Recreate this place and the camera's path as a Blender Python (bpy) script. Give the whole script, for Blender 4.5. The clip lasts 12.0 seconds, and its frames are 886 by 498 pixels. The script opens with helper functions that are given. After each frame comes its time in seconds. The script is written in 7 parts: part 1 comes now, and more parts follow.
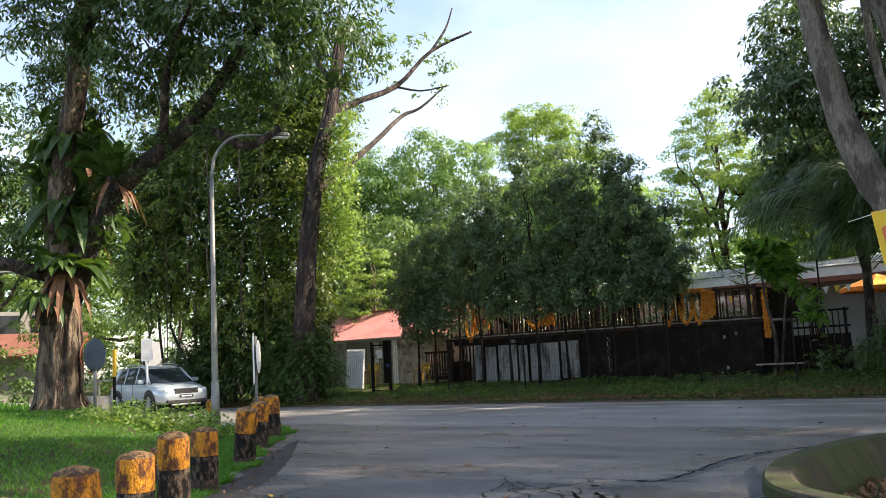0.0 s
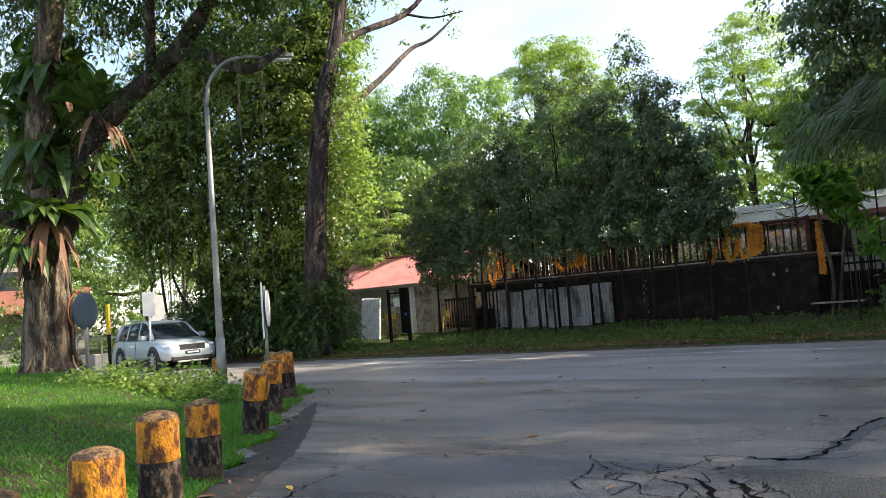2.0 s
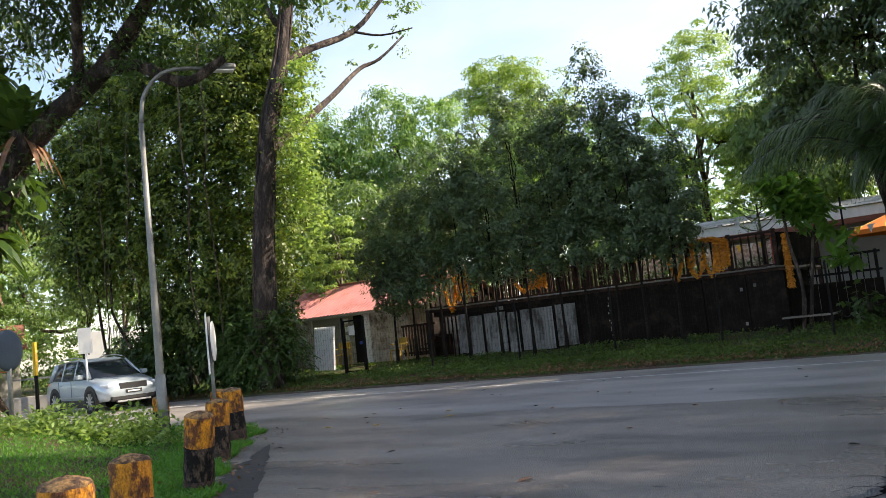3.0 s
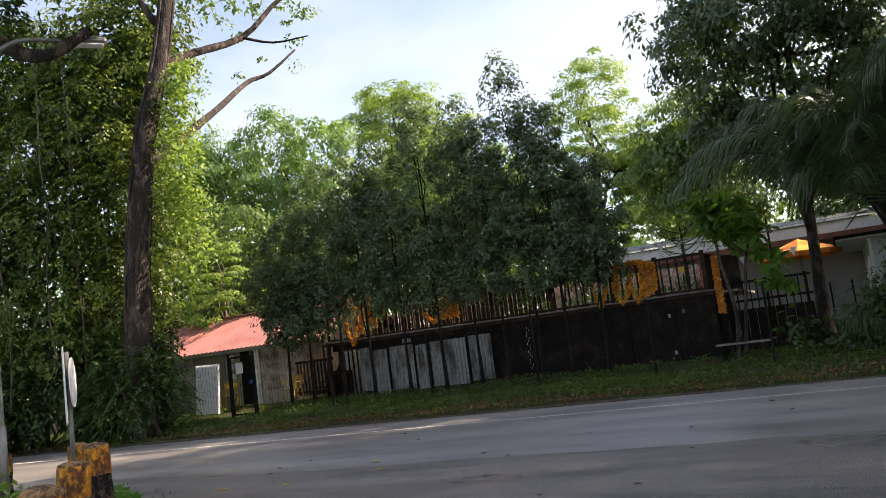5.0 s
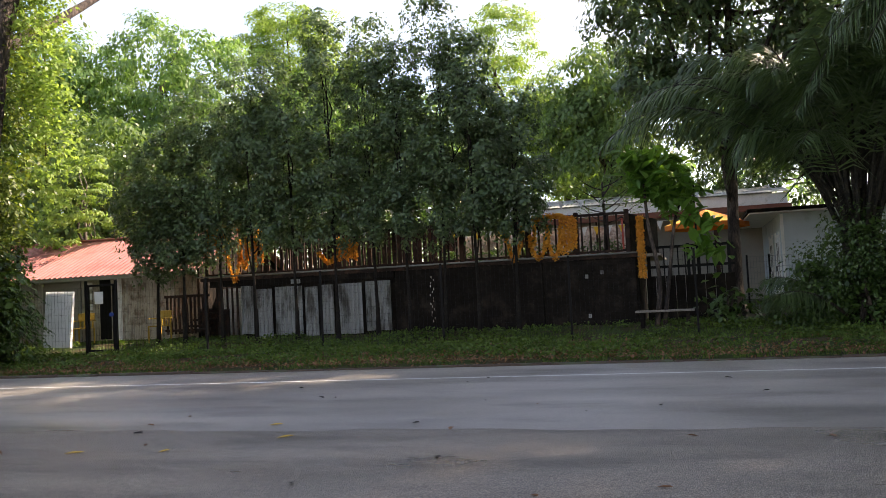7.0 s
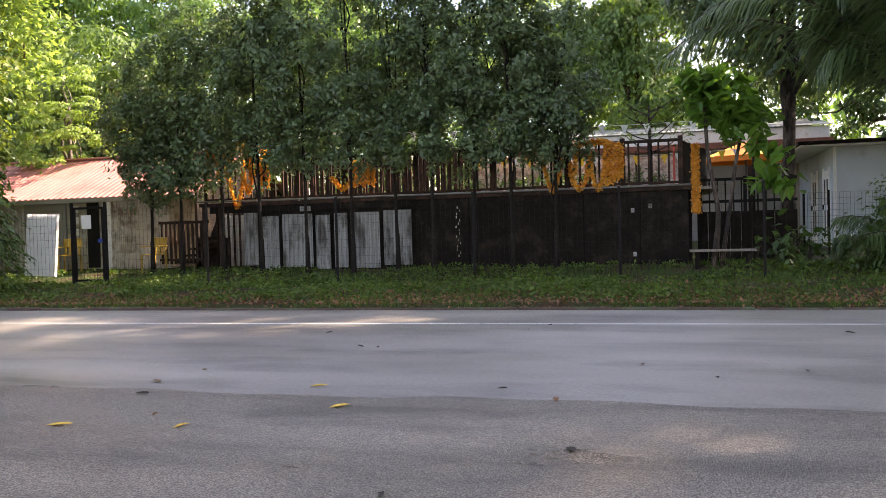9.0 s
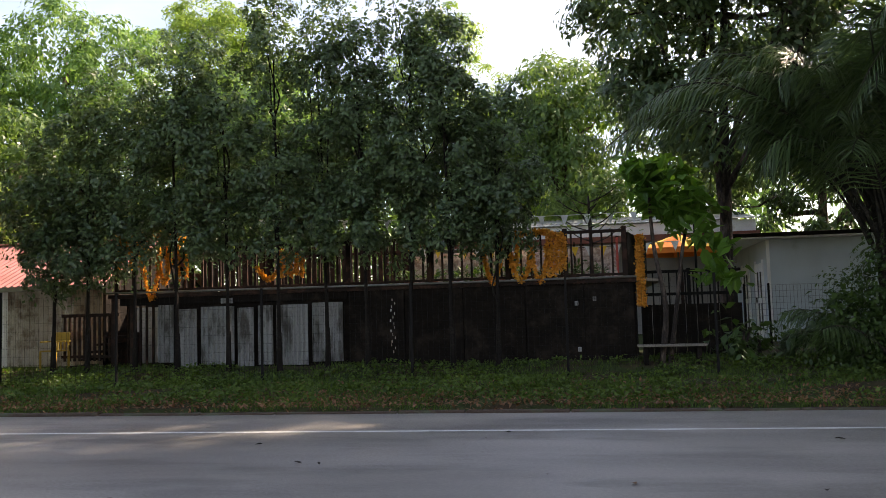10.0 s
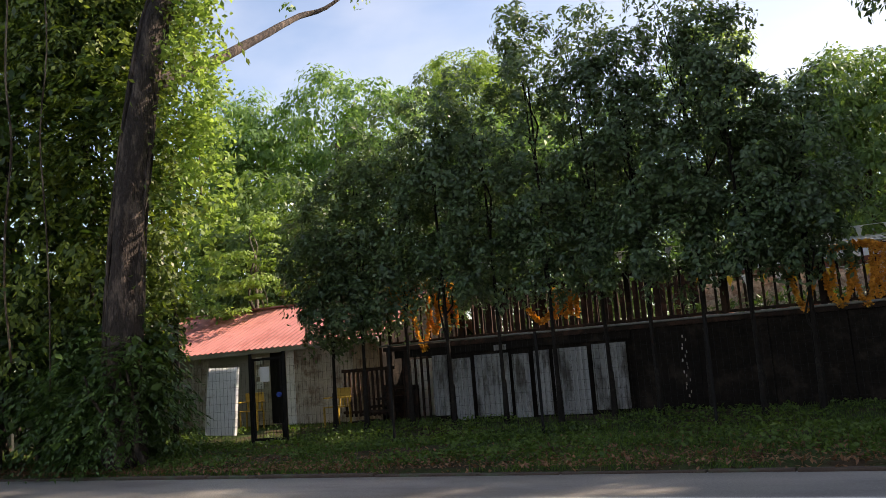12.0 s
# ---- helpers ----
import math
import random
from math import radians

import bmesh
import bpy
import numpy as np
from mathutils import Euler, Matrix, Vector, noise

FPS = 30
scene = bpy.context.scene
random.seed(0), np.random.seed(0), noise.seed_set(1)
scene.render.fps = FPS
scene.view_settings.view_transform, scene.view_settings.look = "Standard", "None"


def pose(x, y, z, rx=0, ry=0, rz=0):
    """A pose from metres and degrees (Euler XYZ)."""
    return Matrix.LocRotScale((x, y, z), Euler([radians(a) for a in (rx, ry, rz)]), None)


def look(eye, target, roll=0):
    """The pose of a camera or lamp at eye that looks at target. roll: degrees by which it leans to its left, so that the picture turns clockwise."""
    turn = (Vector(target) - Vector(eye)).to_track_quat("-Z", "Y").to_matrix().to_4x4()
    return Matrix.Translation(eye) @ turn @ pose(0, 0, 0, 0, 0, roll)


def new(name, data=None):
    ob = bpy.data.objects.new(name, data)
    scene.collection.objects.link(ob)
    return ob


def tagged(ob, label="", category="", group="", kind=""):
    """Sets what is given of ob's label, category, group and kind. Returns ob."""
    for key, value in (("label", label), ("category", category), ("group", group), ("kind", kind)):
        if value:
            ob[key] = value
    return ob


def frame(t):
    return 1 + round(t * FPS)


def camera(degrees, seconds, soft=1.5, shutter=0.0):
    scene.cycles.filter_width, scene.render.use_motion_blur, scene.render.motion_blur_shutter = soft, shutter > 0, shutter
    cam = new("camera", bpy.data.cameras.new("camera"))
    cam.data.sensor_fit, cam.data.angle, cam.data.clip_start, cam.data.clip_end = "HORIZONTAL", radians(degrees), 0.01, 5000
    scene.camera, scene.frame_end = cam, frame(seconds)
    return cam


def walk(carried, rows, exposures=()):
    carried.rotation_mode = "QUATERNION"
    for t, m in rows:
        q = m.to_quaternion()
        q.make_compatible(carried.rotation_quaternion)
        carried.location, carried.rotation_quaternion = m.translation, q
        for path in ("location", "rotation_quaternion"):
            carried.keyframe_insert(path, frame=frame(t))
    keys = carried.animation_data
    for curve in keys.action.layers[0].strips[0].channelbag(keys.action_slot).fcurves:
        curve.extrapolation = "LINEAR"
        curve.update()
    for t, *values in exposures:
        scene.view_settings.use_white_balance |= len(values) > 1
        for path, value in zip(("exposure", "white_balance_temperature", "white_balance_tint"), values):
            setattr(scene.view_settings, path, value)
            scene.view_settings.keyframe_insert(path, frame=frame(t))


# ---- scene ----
cam = camera(55.0, 12.0, 0.6)
PATH = [
    (0, (1.789, -0.139, 1.25), (0.636, 1.474, 1.51), -3.0),
    (0.5, (1.403, 0.221, 1.25), (0.076, 1.714, 1.346), -4.9),
    (1, (1.029, 0.597, 1.236), (-0.21, 2.167, 1.291), -3.3),
    (1.5, (0.612, 0.947, 1.278), (-0.621, 2.518, 1.376), -3.5),
    (2, (0.193, 1.307, 1.281), (-0.985, 2.916, 1.42), -4.4),
    (2.5, (-0.225, 1.714, 1.296), (-1.379, 3.338, 1.473), -6.1),
    (3, (-0.631, 2.108, 1.289), (-1.705, 3.784, 1.479), -6.2),
    (3.2, (-0.798, 2.257, 1.29), (-1.865, 3.937, 1.491), -6.0),
    (4.8, (-2.269, 3.637, 1.288), (-3.182, 5.396, 1.553), -6.5),
    (5, (-2.439, 3.82, 1.288), (-3.258, 5.628, 1.531), -7.2),
    (5.5, (-2.826, 4.3, 1.279), (-3.499, 6.172, 1.485), -5.1),
    (6, (-3.218, 4.715, 1.283), (-3.767, 6.633, 1.431), -4.8),
    (6.5, (-3.59, 5.112, 1.293), (-4.139, 7.032, 1.4), -4.4),
    (6.7, (-3.749, 5.274, 1.29), (-4.309, 7.191, 1.393), -3.5),
    (8.3, (-4.933, 6.645, 1.305), (-5.474, 8.565, 1.446), -1.9),
    (8.5, (-5.061, 6.799, 1.283), (-5.595, 8.724, 1.385), -2.1),
    (9, (-5.388, 7.238, 1.285), (-5.92, 9.165, 1.233), -1.6),
    (9.5, (-5.726, 7.684, 1.32), (-6.198, 9.627, 1.347), -1.4),
    (9.8, (-5.897, 7.98, 1.332), (-6.26, 9.944, 1.442), -1.7),
    (10, (-5.989, 8.18, 1.337), (-6.326, 10.145, 1.494), -1.6),
    (10.5, (-6.144, 8.592, 1.342), (-6.048, 10.582, 1.514), -0.0),
    (11, (-6.281, 8.922, 1.337), (-6.377, 10.909, 1.546), -1.1),
    (11.3, (-6.374, 9.1, 1.337), (-6.868, 11.024, 1.565), -1.5),
    (11.5, (-6.429, 9.253, 1.336), (-7.106, 11.119, 1.578), -2.4),
    (12, (-6.538, 9.646, 1.338), (-7.457, 11.398, 1.629), -4.3),
]
EXPOSURES = [(0.0, 1.32, 7050, 16), (0.5, 1.22, 7000, 14), (1.0, 1.36, 7000, 13), (2.0, 1.4, 7000, 14), (2.5, 1.36, 7050, 15), (3.0, 1.22, 7100, 16), (5.0, 1.14, 7500, 21), (6.0, 1.24, 7600, 21), (6.7, 1.52, 7600, 21), (8.3, 1.52, 7600, 22), (9.0, 2.14, 7800, 25), (9.5, 1.95, 7700, 25), (10.0, 1.26, 7600, 20), (10.5, 1.02, 7650, 20), (11.0, 1.24, 7600, 20), (12.0, 0.88, 7400, 19)]
walk(cam, [(t, look(eye, target, roll)) for t, eye, target, roll in PATH], EXPOSURES)

# ---- light ----
SUN_AZ, SUN_EL = 35.0, 36.0          # degrees from +x towards +y, and above the horizon
world = bpy.data.worlds.new("world")
scene.world = world
world.use_nodes = True
wn, wl = world.node_tree.nodes, world.node_tree.links
wn.clear()
w_out = wn.new("ShaderNodeOutputWorld")
w_bg = wn.new("ShaderNodeBackground")
w_sky = wn.new("ShaderNodeTexSky")
w_sky.sky_type, w_sky.sun_disc = "NISHITA", False
w_sky.sun_elevation, w_sky.sun_rotation = radians(SUN_EL), radians(90 - SUN_AZ)
w_sky.air_density, w_sky.dust_density, w_sky.ozone_density = 1.0, 1.0, 1.2
w_co = wn.new("ShaderNodeTexCoord")
w_map = wn.new("ShaderNodeMapping")
w_map.inputs["Scale"].default_value = (1.0, 2.2, 3.2)
w_noise = wn.new("ShaderNodeTexNoise")
w_noise.inputs["Scale"].default_value, w_noise.inputs["Detail"].default_value, w_noise.inputs["Roughness"].default_value = 1.5, 6, 0.5
w_ramp = wn.new("ShaderNodeValToRGB")
w_ramp.color_ramp.elements[0].position, w_ramp.color_ramp.elements[1].position = 0.42, 0.74
w_mix = wn.new("ShaderNodeMixRGB")
w_mix.inputs[2].default_value = (4.4, 4.75, 5.2, 1)
w_cap = wn.new("ShaderNodeMath")
w_cap.operation = "MULTIPLY"
w_cap.inputs[1].default_value = 0.58
wl.new(w_co.outputs["Generated"], w_map.inputs["Vector"])
wl.new(w_map.outputs["Vector"], w_noise.inputs["Vector"])
wl.new(w_noise.outputs["Fac"], w_ramp.inputs["Fac"])
wl.new(w_ramp.outputs["Color"], w_cap.inputs[0])
wl.new(w_cap.outputs[0], w_mix.inputs[0])
wl.new(w_sky.outputs["Color"], w_mix.inputs[1])
wl.new(w_mix.outputs["Color"], w_bg.inputs["Color"])
wl.new(w_bg.outputs["Background"], w_out.inputs["Surface"])
w_bg.inputs["Strength"].default_value = 0.15
sun_data = bpy.data.lights.new("sun", "SUN")
sun_data.energy, sun_data.angle, sun_data.color = 5.0, radians(1.0), (1.0, 0.92, 0.77)
sun = new("sun", sun_data)
sun_way = Vector((math.cos(radians(SUN_EL)) * math.cos(radians(SUN_AZ)), math.cos(radians(SUN_EL)) * math.sin(radians(SUN_AZ)), math.sin(radians(SUN_EL))))
sun.matrix_basis = look(sun_way * 60, (0, 0, 0))

# ---- materials ----


def material(name, rgb, rough=0.8, vary=0.25, scale=6.0, bump=0.15, metal=0.0, spots=None, spot_scale=1.2, spot_cut=0.55, random_tint=0.0, fine=60.0, coat=0.0, spec=0.5, stretch=1.0, deep=0.02, along=1.0):
    """A surface with grain at two sizes, a second colour in stains, and relief."""
    m = bpy.data.materials.new(name)
    m.use_nodes = True
    n, l = m.node_tree.nodes, m.node_tree.links
    b = n["Principled BSDF"]
    co0 = n.new("ShaderNodeTexCoord")
    co = n.new("ShaderNodeMapping")
    co.inputs["Scale"].default_value = (along, 1, stretch)
    l.new(co0.outputs["Object"], co.inputs["Vector"])
    big = n.new("ShaderNodeTexNoise")
    big.inputs["Scale"].default_value, big.inputs["Detail"].default_value = scale, 5
    small = n.new("ShaderNodeTexNoise")
    small.inputs["Scale"].default_value, small.inputs["Detail"].default_value = fine, 3
    l.new(co.outputs["Vector"], big.inputs["Vector"])
    l.new(co.outputs["Vector"], small.inputs["Vector"])
    add = n.new("ShaderNodeMath")
    add.operation = "ADD"
    l.new(big.outputs["Fac"], add.inputs[0])
    l.new(small.outputs["Fac"], add.inputs[1])
    rng = n.new("ShaderNodeMapRange")
    rng.inputs["From Min"].default_value, rng.inputs["From Max"].default_value = 0.65, 1.35
    rng.inputs["To Min"].default_value, rng.inputs["To Max"].default_value = 1 - vary, 1 + vary
    l.new(add.outputs[0], rng.inputs["Value"])
    hsv = n.new("ShaderNodeHueSaturation")
    hsv.inputs["Color"].default_value = (*rgb, 1)
    if spots:
        stain = n.new("ShaderNodeTexNoise")
        stain.inputs["Scale"].default_value, stain.inputs["Detail"].default_value, stain.inputs["Roughness"].default_value = spot_scale, 8, 0.65
        l.new(co.outputs["Vector"], stain.inputs["Vector"])
        cut = n.new("ShaderNodeMapRange")
        cut.inputs["From Min"].default_value, cut.inputs["From Max"].default_value = spot_cut - 0.06, spot_cut + 0.06
        l.new(stain.outputs["Fac"], cut.inputs["Value"])
        mix = n.new("ShaderNodeMixRGB")
        mix.inputs[1].default_value, mix.inputs[2].default_value = (*rgb, 1), (*spots, 1)
        l.new(cut.outputs[0], mix.inputs[0])
        l.new(mix.outputs[0], hsv.inputs["Color"])
    l.new(rng.outputs[0], hsv.inputs["Value"])
    if random_tint:
        info = n.new("ShaderNodeObjectInfo")
        r2 = n.new("ShaderNodeMapRange")
        r2.inputs["To Min"].default_value, r2.inputs["To Max"].default_value = 1 - random_tint, 1 + random_tint
        l.new(info.outputs["Random"], r2.inputs["Value"])
        mul = n.new("ShaderNodeMath")
        mul.operation = "MULTIPLY"
        l.new(rng.outputs[0], mul.inputs[0])
        l.new(r2.outputs[0], mul.inputs[1])
        l.new(mul.outputs[0], hsv.inputs["Value"])
    l.new(hsv.outputs["Color"], b.inputs["Base Color"])
    b.inputs["Roughness"].default_value, b.inputs["Metallic"].default_value = rough, metal
    b.inputs["Coat Weight"].default_value = coat
    b.inputs["Specular IOR Level"].default_value = spec
    if bump:
        bp = n.new("ShaderNodeBump")
        bp.inputs["Strength"].default_value, bp.inputs["Distance"].default_value = bump, deep
        l.new(add.outputs[0], bp.inputs["Height"])
        l.new(bp.outputs["Normal"], b.inputs["Normal"])
    return m


def leaf_material(name, dark, light, through_light=0.35, rough=0.45):
    """Leaves: each island its own green, some light passing through."""
    m = bpy.data.materials.new(name)
    m.use_nodes = True
    n, l = m.node_tree.nodes, m.node_tree.links
    b = n["Principled BSDF"]
    geo = n.new("ShaderNodeNewGeometry")
    co = n.new("ShaderNodeTexCoord")
    noi = n.new("ShaderNodeTexNoise")
    noi.inputs["Scale"].default_value, noi.inputs["Detail"].default_value = 0.5, 3
    l.new(co.outputs["Object"], noi.inputs["Vector"])
    add = n.new("ShaderNodeMath")
    add.operation = "ADD"
    l.new(geo.outputs["Random Per Island"], add.inputs[0])
    l.new(noi.outputs["Fac"], add.inputs[1])
    half = n.new("ShaderNodeMapRange")
    half.inputs["From Min"].default_value, half.inputs["From Max"].default_value = 0.25, 1.3
    l.new(add.outputs[0], half.inputs["Value"])
    mix = n.new("ShaderNodeMixRGB")
    mix.inputs[1].default_value, mix.inputs[2].default_value = (*dark, 1), (*light, 1)
    l.new(half.outputs[0], mix.inputs[0])
    l.new(mix.outputs[0], b.inputs["Base Color"])
    b.inputs["Roughness"].default_value = rough
    b.inputs["Specular IOR Level"].default_value = 0.5
    tr = n.new("ShaderNodeBsdfTranslucent")
    warm = n.new("ShaderNodeMixRGB")
    warm.blend_type = "MULTIPLY"
    warm.inputs[0].default_value = 1.0
    warm.inputs[2].default_value = (1.6, 1.55, 0.85, 1)
    l.new(mix.outputs[0], warm.inputs[1])
    l.new(warm.outputs[0], tr.inputs["Color"])
    sh = n.new("ShaderNodeMixShader")
    sh.inputs[0].default_value = through_light
    l.new(b.outputs[0], sh.inputs[1])
    l.new(tr.outputs[0], sh.inputs[2])
    l.new(sh.outputs[0], n["Material Output"].inputs["Surface"])
    return m


def asphalt(name, rgb, rough_lo, rough_hi, grain, wet_scale, relief=0.3, stain=0.8, cut=0.58):
    """Asphalt: aggregate grain, worn patches, and damp, smoother stretches."""
    m = material(name, rgb, 0.6, 0.5, 0.8, 0.0, fine=grain, spots=tuple(c * stain for c in rgb), spot_scale=1.3, spot_cut=cut, along=0.3)
    n, l = m.node_tree.nodes, m.node_tree.links
    b = n["Principled BSDF"]
    co = n.new("ShaderNodeTexCoord")
    mp = n.new("ShaderNodeMapping")
    mp.inputs["Scale"].default_value = (0.35, 1.0, 1.0)
    wet = n.new("ShaderNodeTexNoise")
    wet.inputs["Scale"].default_value, wet.inputs["Detail"].default_value = wet_scale, 5
    l.new(co.outputs["Object"], mp.inputs["Vector"])
    l.new(mp.outputs["Vector"], wet.inputs["Vector"])
    r = n.new("ShaderNodeMapRange")
    r.inputs["From Min"].default_value, r.inputs["From Max"].default_value = 0.38, 0.62
    r.inputs["To Min"].default_value, r.inputs["To Max"].default_value = rough_lo, rough_hi
    l.new(wet.outputs["Fac"], r.inputs["Value"])
    l.new(r.outputs[0], b.inputs["Roughness"])
    b.inputs["Specular IOR Level"].default_value = 0.85
    vor = n.new("ShaderNodeTexVoronoi")
    vor.inputs["Scale"].default_value = grain
    l.new(co.outputs["Object"], vor.inputs["Vector"])
    stone = n.new("ShaderNodeMapRange")
    stone.inputs["From Min"].default_value, stone.inputs["From Max"].default_value = 0.1, 0.65
    stone.inputs["To Min"].default_value, stone.inputs["To Max"].default_value = 1 + relief * 0.5, 1 - relief * 0.75
    l.new(vor.outputs["Distance"], stone.inputs["Value"])
    hsv = next(k for k in n if k.bl_idname == "ShaderNodeHueSaturation")
    old = hsv.inputs["Value"].links[0].from_socket
    mul = n.new("ShaderNodeMath")
    mul.operation = "MULTIPLY"
    l.new(old, mul.inputs[0])
    l.new(stone.outputs[0], mul.inputs[1])
    l.new(mul.outputs[0], hsv.inputs["Value"])
    bp = n.new("ShaderNodeBump")
    bp.inputs["Strength"].default_value, bp.inputs["Distance"].default_value = relief, 0.01
    l.new(vor.outputs["Distance"], bp.inputs["Height"])
    l.new(bp.outputs["Normal"], b.inputs["Normal"])
    return m


M_ROAD = asphalt("road_asphalt", (0.285, 0.260, 0.238), 0.34, 0.50, 90, 0.6, 0.22, 0.68, 0.57)
M_APRON = asphalt("old_asphalt", (0.135, 0.135, 0.137), 0.24, 0.48, 75, 0.8, 1.0)
M_BROKEN = asphalt("crumbling_asphalt", (0.075, 0.073, 0.072), 0.4, 0.7, 60, 1.5, 0.9)
M_EDGE_DIRT = material("damp_edge_dirt", (0.045, 0.042, 0.038), 0.6, 0.5, 6, 0.6, spots=(0.035, 0.03, 0.024), spot_scale=7, spot_cut=0.55, fine=40, spec=0.3)
M_OLD_EDGE = asphalt("worn_brown_asphalt", (0.285, 0.240, 0.198), 0.26, 0.48, 80, 0.9, 0.9, 0.55, 0.56)
M_CRACK = material("crack_dirt", (0.005, 0.005, 0.005), 1.0, 0.3, 8, 0.0, spec=0.02)
M_PAINT_LINE = material("line_paint", (0.72, 0.72, 0.70), 0.6, 0.25, 3, 0.1, spots=(0.3, 0.3, 0.3), spot_scale=5, spot_cut=0.62)
M_SOIL = material("soil_and_grass", (0.035, 0.055, 0.014), 0.97, 0.5, 1.4, 0.8, spots=(0.055, 0.036, 0.020), spot_scale=0.9, spot_cut=0.52, fine=25, spec=0.2)
M_GRASS = leaf_material("grass", (0.03, 0.11, 0.012), (0.09, 0.25, 0.026), 0.45, 0.5)
M_GRASS_DARK = leaf_material("verge_grass", (0.024, 0.058, 0.009), (0.092, 0.155, 0.024), 0.35, 0.6)
M_DRYLEAF = leaf_material("dry_leaves", (0.07, 0.033, 0.017), (0.25, 0.12, 0.06), 0.15, 0.7)
M_KERB = material("stained_kerb", (0.07, 0.045, 0.032), 0.9, 0.35, 3, 0.5, spots=(0.06, 0.07, 0.04), spot_scale=3)
M_MOSS = material("mossy_concrete", (0.055, 0.045, 0.028), 0.95, 0.45, 4, 0.8, spots=(0.05, 0.06, 0.014), spot_scale=2.2, spot_cut=0.47)
M_BARK = material("bark", (0.045, 0.029, 0.019), 0.95, 0.55, 4, 1.0, spots=(0.19, 0.145, 0.10), spot_scale=5, spot_cut=0.52, fine=35, stretch=0.3, deep=0.06)
M_BARK_DARK = material("dark_bark", (0.030, 0.021, 0.017), 0.95, 0.55, 5, 1.0, spots=(0.115, 0.085, 0.068), spot_scale=6, spot_cut=0.55, fine=35, stretch=0.3, deep=0.06)
M_BARK_GREY = material("grey_bark", (0.23, 0.20, 0.165), 0.95, 0.45, 5, 1.0, spots=(0.075, 0.062, 0.05), spot_scale=5, spot_cut=0.51, fine=35, stretch=0.3, deep=0.06)
M_BARK_BLACK = material("wet_black_bark", (0.014, 0.011, 0.009), 0.9, 0.5, 6, 0.8, spots=(0.04, 0.035, 0.025), spot_scale=5, spot_cut=0.6, spec=0.2)
M_LEAF_HEDGE = leaf_material("hedge_leaves", (0.022, 0.052, 0.026), (0.115, 0.180, 0.080), 0.34, 0.33)
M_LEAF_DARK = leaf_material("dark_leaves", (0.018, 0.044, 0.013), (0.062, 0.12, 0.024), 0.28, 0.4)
M_LEAF_MID = leaf_material("mid_leaves", (0.05, 0.105, 0.034), (0.15, 0.24, 0.07), 0.42, 0.45)
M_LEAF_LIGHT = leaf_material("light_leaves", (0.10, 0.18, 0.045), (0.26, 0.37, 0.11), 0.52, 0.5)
M_LEAF_SAP = leaf_material("sapling_leaves", (0.05, 0.13, 0.022), (0.13, 0.27, 0.05), 0.5, 0.4)
M_LEAF_BG = leaf_material("woodland_leaves", (0.065, 0.14, 0.052), (0.18, 0.30, 0.10), 0.50, 0.45)
M_LEAF_VINE = leaf_material("vine_leaves", (0.026, 0.058, 0.014), (0.165, 0.225, 0.040), 0.40, 0.45)
M_FERN = leaf_material("fern_fronds", (0.018, 0.046, 0.011), (0.066, 0.125, 0.025), 0.3, 0.45)
M_PALM = leaf_material("palm_leaflets", (0.024, 0.052, 0.022), (0.085, 0.135, 0.05), 0.22, 0.28)
M_PALM_STEM = material("palm_stem", (0.04, 0.032, 0.02), 0.9, 0.6, 7, 1.0, spots=(0.016, 0.013, 0.009), spot_scale=9, spot_cut=0.5, fine=40, deep=0.06)

# ---- helpers of this scene ----


def mesh_from(name, verts, faces, mat, smooth=False):
    me = bpy.data.meshes.new(name)
    me.from_pydata(verts, [], faces)
    me.materials.append(mat)
    if smooth:
        me.polygons.foreach_set("use_smooth", [True] * len(me.polygons))
    me.update()
    return me


def quads(name, v, mat):
    """A mesh of separate four-cornered faces from an array (n, 4, 3)."""
    n = len(v)
    me = bpy.data.meshes.new(name)
    me.vertices.add(4 * n)
    me.vertices.foreach_set("co", np.ascontiguousarray(v, dtype=np.float32).ravel())
    me.loops.add(4 * n)
    me.loops.foreach_set("vertex_index", np.arange(4 * n, dtype=np.int32))
    me.polygons.add(n)
    me.polygons.foreach_set("loop_start", np.arange(0, 4 * n, 4, dtype=np.int32))
    me.polygons.foreach_set("loop_total", np.full(n, 4, dtype=np.int32))
    me.materials.append(mat)
    me.update(calc_edges=True)
    me.validate()
    return me


def thing(name, label, category, at=(0, 0, 0), turn=0.0, group="", kind=""):
    e = new(name)
    e.matrix_basis = pose(*at, 0, 0, turn)
    e.empty_display_size = 0.1
    return tagged(e, label, category, group, kind)


def part(name, bm, mat, parent=None, label="", smooth=False):
    """Links a bmesh or a mesh as one object under a thing or a part."""
    if isinstance(bm, bpy.types.Mesh):
        me = bm
    else:
        me = bpy.data.meshes.new(name)
        if smooth:
            for f in bm.faces:
                f.smooth = True
        bm.to_mesh(me)
        bm.free()
        me.materials.append(mat)
    ob = new(name, me)
    if parent is not None:
        ob.parent = parent
    return tagged(ob, label)


def structure(name, me, label, category=""):
    return tagged(new(name, me), label, category or name.rstrip("_0123456789"), "", "structure")


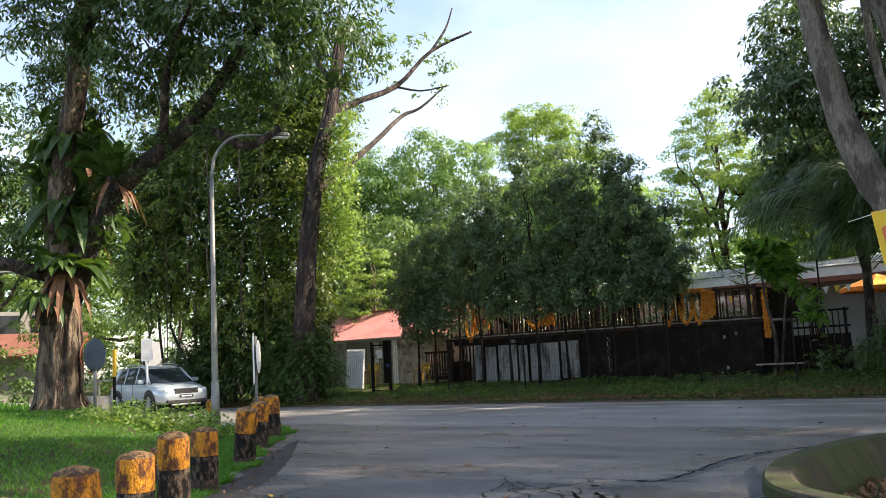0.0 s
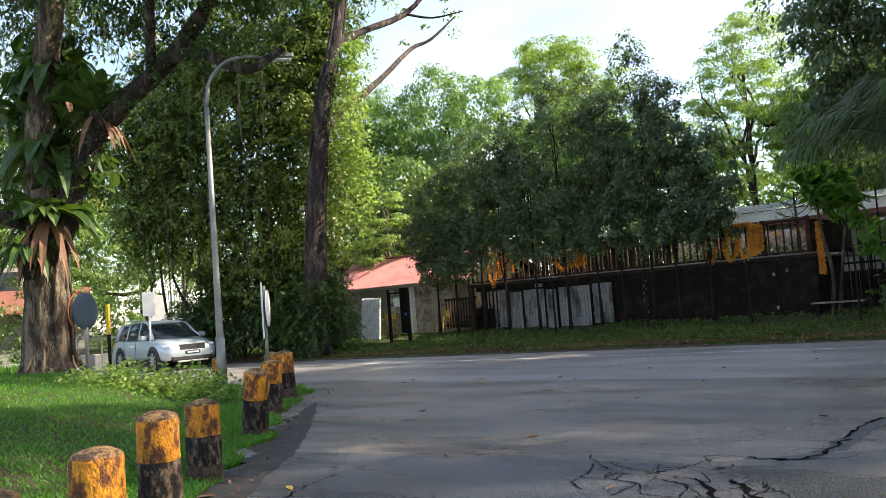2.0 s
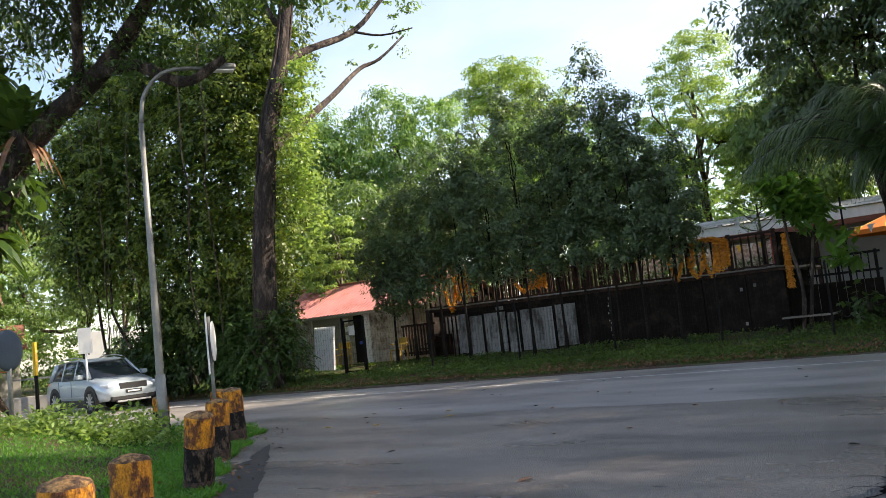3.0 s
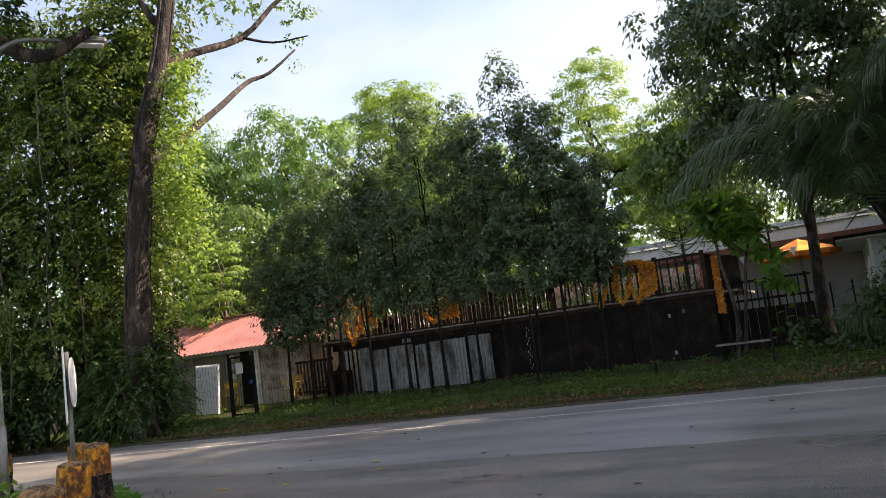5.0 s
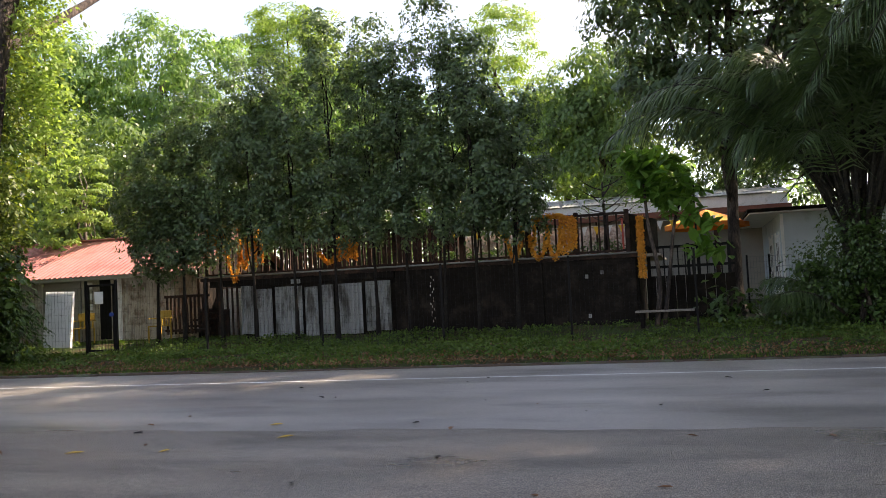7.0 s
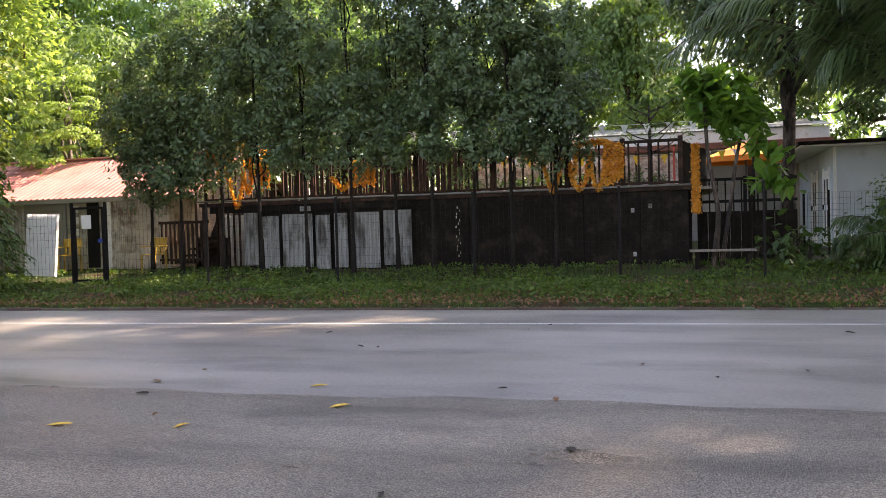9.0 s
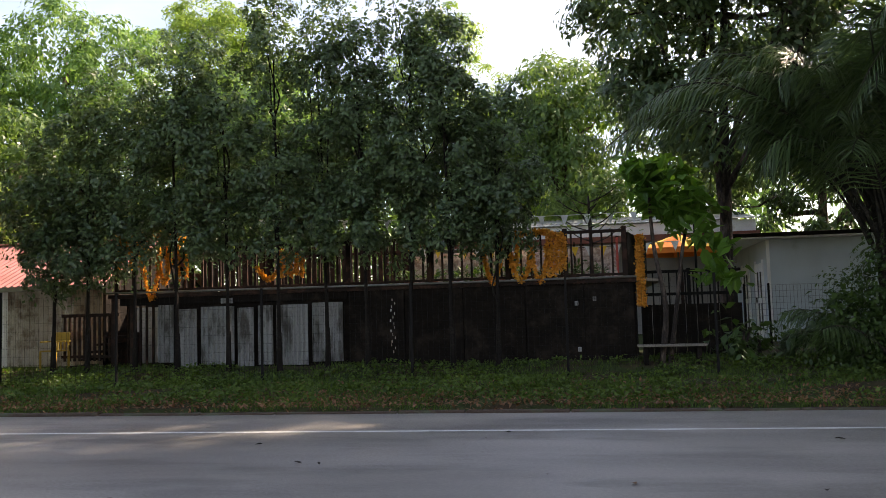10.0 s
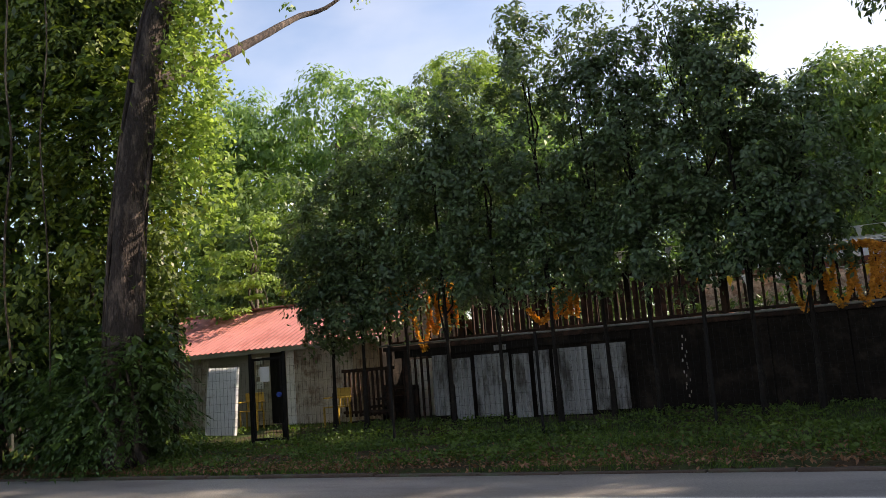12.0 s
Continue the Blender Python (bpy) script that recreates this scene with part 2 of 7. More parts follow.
def box(bm, lo, hi, bevel=0.0, m=None):
    """A box between two corners, with bevelled edges, into bm."""
    c = [(a + b) / 2 for a, b in zip(lo, hi)]
    s = [abs(b - a) for a, b in zip(lo, hi)]
    made = bmesh.ops.create_cube(bm, size=1.0, matrix=Matrix.Translation(c) @ Matrix.Diagonal((*s, 1)))
    vs = made["verts"]
    if bevel:
        es = list({e for v in vs for e in v.link_edges})
        r = bmesh.ops.bevel(bm, geom=es, offset=bevel, segments=1, affect="EDGES")
        vs = r["verts"] if not m else list({v for f in r["faces"] for v in f.verts} | {v for v in vs if v.is_valid})
    if m:
        bmesh.ops.transform(bm, matrix=m, verts=[v for v in vs if v.is_valid])
    return bm


def boxm(lo, hi, bevel=0.0):
    return box(bmesh.new(), lo, hi, bevel)


def tube(points, radii, sides=8, wobble=0.0, seed=1, cap=True):
    """A tapered tube along points, as vertices and faces."""
    rnd = random.Random(seed)
    pts = [Vector(p) for p in points]
    verts, faces = [], []
    t0 = (pts[1] - pts[0]).normalized()
    a = t0.orthogonal().normalized()
    for i, p in enumerate(pts):
        t = (pts[min(i + 1, len(pts) - 1)] - pts[max(i - 1, 0)]).normalized()
        a = (a - t * a.dot(t)).normalized()
        b = t.cross(a).normalized()
        for k in range(sides):
            w = 2 * math.pi * k / sides
            r = radii[i] * (1 + wobble * (rnd.random() - 0.5))
            verts.append(p + a * (r * math.cos(w)) + b * (r * math.sin(w)))
    for i in range(len(pts) - 1):
        for k in range(sides):
            k2 = (k + 1) % sides
            faces.append((i * sides + k, i * sides + k2, (i + 1) * sides + k2, (i + 1) * sides + k))
    if cap:
        faces.append(tuple(range(sides))[::-1])
        faces.append(tuple((len(pts) - 1) * sides + k for k in range(sides)))
    return verts, faces


def smooth_line(points, steps):
    """Points along a smooth curve through the given ones."""
    p = [Vector(q) for q in points]
    p = [2 * p[0] - p[1]] + p + [2 * p[-1] - p[-2]]
    out = []
    for i in range(1, len(p) - 2):
        for s in range(steps):
            t = s / steps
            a, b, c, d = p[i - 1], p[i], p[i + 1], p[i + 2]
            out.append(0.5 * (2 * b + (c - a) * t + (2 * a - 5 * b + 4 * c - d) * t * t + (3 * b - a - 3 * c + d) * t ** 3))
    out.append(p[-2])
    return out


def tubes(name, lines, mat, sides=7, wobble=0.15, smooth=True):
    """Several (points, radius at start, radius at end) tubes in one mesh."""
    V, F = [], []
    for k, (pts, r0, r1) in enumerate(lines):
        n = len(pts)
        v, f = tube(pts, [r0 + (r1 - r0) * i / (n - 1) for i in range(n)], sides, wobble, k)
        F += [tuple(i + len(V) for i in q) for q in f]
        V += v
    return mesh_from(name, V, F, mat, smooth)


def leaves(rng, centres, size, aspect=0.5, droop=0.2, spread=0.35, upward=0.6):
    """Leaf quads (tip, side, base, side) round the given centres, folded along the midrib."""
    n = len(centres)
    d = rng.normal(size=(n, 3))
    d[:, 2] = d[:, 2] * 0.6 - droop
    d /= np.linalg.norm(d, axis=1)[:, None] + 1e-9
    up = rng.normal(size=(n, 3)) * (1 - upward) + np.array([0, 0, upward])
    side = np.cross(d, up)
    side /= np.linalg.norm(side, axis=1)[:, None] + 1e-9
    nor = np.cross(side, d)
    L = size * rng.uniform(0.65, 1.3, size=(n, 1))
    W = L * aspect * 0.5
    c = np.asarray(centres)
    out = np.stack([c + d * L * 0.6, c + side * W + nor * W * 0.35 + d * L * 0.05, c - d * L * 0.4, c - side * W + nor * W * 0.35 + d * L * 0.05], axis=1)
    return out


def broad_leaves(rng, centres, size, droop=0.5):
    """Broad pointed leaves, two folded halves each."""
    v = leaves(rng, centres, size, 0.62, droop, upward=0.75)
    tip, left, base, right = v[:, 0], v[:, 1], v[:, 2], v[:, 3]
    mid = (tip + base) / 2
    l1, l2 = base * 0.45 + left * 0.62 - mid * 0.07, left * 0.8 + tip * 0.22 - mid * 0.02
    r1, r2 = base * 0.45 + right * 0.62 - mid * 0.07, right * 0.8 + tip * 0.22 - mid * 0.02
    return np.concatenate([np.stack([base, l1, l2, tip], 1), np.stack([base, tip, r2, r1], 1)])


def crown_points(rng, blobs, twigs, per_twig, twig_size, shell=0.55):
    """Leaf centres in clusters inside ellipsoids (x, y, z, rx, ry, rz), denser to the outside, with gaps."""
    vol = np.array([b[3] * b[4] * b[5] for b in blobs]) ** 0.67
    pick = rng.choice(len(blobs), size=twigs, p=vol / vol.sum())
    B = np.array([b[:6] for b in blobs])[pick]
    d = rng.normal(size=(twigs, 3))
    d /= np.linalg.norm(d, axis=1)[:, None]
    r = rng.uniform(shell ** 3, 1.12, size=(twigs, 1)) ** (1 / 3)
    lump = np.array([noise.noise(Vector(v) * 2.3 + Vector(c[:3])) for v, c in zip(d, B)])[:, None]
    c = B[:, :3] + d * B[:, 3:] * r * (1 + 0.35 * lump)
    gap = np.array([noise.noise(Vector(v) * (0.55 / max(twig_size, 0.2)) + Vector((7.1, 3.3, 1.7))) for v in c])
    c = c[gap > -0.16]
    twigs = len(c)
    sz = twig_size * rng.uniform(0.6, 1.4, size=(twigs, 1))
    pts = c[:, None, :] + rng.normal(size=(twigs, per_twig, 3)) * sz[:, None, :] * np.array([0.5, 0.5, 0.38])
    return pts.reshape(-1, 3)


def sprays(rng, blobs, twigs, leaflets, length, leaf, aspect, droop, shell):
    """Arching sprays of paired leaflets, growing outward and down from the clumps of a crown."""
    c = crown_points(rng, blobs, twigs, 1, 0.3, shell)
    n = len(c)
    near = np.array([b[:3] for b in blobs])
    d = c - near[np.argmin(((c[:, None, :] - near[None]) ** 2).sum(-1), axis=1)]
    d = d / (np.linalg.norm(d, axis=1)[:, None] + 1e-6) + rng.normal(size=(n, 3)) * 0.45
    d[:, 2] = d[:, 2] * 0.35 + 0.05
    d /= np.linalg.norm(d, axis=1)[:, None] + 1e-6
    side = np.cross(d, np.array([0, 0, 1.0]))
    side /= np.linalg.norm(side, axis=1)[:, None] + 1e-6
    L = length * rng.uniform(0.55, 1.35, size=n)
    sag = droop * rng.uniform(0.4, 1.5, size=n)
    out = []
    for k in range(leaflets):
        t = (k // 2 + 0.5) / (leaflets / 2)
        w = 1 if k % 2 else -1
        foot = c + d * (L * t)[:, None]
        foot[:, 2] -= sag * L * t * t
        way = side * (w * (1 - 0.5 * t)) + d * (0.35 + 0.5 * t) + rng.normal(size=(n, 3)) * 0.18
        way[:, 2] -= 0.25 + sag * 0.7
        way /= np.linalg.norm(way, axis=1)[:, None]
        across = np.cross(way, np.array([0, 0, 1.0]) + rng.normal(size=(n, 3)) * 0.3)
        across /= np.linalg.norm(across, axis=1)[:, None] + 1e-6
        ll = (leaf * rng.uniform(0.7, 1.25, size=n) * (1.1 - 0.45 * abs(t - 0.45)))[:, None]
        ww = across * ll * aspect * 0.5
        out.append(np.stack([foot + way * ll, foot + way * ll * 0.42 + ww, foot, foot + way * ll * 0.42 - ww], axis=1))
    return np.concatenate(out)


def clumps(rng, blobs, count, per, radius, leaf, aspect=0.5, droop=0.3, shell=0.55, flat=0.6, loose=0.35):
    """Leaves on domed clumps that cover the ellipsoids, each clump lit on top and open below."""
    c = crown_points(rng, blobs, count, 1, radius * 0.6, shell)
    n = len(c)
    near = np.array([b[:3] for b in blobs])
    axis = c - near[np.argmin(((c[:, None, :] - near[None]) ** 2).sum(-1), axis=1)]
    axis = axis / (np.linalg.norm(axis, axis=1)[:, None] + 1e-6) * 0.7 + np.array([0, 0, 0.75])
    axis = np.repeat(axis / np.linalg.norm(axis, axis=1)[:, None], per, axis=0)
    r = np.repeat(radius * rng.uniform(0.55, 1.35, size=(n, 1)), per, axis=0)
    d = rng.normal(size=(n * per, 3))
    d = d / np.linalg.norm(d, axis=1)[:, None] + axis * 0.75
    d /= np.linalg.norm(d, axis=1)[:, None] + 1e-6
    p = np.repeat(c, per, axis=0) + d * r * np.array([1, 1, flat]) * rng.uniform(0.55, 1.12, size=(n * per, 1))
    nor = d * 0.7 + axis * 0.4 + rng.normal(size=p.shape) * loose
    nor /= np.linalg.norm(nor, axis=1)[:, None] + 1e-6
    way = d * np.array([0.8, 0.8, 0.2]) + np.array([0, 0, -droop]) + rng.normal(size=p.shape) * 0.5
    way -= nor * (way * nor).sum(1)[:, None]
    way /= np.linalg.norm(way, axis=1)[:, None] + 1e-6
    side = np.cross(nor, way)
    L = leaf * rng.uniform(0.6, 1.3, size=(n * per, 1))
    W = L * aspect * 0.5
    return np.stack([p + way * L * 0.6, p + side * W + nor * W * 0.3 + way * L * 0.08, p - way * L * 0.4, p - side * W + nor * W * 0.3 + way * L * 0.08], axis=1)


def limb(rng, a, b, bend=0.12, n=5):
    a, b = Vector(a), Vector(b)
    L = (b - a).length
    pts = [a.lerp(b, i / n) + Vector(rng.normal(size=3) * L * bend * (0.35 if 0 < i < n else 0)) for i in range(n + 1)]
    return smooth_line(pts, 2)


def tree(name, label, base, height, trunk_r, blobs, twigs, per_twig, twig_size, leaf, leaf_mat, bark, seed, aspect=0.5, droop=0.2, lean=(0, 0), limbs=7, shell=0.55, fork=0.45, group="", flat=0.6):
    """A tree: a tapered trunk with limbs to its clumps, and a crown of leaves."""
    rng = np.random.default_rng(seed)
    t = thing(name, label, "tree", base, 0, group)
    top = Vector((lean[0], lean[1], height * 0.8))
    mid = Vector((lean[0] * 0.4, lean[1] * 0.4, height * fork))
    trunk = smooth_line([(0, 0, -0.15), (lean[0] * 0.1, lean[1] * 0.1, height * 0.15), mid, top], 4)
    lines = [(trunk, trunk_r, trunk_r * 0.3)]
    for k in range(limbs):
        b = blobs[k % len(blobs)]
        end = Vector(b[:3]) + Vector(rng.normal(size=3) * 0.35) * min(b[3:6])
        q = trunk[int(len(trunk) * rng.uniform(0.4, 0.85))]
        lines.append((limb(rng, q, end), trunk_r * 0.42, trunk_r * 0.08))
    flare = smooth_line([(0, 0, -0.2), (0, 0, 0.25), (0, 0, 0.8)], 3)
    lines.append((flare, trunk_r * 1.45, trunk_r * 0.9))
    part("trunk", tubes("trunk", lines, bark, 8), None, t)
    made = clumps(rng, blobs, twigs, per_twig, twig_size, leaf, aspect, droop, shell, flat)
    part("crown", quads("crown", made, leaf_mat), None, t)
    return t


def smoothstep(a, b, x):
    x = np.clip((x - a) / (b - a), 0, 1)
    return x * x * (3 - 2 * x)


def left_of_drive(x, y):
    """Metres to the left of the edge of the drive, where the grass begins."""
    return -0.76 * (x + 4.15) - 0.65 * (y - 3.95)


def ground_z(x, y):
    """Height of the ground: a low grass mound beside the drive, and a verge that climbs from the far kerb."""
    x, y = np.asarray(x, float), np.asarray(y, float)
    mound = 0.62 * smoothstep(0.0, 6.0, left_of_drive(x, y)) * smoothstep(13.4, 10.6, y)
    verge = 0.05 + 0.12 * smoothstep(19.9, 22.4, y) + 0.23 * smoothstep(22.6, 25.2, y) + 0.010 * np.clip(y - 25.2, 0, 40)
    out = np.where(y > 19.95, verge, mound)
    ripple = 0.03 * np.sin(x * 1.7 + y * 0.9) * np.sin(y * 1.3 - x * 0.4)
    return out + ripple * smoothstep(0.02, 0.2, out)


def kerb_x(y):
    """Where the curved kerb bounds the drive on the right."""
    return float(np.interp(y, [5.8, 6.35, 7.05, 8.2, 9.4, 10.8, 11.8, 12.35, 12.6], [4.0, 0.55, -0.25, -0.6, -0.62, -0.35, 0.3, 1.5, 4.0]))


def gz(x, y):
    return float(ground_z(x, y))


# ---- ground, road and drive ----
def grid_axis(lo, hi, fine_lo, fine_hi, step):
    a = list(np.arange(fine_lo, fine_hi, step))
    left, right = [], []
    x, s = fine_lo, step
    while x > lo:
        s *= 1.5
        x -= s
        left.append(max(x, lo))
    x, s = a[-1], step
    while x < hi:
        s *= 1.5
        x += s
        right.append(min(x, hi))
    return np.array(left[::-1] + a + right)


def is_paved(x, y):
    road = (y > 12.9) & (y < 19.95)
    drive = (y <= 12.9) & (left_of_drive(x, y) < 0) & (x < 3.6)
    return road | drive


gx = grid_axis(-900, 900, -34, 8, 0.35)
gy = grid_axis(-900, 900, -4, 30, 0.35)
GX, GY = np.meshgrid(gx, gy, indexing="ij")
GZ = ground_z(GX, GY)
sunk = is_paved(GX, GY)
GZ = np.where(sunk, -0.05, GZ)
pit = ((GX - 1.7) / 1.9) ** 2 + ((GY - 9.3) / 2.8) ** 2 < 1
GZ = np.where(pit, -0.35, GZ)
nx, ny = len(gx), len(gy)
gverts = np.stack([GX, GY, GZ], axis=-1).reshape(-1, 3)
gfaces = [(i * ny + j, (i + 1) * ny + j, (i + 1) * ny + j + 1, i * ny + j + 1) for i in range(nx - 1) for j in range(ny - 1)]
structure("ground", mesh_from("ground", gverts.tolist(), gfaces, M_SOIL, True), "uneven soil ground with thin grass and leaf litter")


def ribbon(name, xs, lo, hi, rows, z, mat):
    """A sheet between two lines lo(x) and hi(x)."""
    V, F = [], []
    for i, x in enumerate(xs):
        for j in range(rows + 1):
            V.append((x, lo(x) + (hi(x) - lo(x)) * j / rows, z))
    for i in range(len(xs) - 1):
        for j in range(rows):
            a = i * (rows + 1) + j
            F.append((a, a + rows + 1, a + rows + 2, a + 1))
    return mesh_from(name, V, F, mat)


def seam_y(x):
    """Where the newer road surface meets the old drive."""
    return 7.42 + 0.10 * (x + 3) + (0.55 * max(0, x + 2.2) ** 1.35 if x > -2.2 else 0) + 0.04 * math.sin(x * 3)


def drive_left(y):
    return -4.15 - (0.65 * (y - 3.95)) / 0.76


road_v, road_f = [], []
ys = list(np.arange(6.6, 12.95, 0.18)) + list(np.arange(12.95, 19.96, 0.5)) + [19.96]
for y in ys:
    if y < 12.95:
        x0, x1 = drive_left(y) + 0.12 * math.sin(y * 3.1) + 0.07 * math.sin(y * 7.7), kerb_x(y) + 0.05
    else:
        x0, x1 = -80.0, 80.0
    for k in range(25):
        road_v.append((x0 + (x1 - x0) * k / 24, y, 0.0))
for i in range(len(ys) - 1):
    for k in range(24):
        a = i * 25 + k
        road_f.append((a, a + 1, a + 26, a + 25))
structure("road", mesh_from("road", road_v, road_f, M_ROAD), "damp dark grey asphalt road with faint tyre tracks", "road")


def worn_lo(x):
    return max(seam_y(x), 3.98 + (-4.15 - x) * 0.76 / 0.65 - 0.02)


def worn_hi(x):
    return max(13.35 + 0.05 * math.sin(x * 1.7) + 0.03 * math.sin(x * 5.1), worn_lo(x) + 0.01)


structure("worn_road_edge", ribbon("worn_road_edge", np.arange(-12.0, -0.55, 0.12), worn_lo, worn_hi, 4, 0.004, M_OLD_EDGE), "coarse worn brown asphalt where drive and road meet", "road")
av, af = [], []
xs = np.arange(-6.2, 3.7, 0.25)
for x in xs:
    y_hi = min(seam_y(x), 12.5)
    for j in range(13):
        y = -4 + (y_hi + 4) * j / 12
        xx = max(x, drive_left(y) + 0.1 * math.sin(y * 3.3) + 0.06 * math.sin(y * 8.1))
        if y > 5.8:
            xx = min(xx, kerb_x(y) + 0.05)
        av.append((xx, y, 0.006))
for i in range(len(xs) - 1):
    for j in range(12):
        a = i * 13 + j
        af.append((a, a + 13, a + 14, a + 1))
structure("drive", mesh_from("drive", av, af, M_APRON), "old cracked coarse asphalt drive with wet patches", "road")
lx = np.arange(-60, 60.1, 1.0)
structure("road_marking", ribbon("road_marking", lx, lambda x: 18.03 + 0.018 * (x + 8), lambda x: 18.13 + 0.018 * (x + 8), 1, 0.004, M_PAINT_LINE), "thin white painted edge line along the road", "road marking")
kb = bmesh.new()
kr = random.Random(5)
x = -60.0
while x < 40:
    w = kr.uniform(0.9, 2.2)
    box(kb, (x, 19.86 + kr.uniform(-0.02, 0.02), -0.1), (x + w - 0.02, 19.98, 0.035 + kr.uniform(-0.012, 0.015)), 0.012)
    x += w
kerb_me = bpy.data.meshes.new("kerb")
kb.to_mesh(kerb_me)
kb.free()
kerb_me.materials.append(M_KERB)
structure("kerb", kerb_me, "low rust-stained concrete edging between road and verge", "kerb")

# ---- hedge trees in front of the deck wall ----
HEDGE = [(-17.1, 5.7), (-16.3, 6.5), (-15.3, 7.0), (-14.2, 7.1), (-13.2, 7.3), (-12.1, 8.2), (-11.2, 8.1), (-10.3, 7.7), (-9.45, 8.6), (-8.6, 7.5), (-7.75, 5.9)]
for k, (hx, htop) in enumerate(HEDGE):
    hr = random.Random(40 + k)
    y0 = 24.45 + hr.uniform(-0.25, 0.25)
    g = gz(hx, y0)
    H = htop - g
    low = (1.75, 1.65, 1.9)[k] if k < 3 else 2.2
    blobs = [(0, 0, (H + low) / 2 - 0.6, 0.8, 0.8, (H - low) / 2 - 0.5), (hr.uniform(-0.3, 0.3), -0.1, low + 0.7, 0.85, 0.8, 0.75), (hr.uniform(-0.5, 0.5), 0.2, low + 1.9, 0.95, 0.9, 1.0), (hr.uniform(-0.2, 0.2), 0, H - 1.0, 0.48, 0.42, 0.9), (hr.uniform(-0.6, 0.6), 0, H - 1.9, 0.5, 0.45, 0.8)]
    blobs += [(hr.uniform(-0.45, 0.45), 0, H - 0.45, 0.13, 0.13, 0.55), (hr.uniform(-0.7, 0.7), 0, H - 1.3, 0.18, 0.18, 0.8), (hr.uniform(-0.3, 0.3), 0.1, H - 0.1, 0.1, 0.1, 0.4)]
    tree("hedge_tree", "slender dark-leaved hedge tree before a deck wall", (hx, y0, g), H, 0.05, blobs, 330, 52, 0.24, 0.108, M_LEAF_HEDGE, M_BARK_BLACK, 100 + k, 0.48, 0.25, (hr.uniform(-0.15, 0.15), 0), 6, 0.5, 0.5, "hedge trees before the wall", 1.1)

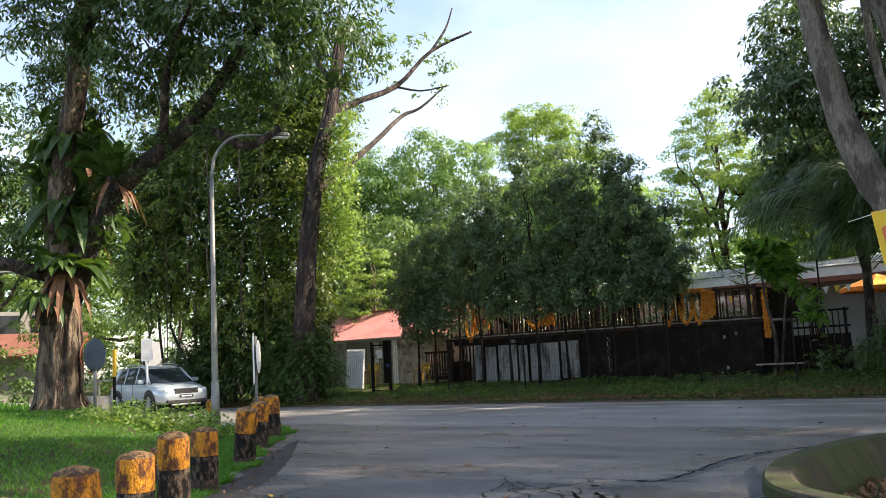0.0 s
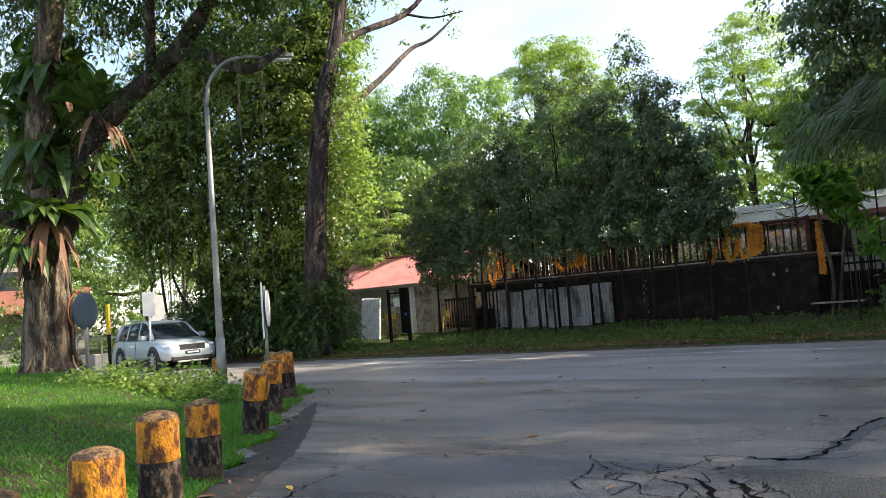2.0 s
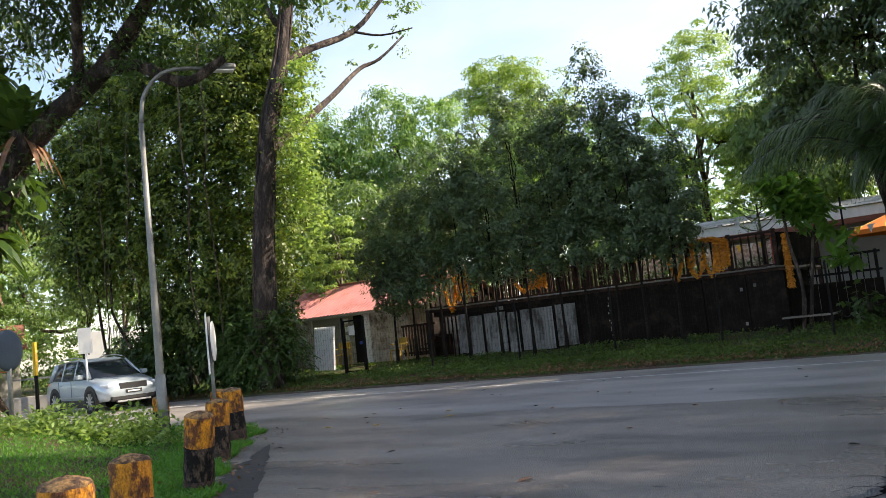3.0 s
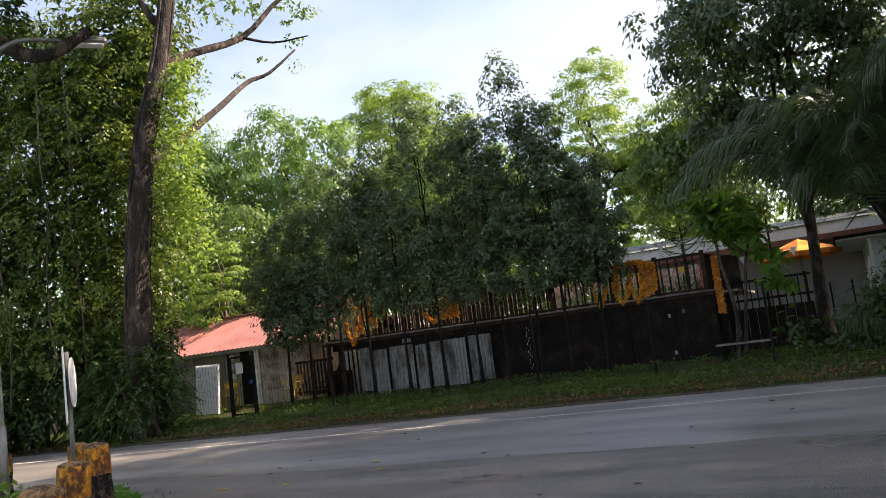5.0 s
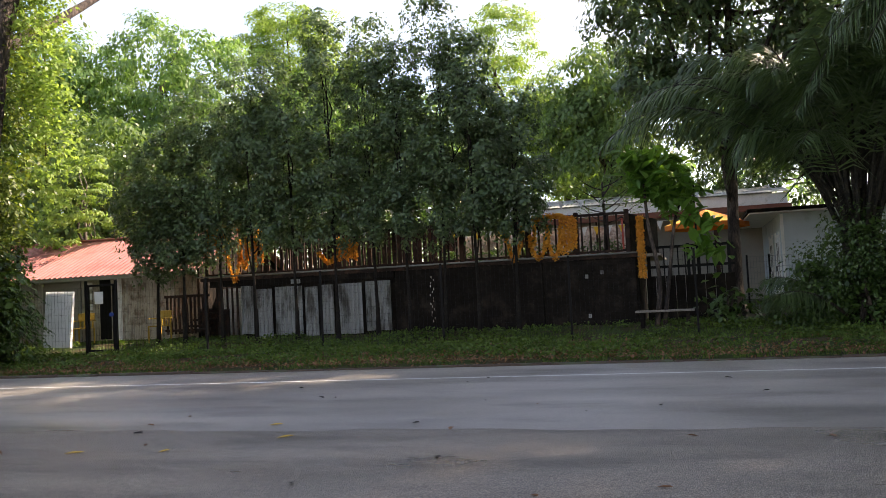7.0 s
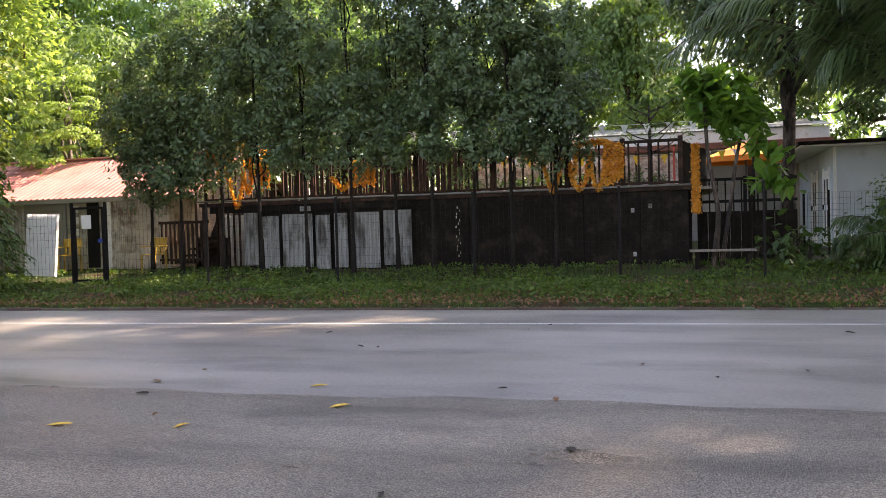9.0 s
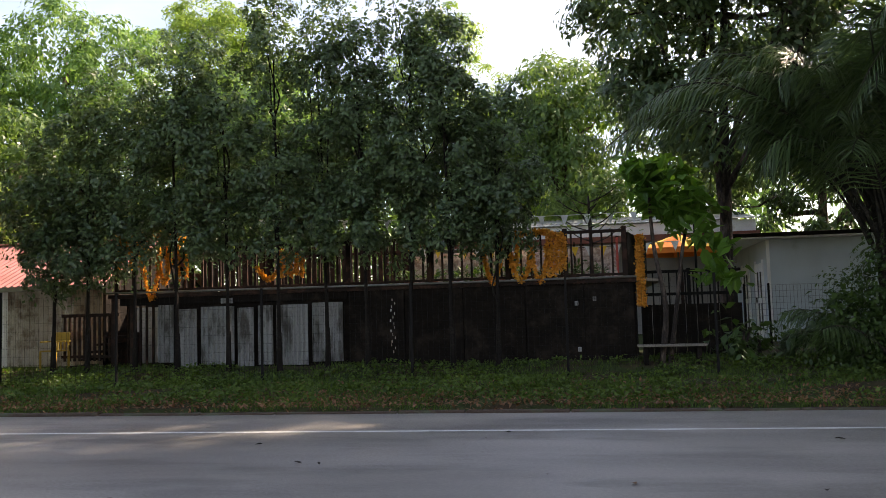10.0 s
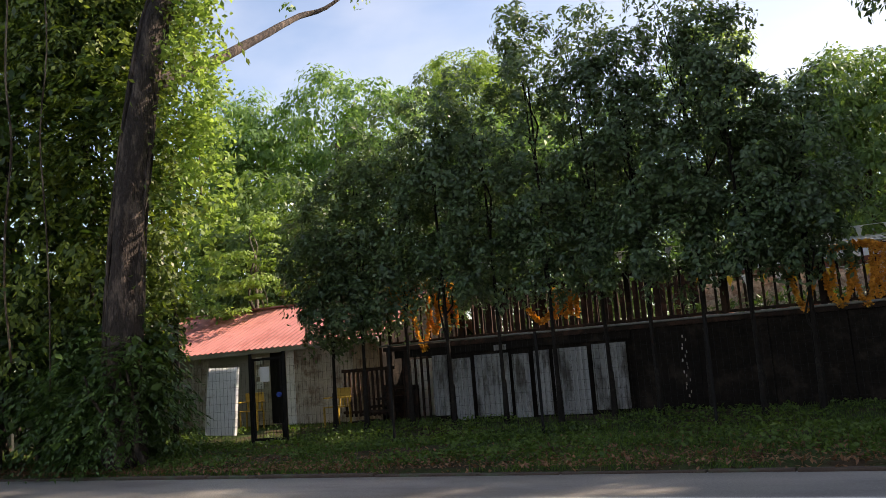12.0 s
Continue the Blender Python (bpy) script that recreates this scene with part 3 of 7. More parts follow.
# ---- background woodland ----
BG = [
    ("woodland_tree", "tall feathery light-green tree beyond the deck", (-13.0, 48.0), 16.2, [(0.4, 0, 13.6, 1.6, 1.6, 2.0), (-1.2, 0, 11.6, 2.0, 2.0, 2.0), (1.2, 0, 10.6, 2.0, 2.0, 2.0), (-2.5, 0, 9.0, 2.2, 2.2, 2.0), (2.4, 0, 8.4, 2.0, 2.0, 1.8), (0.2, 0, 7.0, 3.4, 3.0, 2.4)], M_LEAF_LIGHT),
    ("woodland_tree", "tall feathery light-green tree beyond the deck", (-9.8, 49.5), 11.8, [(0, 0, 9.0, 2.2, 2.2, 2.0), (1.6, 0, 6.6, 2.6, 2.6, 2.2)], M_LEAF_LIGHT),
    ("woodland_tree", "spreading light-green tree with flat tiers of leaves", (-24.6, 48.0), 17.2, [(-0.2, 0, 16.0, 1.9, 1.9, 0.7), (-2.2, 0, 14.8, 1.8, 1.8, 0.6), (1.8, 0, 15.2, 1.9, 1.9, 0.7), (-0.4, 0, 13.6, 2.8, 2.6, 0.8), (2.6, 0, 13.2, 2.0, 2, 0.8), (0, 0, 11.0, 3.8, 3.4, 1.6)], M_LEAF_LIGHT),
    ("woodland_tree", "broad green tree with drooping leaves", (-26.4, 38.6), 14.0, [(-0.6, 0, 12.2, 2.2, 2.2, 1.4), (1.8, 0, 11.6, 2.0, 2.0, 1.3), (-2.8, 0, 10.2, 2.0, 2.0, 1.5), (0.6, -0.5, 9.4, 2.4, 2.2, 1.6), (2.8, 0, 8.4, 2.2, 2.2, 1.8), (-1.2, -0.8, 7.0, 2.6, 2.4, 1.8), (1.6, -0.6, 5.2, 2.8, 2.4, 2.0)], M_LEAF_BG),
    ("woodland_tree", "broad green tree with drooping leaves", (-31.0, 37.0), 13.6, [(0, 0, 11.6, 2.4, 2.4, 1.6), (2.2, 0, 9.6, 2.2, 2.2, 1.7), (-1.8, 0, 8.4, 2.6, 2.4, 2.0), (0.8, 0, 6.4, 3.0, 2.6, 2.4)], M_LEAF_BG),
    ("woodland_tree", "broad green tree with drooping leaves", (-19.6, 41.0), 11.4, [(0, 0, 9.4, 2.2, 2.2, 1.6), (1.8, 0, 7.4, 2.4, 2.4, 2.0), (-1.8, 0, 6.0, 2.6, 2.6, 2.4)], M_LEAF_BG),
    ("woodland_tree", "small pale-green tree in flat tiers behind the shed", (-22.6, 28.6), 6.1, [(0, 0, 5.5, 0.8, 0.8, 0.35), (0, 0, 4.6, 1.3, 1.2, 0.3), (0.1, 0, 3.8, 1.5, 1.3, 0.3), (0, 0, 3.1, 1.6, 1.4, 0.3)], M_LEAF_LIGHT),
    ("woodland_tree", "dense mid-green tree behind the shed", (-25.0, 33.0), 8.0, [(0, 0, 5.5, 2.6, 2.4, 2.4), (2.2, 0, 4.0, 2.2, 2.2, 2.4), (-2.4, 0, 3.6, 2.4, 2.2, 2.6)], M_LEAF_MID),
    ("woodland_tree", "dense dark tree beyond the deck", (-15.5, 36.0), 9.5, [(0, 0, 7.0, 2.6, 2.4, 2.4), (1.8, 0, 4.8, 2.4, 2.2, 2.6), (-1.8, 0, 4.6, 2.4, 2.2, 2.6)], M_LEAF_BG),
    ("woodland_tree", "grey-green feathery tree beyond the deck", (-6.8, 42.0), 11.2, [(-0.4, 0, 9.6, 1.5, 1.5, 1.2), (0.8, 0, 8.2, 1.8, 1.8, 1.4), (-1.2, 0, 7.6, 1.7, 1.7, 1.4), (0.2, 0, 5.8, 2.4, 2.2, 1.6)], M_LEAF_MID),
    ("woodland_tree", "dark tree behind the pale house", (2.5, 41.0), 12.0, [(0, 0, 9.0, 3.4, 3, 2.8), (3.0, 0, 7.0, 3.4, 3, 3.2), (-2.4, 0, 6.4, 3.0, 2.8, 3.0), (0.5, -0.5, 4.0, 3.6, 2.4, 2.2), (-4.2, 0, 4.2, 2.4, 2.2, 2.0), (4.6, 0, 4.0, 2.6, 2.2, 2.2)], M_LEAF_DARK),
    ("woodland_tree", "dark tree behind the pale house", (10.0, 33.0), 14.0, [(0, 0, 10.4, 3.8, 3.4, 3.4), (-2.8, 0, 7.6, 3.2, 3, 3.4), (2.4, 0, 6, 3.6, 3, 3.4)], M_LEAF_DARK),
    ("woodland_tree", "dark rounded tree at the edge of the lawn", (-34.9, 17.0), 14.0, [(0, 0, 10.8, 3.8, 3.6, 3.0), (-3, -2, 8.2, 3.4, 3.2, 2.4), (2.4, 2, 7.6, 3.0, 3.0, 2.2)], M_LEAF_DARK),
    ("woodland_tree", "sunlit tree behind the far house", (-46.0, 24.0), 12.0, [(0, 0, 8.6, 4.6, 4, 3.0), (3, 3, 5.6, 4.0, 4, 3.2), (-3, -4, 5.4, 4.2, 4, 3.2)], M_LEAF_LIGHT),
    ("woodland_tree", "sunlit tree behind the far house", (-42.0, 30.0), 15.0, [(0, 0, 11.0, 4.4, 4, 3.6), (3, 2, 7.0, 4.0, 4, 3.8), (-3, -4, 6.4, 4.2, 4, 3.6)], M_LEAF_MID),
    ("woodland_tree", "sunlit tree at the far end of the side road", (-48.0, 12.0), 11.0, [(0, 0, 7.6, 4.4, 4, 3.2), (2, -4, 5.4, 4.0, 4, 3.2)], M_LEAF_MID),
]
for k, (nm, lab, (bx, by), top, blobs, lm) in enumerate(BG):
    g = gz(bx, by)
    small = top < 7
    tree(nm, lab, (bx, by, g), top - g, 0.12 if small else 0.26, blobs, 110 if small else 430 if lm is M_LEAF_LIGHT else 330, 70 if small else 120 if lm is M_LEAF_LIGHT else 105, 0.34 if small else 0.75 if lm is M_LEAF_LIGHT else 0.8, 0.15 if small else 0.21 if lm is M_LEAF_LIGHT else 0.25, lm, M_BARK_GREY if small else M_BARK, 300 + k, 0.36 if lm is M_LEAF_LIGHT else 0.42, 0.25 if lm is M_LEAF_LIGHT else 1.1, (0, 0), 8, 0.4, 0.45, "", 0.3 if small else 0.42 if lm is M_LEAF_LIGHT else 0.75)

# ---- thicket of vines behind the far kerb ----
def thicket(label, base, blobs, twigs, leaf, mat, seed, stems=9, name="vine_thicket", feathery=False):
    rng = np.random.default_rng(seed)
    t = thing(name, label, "shrub" if name == "shrub" else "vines", base)
    lines = []
    for k in range(stems):
        b = blobs[k % len(blobs)]
        foot = Vector((b[0] + rng.normal() * b[3] * 0.3, b[1] + rng.normal() * b[4] * 0.3, -0.1))
        lines.append((limb(rng, foot, (b[0] + rng.normal() * b[3] * 0.5, b[1] + rng.normal() * b[4] * 0.4, b[2] + b[5] * 0.7), 0.08), 0.06, 0.015))
    for line in lines:
        part("stem", tubes("stem", [line], M_BARK_DARK, 6), None, t)
    fol = np.concatenate([clumps(rng, blobs, int(twigs * 0.13), 64, 0.42, leaf, 0.5, 0.7, 0.5, 0.9), sprays(rng, blobs, int(twigs * 0.30), 12, leaf * 3.6, leaf * 1.35, 0.42, 0.9, 0.5)])
    if feathery:
        fol = sprays(rng, blobs, twigs, 24, 0.75, leaf, 0.34, 0.7, 0.4)
    part("foliage", quads("foliage", fol, mat), None, t)
    # Dark backing leaves close the gaps; the shade inside is in their colour.
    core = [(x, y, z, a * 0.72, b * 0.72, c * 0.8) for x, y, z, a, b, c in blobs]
    part("inner_shade_foliage", quads("inner_shade_foliage", leaves(rng, crown_points(rng, core, int(twigs * 0.45), 8, 0.45, 0.0), leaf * 1.6, 0.6, 0.4), M_LEAF_DARK), None, t, "inner leaves added as dark backing, shade put into their colour")
    return t


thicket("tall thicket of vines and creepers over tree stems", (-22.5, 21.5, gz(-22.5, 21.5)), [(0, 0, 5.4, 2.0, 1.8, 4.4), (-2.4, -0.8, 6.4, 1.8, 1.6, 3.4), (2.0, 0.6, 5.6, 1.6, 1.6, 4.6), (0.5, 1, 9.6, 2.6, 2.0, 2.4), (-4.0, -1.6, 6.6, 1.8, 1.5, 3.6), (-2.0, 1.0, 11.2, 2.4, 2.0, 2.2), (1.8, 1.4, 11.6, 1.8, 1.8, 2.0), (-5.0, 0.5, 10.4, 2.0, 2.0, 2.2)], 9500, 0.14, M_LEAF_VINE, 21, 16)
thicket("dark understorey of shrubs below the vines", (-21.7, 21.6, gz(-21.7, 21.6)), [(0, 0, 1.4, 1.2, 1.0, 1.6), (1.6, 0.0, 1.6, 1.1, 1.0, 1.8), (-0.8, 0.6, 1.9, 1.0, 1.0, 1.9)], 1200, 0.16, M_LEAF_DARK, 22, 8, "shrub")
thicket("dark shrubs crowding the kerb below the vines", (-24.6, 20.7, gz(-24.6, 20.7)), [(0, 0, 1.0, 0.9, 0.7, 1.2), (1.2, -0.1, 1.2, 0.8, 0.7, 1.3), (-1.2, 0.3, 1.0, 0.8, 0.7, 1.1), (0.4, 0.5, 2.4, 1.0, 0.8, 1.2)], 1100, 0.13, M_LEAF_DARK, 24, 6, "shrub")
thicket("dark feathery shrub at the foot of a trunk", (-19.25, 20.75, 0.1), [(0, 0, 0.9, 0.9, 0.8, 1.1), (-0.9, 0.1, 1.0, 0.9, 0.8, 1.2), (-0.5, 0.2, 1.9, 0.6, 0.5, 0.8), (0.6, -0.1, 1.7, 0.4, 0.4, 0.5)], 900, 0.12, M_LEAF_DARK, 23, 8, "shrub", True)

# ---- more materials ----
M_YELLOW = material("worn_yellow_paint", (0.54, 0.21, 0.010), 0.8, 0.65, 16, 0.8, spots=(0.13, 0.042, 0.012), spot_scale=13, spot_cut=0.505, random_tint=0.15, fine=80, stretch=0.6)
M_BLACK_POST = material("worn_black_paint", (0.011, 0.009, 0.008), 0.9, 0.6, 14, 0.8, spots=(0.115, 0.080, 0.055), spec=0.25, spot_scale=17, spot_cut=0.54, random_tint=0.2, fine=60, stretch=0.6)
M_POST_BASE = material("bare_stained_concrete", (0.075, 0.042, 0.026), 0.95, 0.55, 9, 0.9, spots=(0.022, 0.017, 0.013), spot_scale=16, spot_cut=0.53, fine=60)
M_CAP = material("weathered_cement", (0.32, 0.18, 0.068), 0.95, 0.5, 12, 0.8, spots=(0.08, 0.045, 0.026), spot_scale=14, spot_cut=0.5, fine=60)
M_GALV = material("galvanised_pole", (0.215, 0.215, 0.20), 0.5, 0.3, 4, 0.1, metal=0.35)
M_WHITE = material("white_paint", (0.78, 0.78, 0.76), 0.55, 0.12, 4, 0.05, spots=(0.6, 0.58, 0.52), spot_scale=3, spot_cut=0.66)
M_SIGN_BACK = material("sign_back", (0.045, 0.07, 0.10), 0.8, 0.2, 4, 0.1)
M_RED = material("red_paint", (0.62, 0.08, 0.05), 0.5, 0.15, 4, 0.05)
M_BLUE = material("blue_sign", (0.03, 0.07, 0.32), 0.45, 0.15, 4, 0.05)
M_ORANGE_RED = material("orange_edge", (0.7, 0.16, 0.06), 0.5, 0.15, 4, 0.05)
M_POST_YELLOW = material("post_yellow", (0.75, 0.45, 0.03), 0.6, 0.2, 6, 0.1)
M_DARK_METAL = material("dark_painted_steel", (0.010, 0.009, 0.0085), 0.8, 0.3, 6, 0.15, spec=0.2)
M_WIRE = material("fence_wire", (0.012, 0.012, 0.011), 0.7, 0.2, 6, 0.0, spec=0.2)
M_WIRE_GREY = material("pale_fence_wire", (0.16, 0.17, 0.18), 0.5, 0.2, 6, 0.0, metal=0.3)
M_RAIL = material("dark_stained_timber", (0.022, 0.013, 0.010), 0.8, 0.35, 5, 0.3, spec=0.2, spots=(0.06, 0.03, 0.02), spot_scale=4)
M_SHEET = material("white_corrugated_sheet", (0.84, 0.84, 0.83), 0.5, 0.15, 2, 0.1, spots=(0.55, 0.53, 0.48), spot_scale=2.2, spot_cut=0.62)
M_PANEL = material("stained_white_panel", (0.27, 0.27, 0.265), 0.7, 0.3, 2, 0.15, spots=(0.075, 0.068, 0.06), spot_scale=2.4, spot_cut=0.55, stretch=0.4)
M_SHEET_GREY = material("grey_corrugated_sheet", (0.50, 0.46, 0.41), 0.65, 0.3, 2, 0.1, spots=(0.22, 0.16, 0.12), spot_scale=1.8, spot_cut=0.54)
M_SHEET_TAN = material("tan_corrugated_sheet", (0.40, 0.33, 0.25), 0.65, 0.3, 2, 0.1, spots=(0.20, 0.13, 0.08), spot_scale=1.8, spot_cut=0.54)
M_DOOR = material("beige_door_paint", (0.40, 0.36, 0.29), 0.7, 0.2, 3, 0.1, spots=(0.26, 0.22, 0.17), spot_scale=2.5)
M_CHAIR = material("yellow_plastic", (0.40, 0.25, 0.025), 0.45, 0.15, 6, 0.05)
M_ROOF_RED = material("faded_red_roofing", (0.43, 0.165, 0.150), 0.6, 0.22, 1.5, 0.1, spots=(0.34, 0.11, 0.095), spot_scale=1.2, spot_cut=0.58)
M_ROOF_PALE = material("pale_roof_sheet", (0.30, 0.31, 0.28), 0.75, 0.2, 1.2, 0.1, spots=(0.36, 0.37, 0.33), spot_scale=0.8, spot_cut=0.56)
M_PLASTER = material("pale_blue_plaster", (0.50, 0.56, 0.60), 0.85, 0.12, 1.5, 0.1, spots=(0.36, 0.40, 0.42), spot_scale=0.9, spot_cut=0.62)
M_GREY_WALL = material("grey_plaster", (0.30, 0.285, 0.26), 0.9, 0.2, 1.5, 0.15, spots=(0.28, 0.27, 0.24), spot_scale=0.9, spot_cut=0.58)
M_TILE_RED = material("clay_roof_tiles", (0.20, 0.075, 0.05), 0.85, 0.3, 3, 0.4)
M_GLASS_DARK = material("dark_window_glass", (0.012, 0.015, 0.02), 0.08, 0.1, 3, 0.0)
M_MARIGOLD = leaf_material("marigold", (0.46, 0.16, 0.014), (0.78, 0.40, 0.06), 0.25, 0.7)
M_CANVAS = material("yellow_canvas", (0.85, 0.47, 0.06), 0.8, 0.15, 2, 0.1)
M_CANVAS_ORANGE = material("orange_canvas", (0.80, 0.22, 0.03), 0.8, 0.15, 2, 0.1)
M_FLAG_Y = material("yellow_flag", (0.85, 0.55, 0.05), 0.8, 0.15, 3, 0.05)
M_WEAVE = material("woven_pale_screen", (0.40, 0.27, 0.23), 0.9, 0.5, 14, 0.8, spots=(0.66, 0.55, 0.50), spot_scale=9, spot_cut=0.5)
M_PLANK = material("grey_planks", (0.22, 0.19, 0.16), 0.85, 0.35, 4, 0.3)
M_WALL = material("black_boarding", (0.0105, 0.0078, 0.006), 0.85, 0.5, 2.5, 0.5, spots=(0.022, 0.016, 0.012), spec=0.12, fine=18, spot_scale=2.5, spot_cut=0.58)
M_PAPER = material("paper_notice", (0.75, 0.75, 0.72), 0.7, 0.08, 5, 0.0)

# ---- bollards ----
def ring_mesh(name, prof, mat, sides=18, seed=0, rough=0.012):
    """A turned shape from (radius, height) pairs, slightly worn."""
    rnd = random.Random(seed)
    V, F = [], []
    for r, z in prof:
        for k in range(sides):
            w = 2 * math.pi * k / sides
            q = r + (rnd.uniform(-rough, rough) if r > 0.02 else 0)
            V.append((q * math.cos(w), q * math.sin(w), z + rnd.uniform(-rough, rough) * 0.5))
    for i in range(len(prof) - 1):
        for k in range(sides):
            k2 = (k + 1) % sides
            F.append((i * sides + k, i * sides + k2, (i + 1) * sides + k2, (i + 1) * sides + k))
    F.append(tuple((len(prof) - 1) * sides + k for k in range(sides)))
    return mesh_from(name, V, F, mat, True)


BOLLARDS = [(-2.42, 1.95, 0.70, 0, 2), (-3.30, 2.93, 0.70, 1, -1), (-4.15, 3.92, 0.66, 0, 0), (-4.95, 4.86, 0.72, 2, -3), (-5.80, 5.88, 0.66, 1, 1), (-7.45, 7.86, 0.76, -3, -9), (-8.92, 9.45, 0.74, 1, -2), (-10.2, 10.95, 0.78, 0, 2), (-13.5, 12.25, 0.62, 0, 0), (-12.75, 12.95, 0.66, 1, 0), (-6.75, 6.05, 0.42, 3, 4)]
for k, (bx, by, bh, tx, ty) in enumerate(BOLLARDS):
    base = max(gz(bx, by) - 0.02, -0.02)
    b = tagged(new("bollard"), "round concrete bollard with worn yellow and black bands" if k != 5 else "leaning concrete bollard with worn yellow and black bands", "bollard", "bollards along the drive")
    b.matrix_basis = pose(bx, by, base, tx, ty, 37 * k)
    cut = bh * 0.60
    r = 0.145
    low = cut * (0.28 + 0.16 * ((k * 7) % 5) / 4)
    part("base_band", ring_mesh("base_band", [(r * 1.03, -0.12), (r * 1.035, 0.0), (r * 1.01, low * 0.5), (r * 1.0, low + 0.004)], M_POST_BASE, 18, k + 20, 0.012), None, b, "bare brown-stained concrete")
    part("lower_band", ring_mesh("lower_band", [(r * 0.99, low), (r * 1.0, cut * 0.55), (r * 0.985, cut * 0.8), (r, cut)], M_BLACK_POST, 18, k, 0.007), None, b, "peeling black paint")
    part("upper_band", ring_mesh("upper_band", [(r * 1.004, cut - 0.002), (r * 1.01, cut + 0.02), (r * 1.0, (cut + bh) / 2), (r * 0.995, bh - 0.035), (r * 0.96, bh - 0.01)], M_YELLOW, 18, k + 50, 0.005), None, b, "rust-stained yellow paint")
    part("cap", ring_mesh("cap", [(r * 0.97, bh - 0.012), (r * 0.88, bh + 0.006), (r * 0.5, bh + 0.028), (r * 0.06, bh + 0.042)], M_CAP, 18, k + 90, 0.006), None, b, "worn domed cement top")

# ---- lamp posts and signs ----
def lamp_post(label, base, bend_z, arm, r, mat):
    t = thing("street_lamp", label, "street lamp", base)
    ax, ay, az = arm
    v, f = tube([(0, 0, -0.2), (0, 0, 0.9), (0, 0, bend_z * 0.5), (0, 0, bend_z)], [r, r, r * 0.8, r * 0.6], 12)
    part("pole", mesh_from("pole", v, f, mat, True), None, t)
    v, f = tube([(0, 0, 0), (0, 0, 1.0)], [r * 1.25, r * 1.2], 12)
    part("base_sleeve", mesh_from("base_sleeve", v, f, mat, True), None, t)
    curve = smooth_line([(0, 0, bend_z), (ax * 0.08, ay * 0.08, bend_z + az * 0.55), (ax * 0.4, ay * 0.4, bend_z + az * 0.95), (ax, ay, bend_z + az)], 5)
    v, f = tube(curve, [r * 0.6] + [r * 0.5] * (len(curve) - 2) + [r * 0.45], 10)
    part("arm", mesh_from("arm", v, f, mat, True), None, t)
    bm = bmesh.new()
    L = math.hypot(ax, ay)
    d = Matrix.Translation((ax, ay, bend_z + az)) @ Matrix.Rotation(math.atan2(ay, ax), 4, "Z")
    box(bm, (-0.1, -0.09, -0.03), (0.42, 0.09, 0.07), 0.03, d)
    head = part("lamp_head", bm, M_GALV, t)
    bm = bmesh.new()
    box(bm, (0.0, -0.075, -0.06), (0.38, 0.075, -0.032), 0.01, d)
    part("diffuser", bm, M_SHEET, head, "clouded plastic diffuser")
    return t


lamp_post("tall slim grey street lamp with a curved arm", (-12.2, 11.26, gz(-12.2, 11.26)), 5.2, (0.75, 0.95, 0.95), 0.068, M_GALV)
lamp_post("small grey street lamp with a curved arm by the side road", (-22.1, 11.35, gz(-22.1, 11.35)), 3.1, (0.5, 0.9, 0.7), 0.055, M_GALV)


def post(height, r, mat, name="post", sides=10):
    v, f = tube([(0, 0, -0.2), (0, 0, height)], [r, r], sides)
    return mesh_from(name, v, f, mat, True)


# edge-on road sign behind the bollards
sg = thing("road_sign", "white road sign boards seen edge-on on a grey post", "sign", (-12.7, 12.8, gz(-12.7, 12.8)), 128)
part("post", post(2.0, 0.035, M_GALV), None, sg)
bm = box(bmesh.new(), (-0.32, 0.04, 0.95), (0.22, 0.06, 2.05), 0.006)
bmesh.ops.rotate(bm, cent=(0, 0, 1.5), matrix=Matrix.Rotation(radians(12), 3, "Z") @ Matrix.Rotation(radians(4), 3, "Y"), verts=bm.verts)
part("board", bm, M_WHITE, sg)
bm = bmesh.new()
bmesh.ops.create_cone(bm, cap_ends=True, segments=28, radius1=0.36, radius2=0.36, depth=0.02, matrix=Matrix.Translation((0.0, -0.06, 1.55)) @ Matrix.Rotation(radians(90), 4, "X"))
bmesh.ops.rotate(bm, cent=(0, 0, 1.5), matrix=Matrix.Rotation(radians(4), 3, "Z"), verts=bm.verts)
part("round_board", bm, M_WHITE, sg)

# convex road mirror seen from behind
mi = thing("road_mirror", "round road mirror on a grey post, seen from behind", "mirror", (-15.0, 10.36, gz(-15.0, 10.36)), 112)
part("post", post(1.55, 0.04, M_GALV), None, mi)
bm = bmesh.new()
bmesh.ops.create_uvsphere(bm, u_segments=28, v_segments=10, radius=0.36, matrix=Matrix.Translation((0, 0, 1.28)) @ Matrix.Diagonal((1, 0.22, 1, 1)))
part("bowl", bm, M_SIGN_BACK, mi, "blue-grey moulded back", True)
v, f = tube([(0.37 * math.cos(a), 0.09, 1.28 + 0.37 * math.sin(a)) for a in np.linspace(0, 2 * math.pi, 25)], [0.012] * 25, 6)
part("rim", mesh_from("rim", v, f, M_ORANGE_RED, True), None, mi, "orange rim")
mk = thing("marker_post", "slim marker post with a yellow top half", "post", (-15.4, 11.08, gz(-15.4, 11.08)))
part("shaft", boxm((-0.035, -0.02, -0.1), (0.035, 0.02, 0.85), 0.005), M_DARK_METAL, mk)
part("reflector", boxm((-0.045, -0.024, 0.85), (0.045, 0.024, 1.45), 0.005), M_POST_YELLOW, mk, "yellow board")

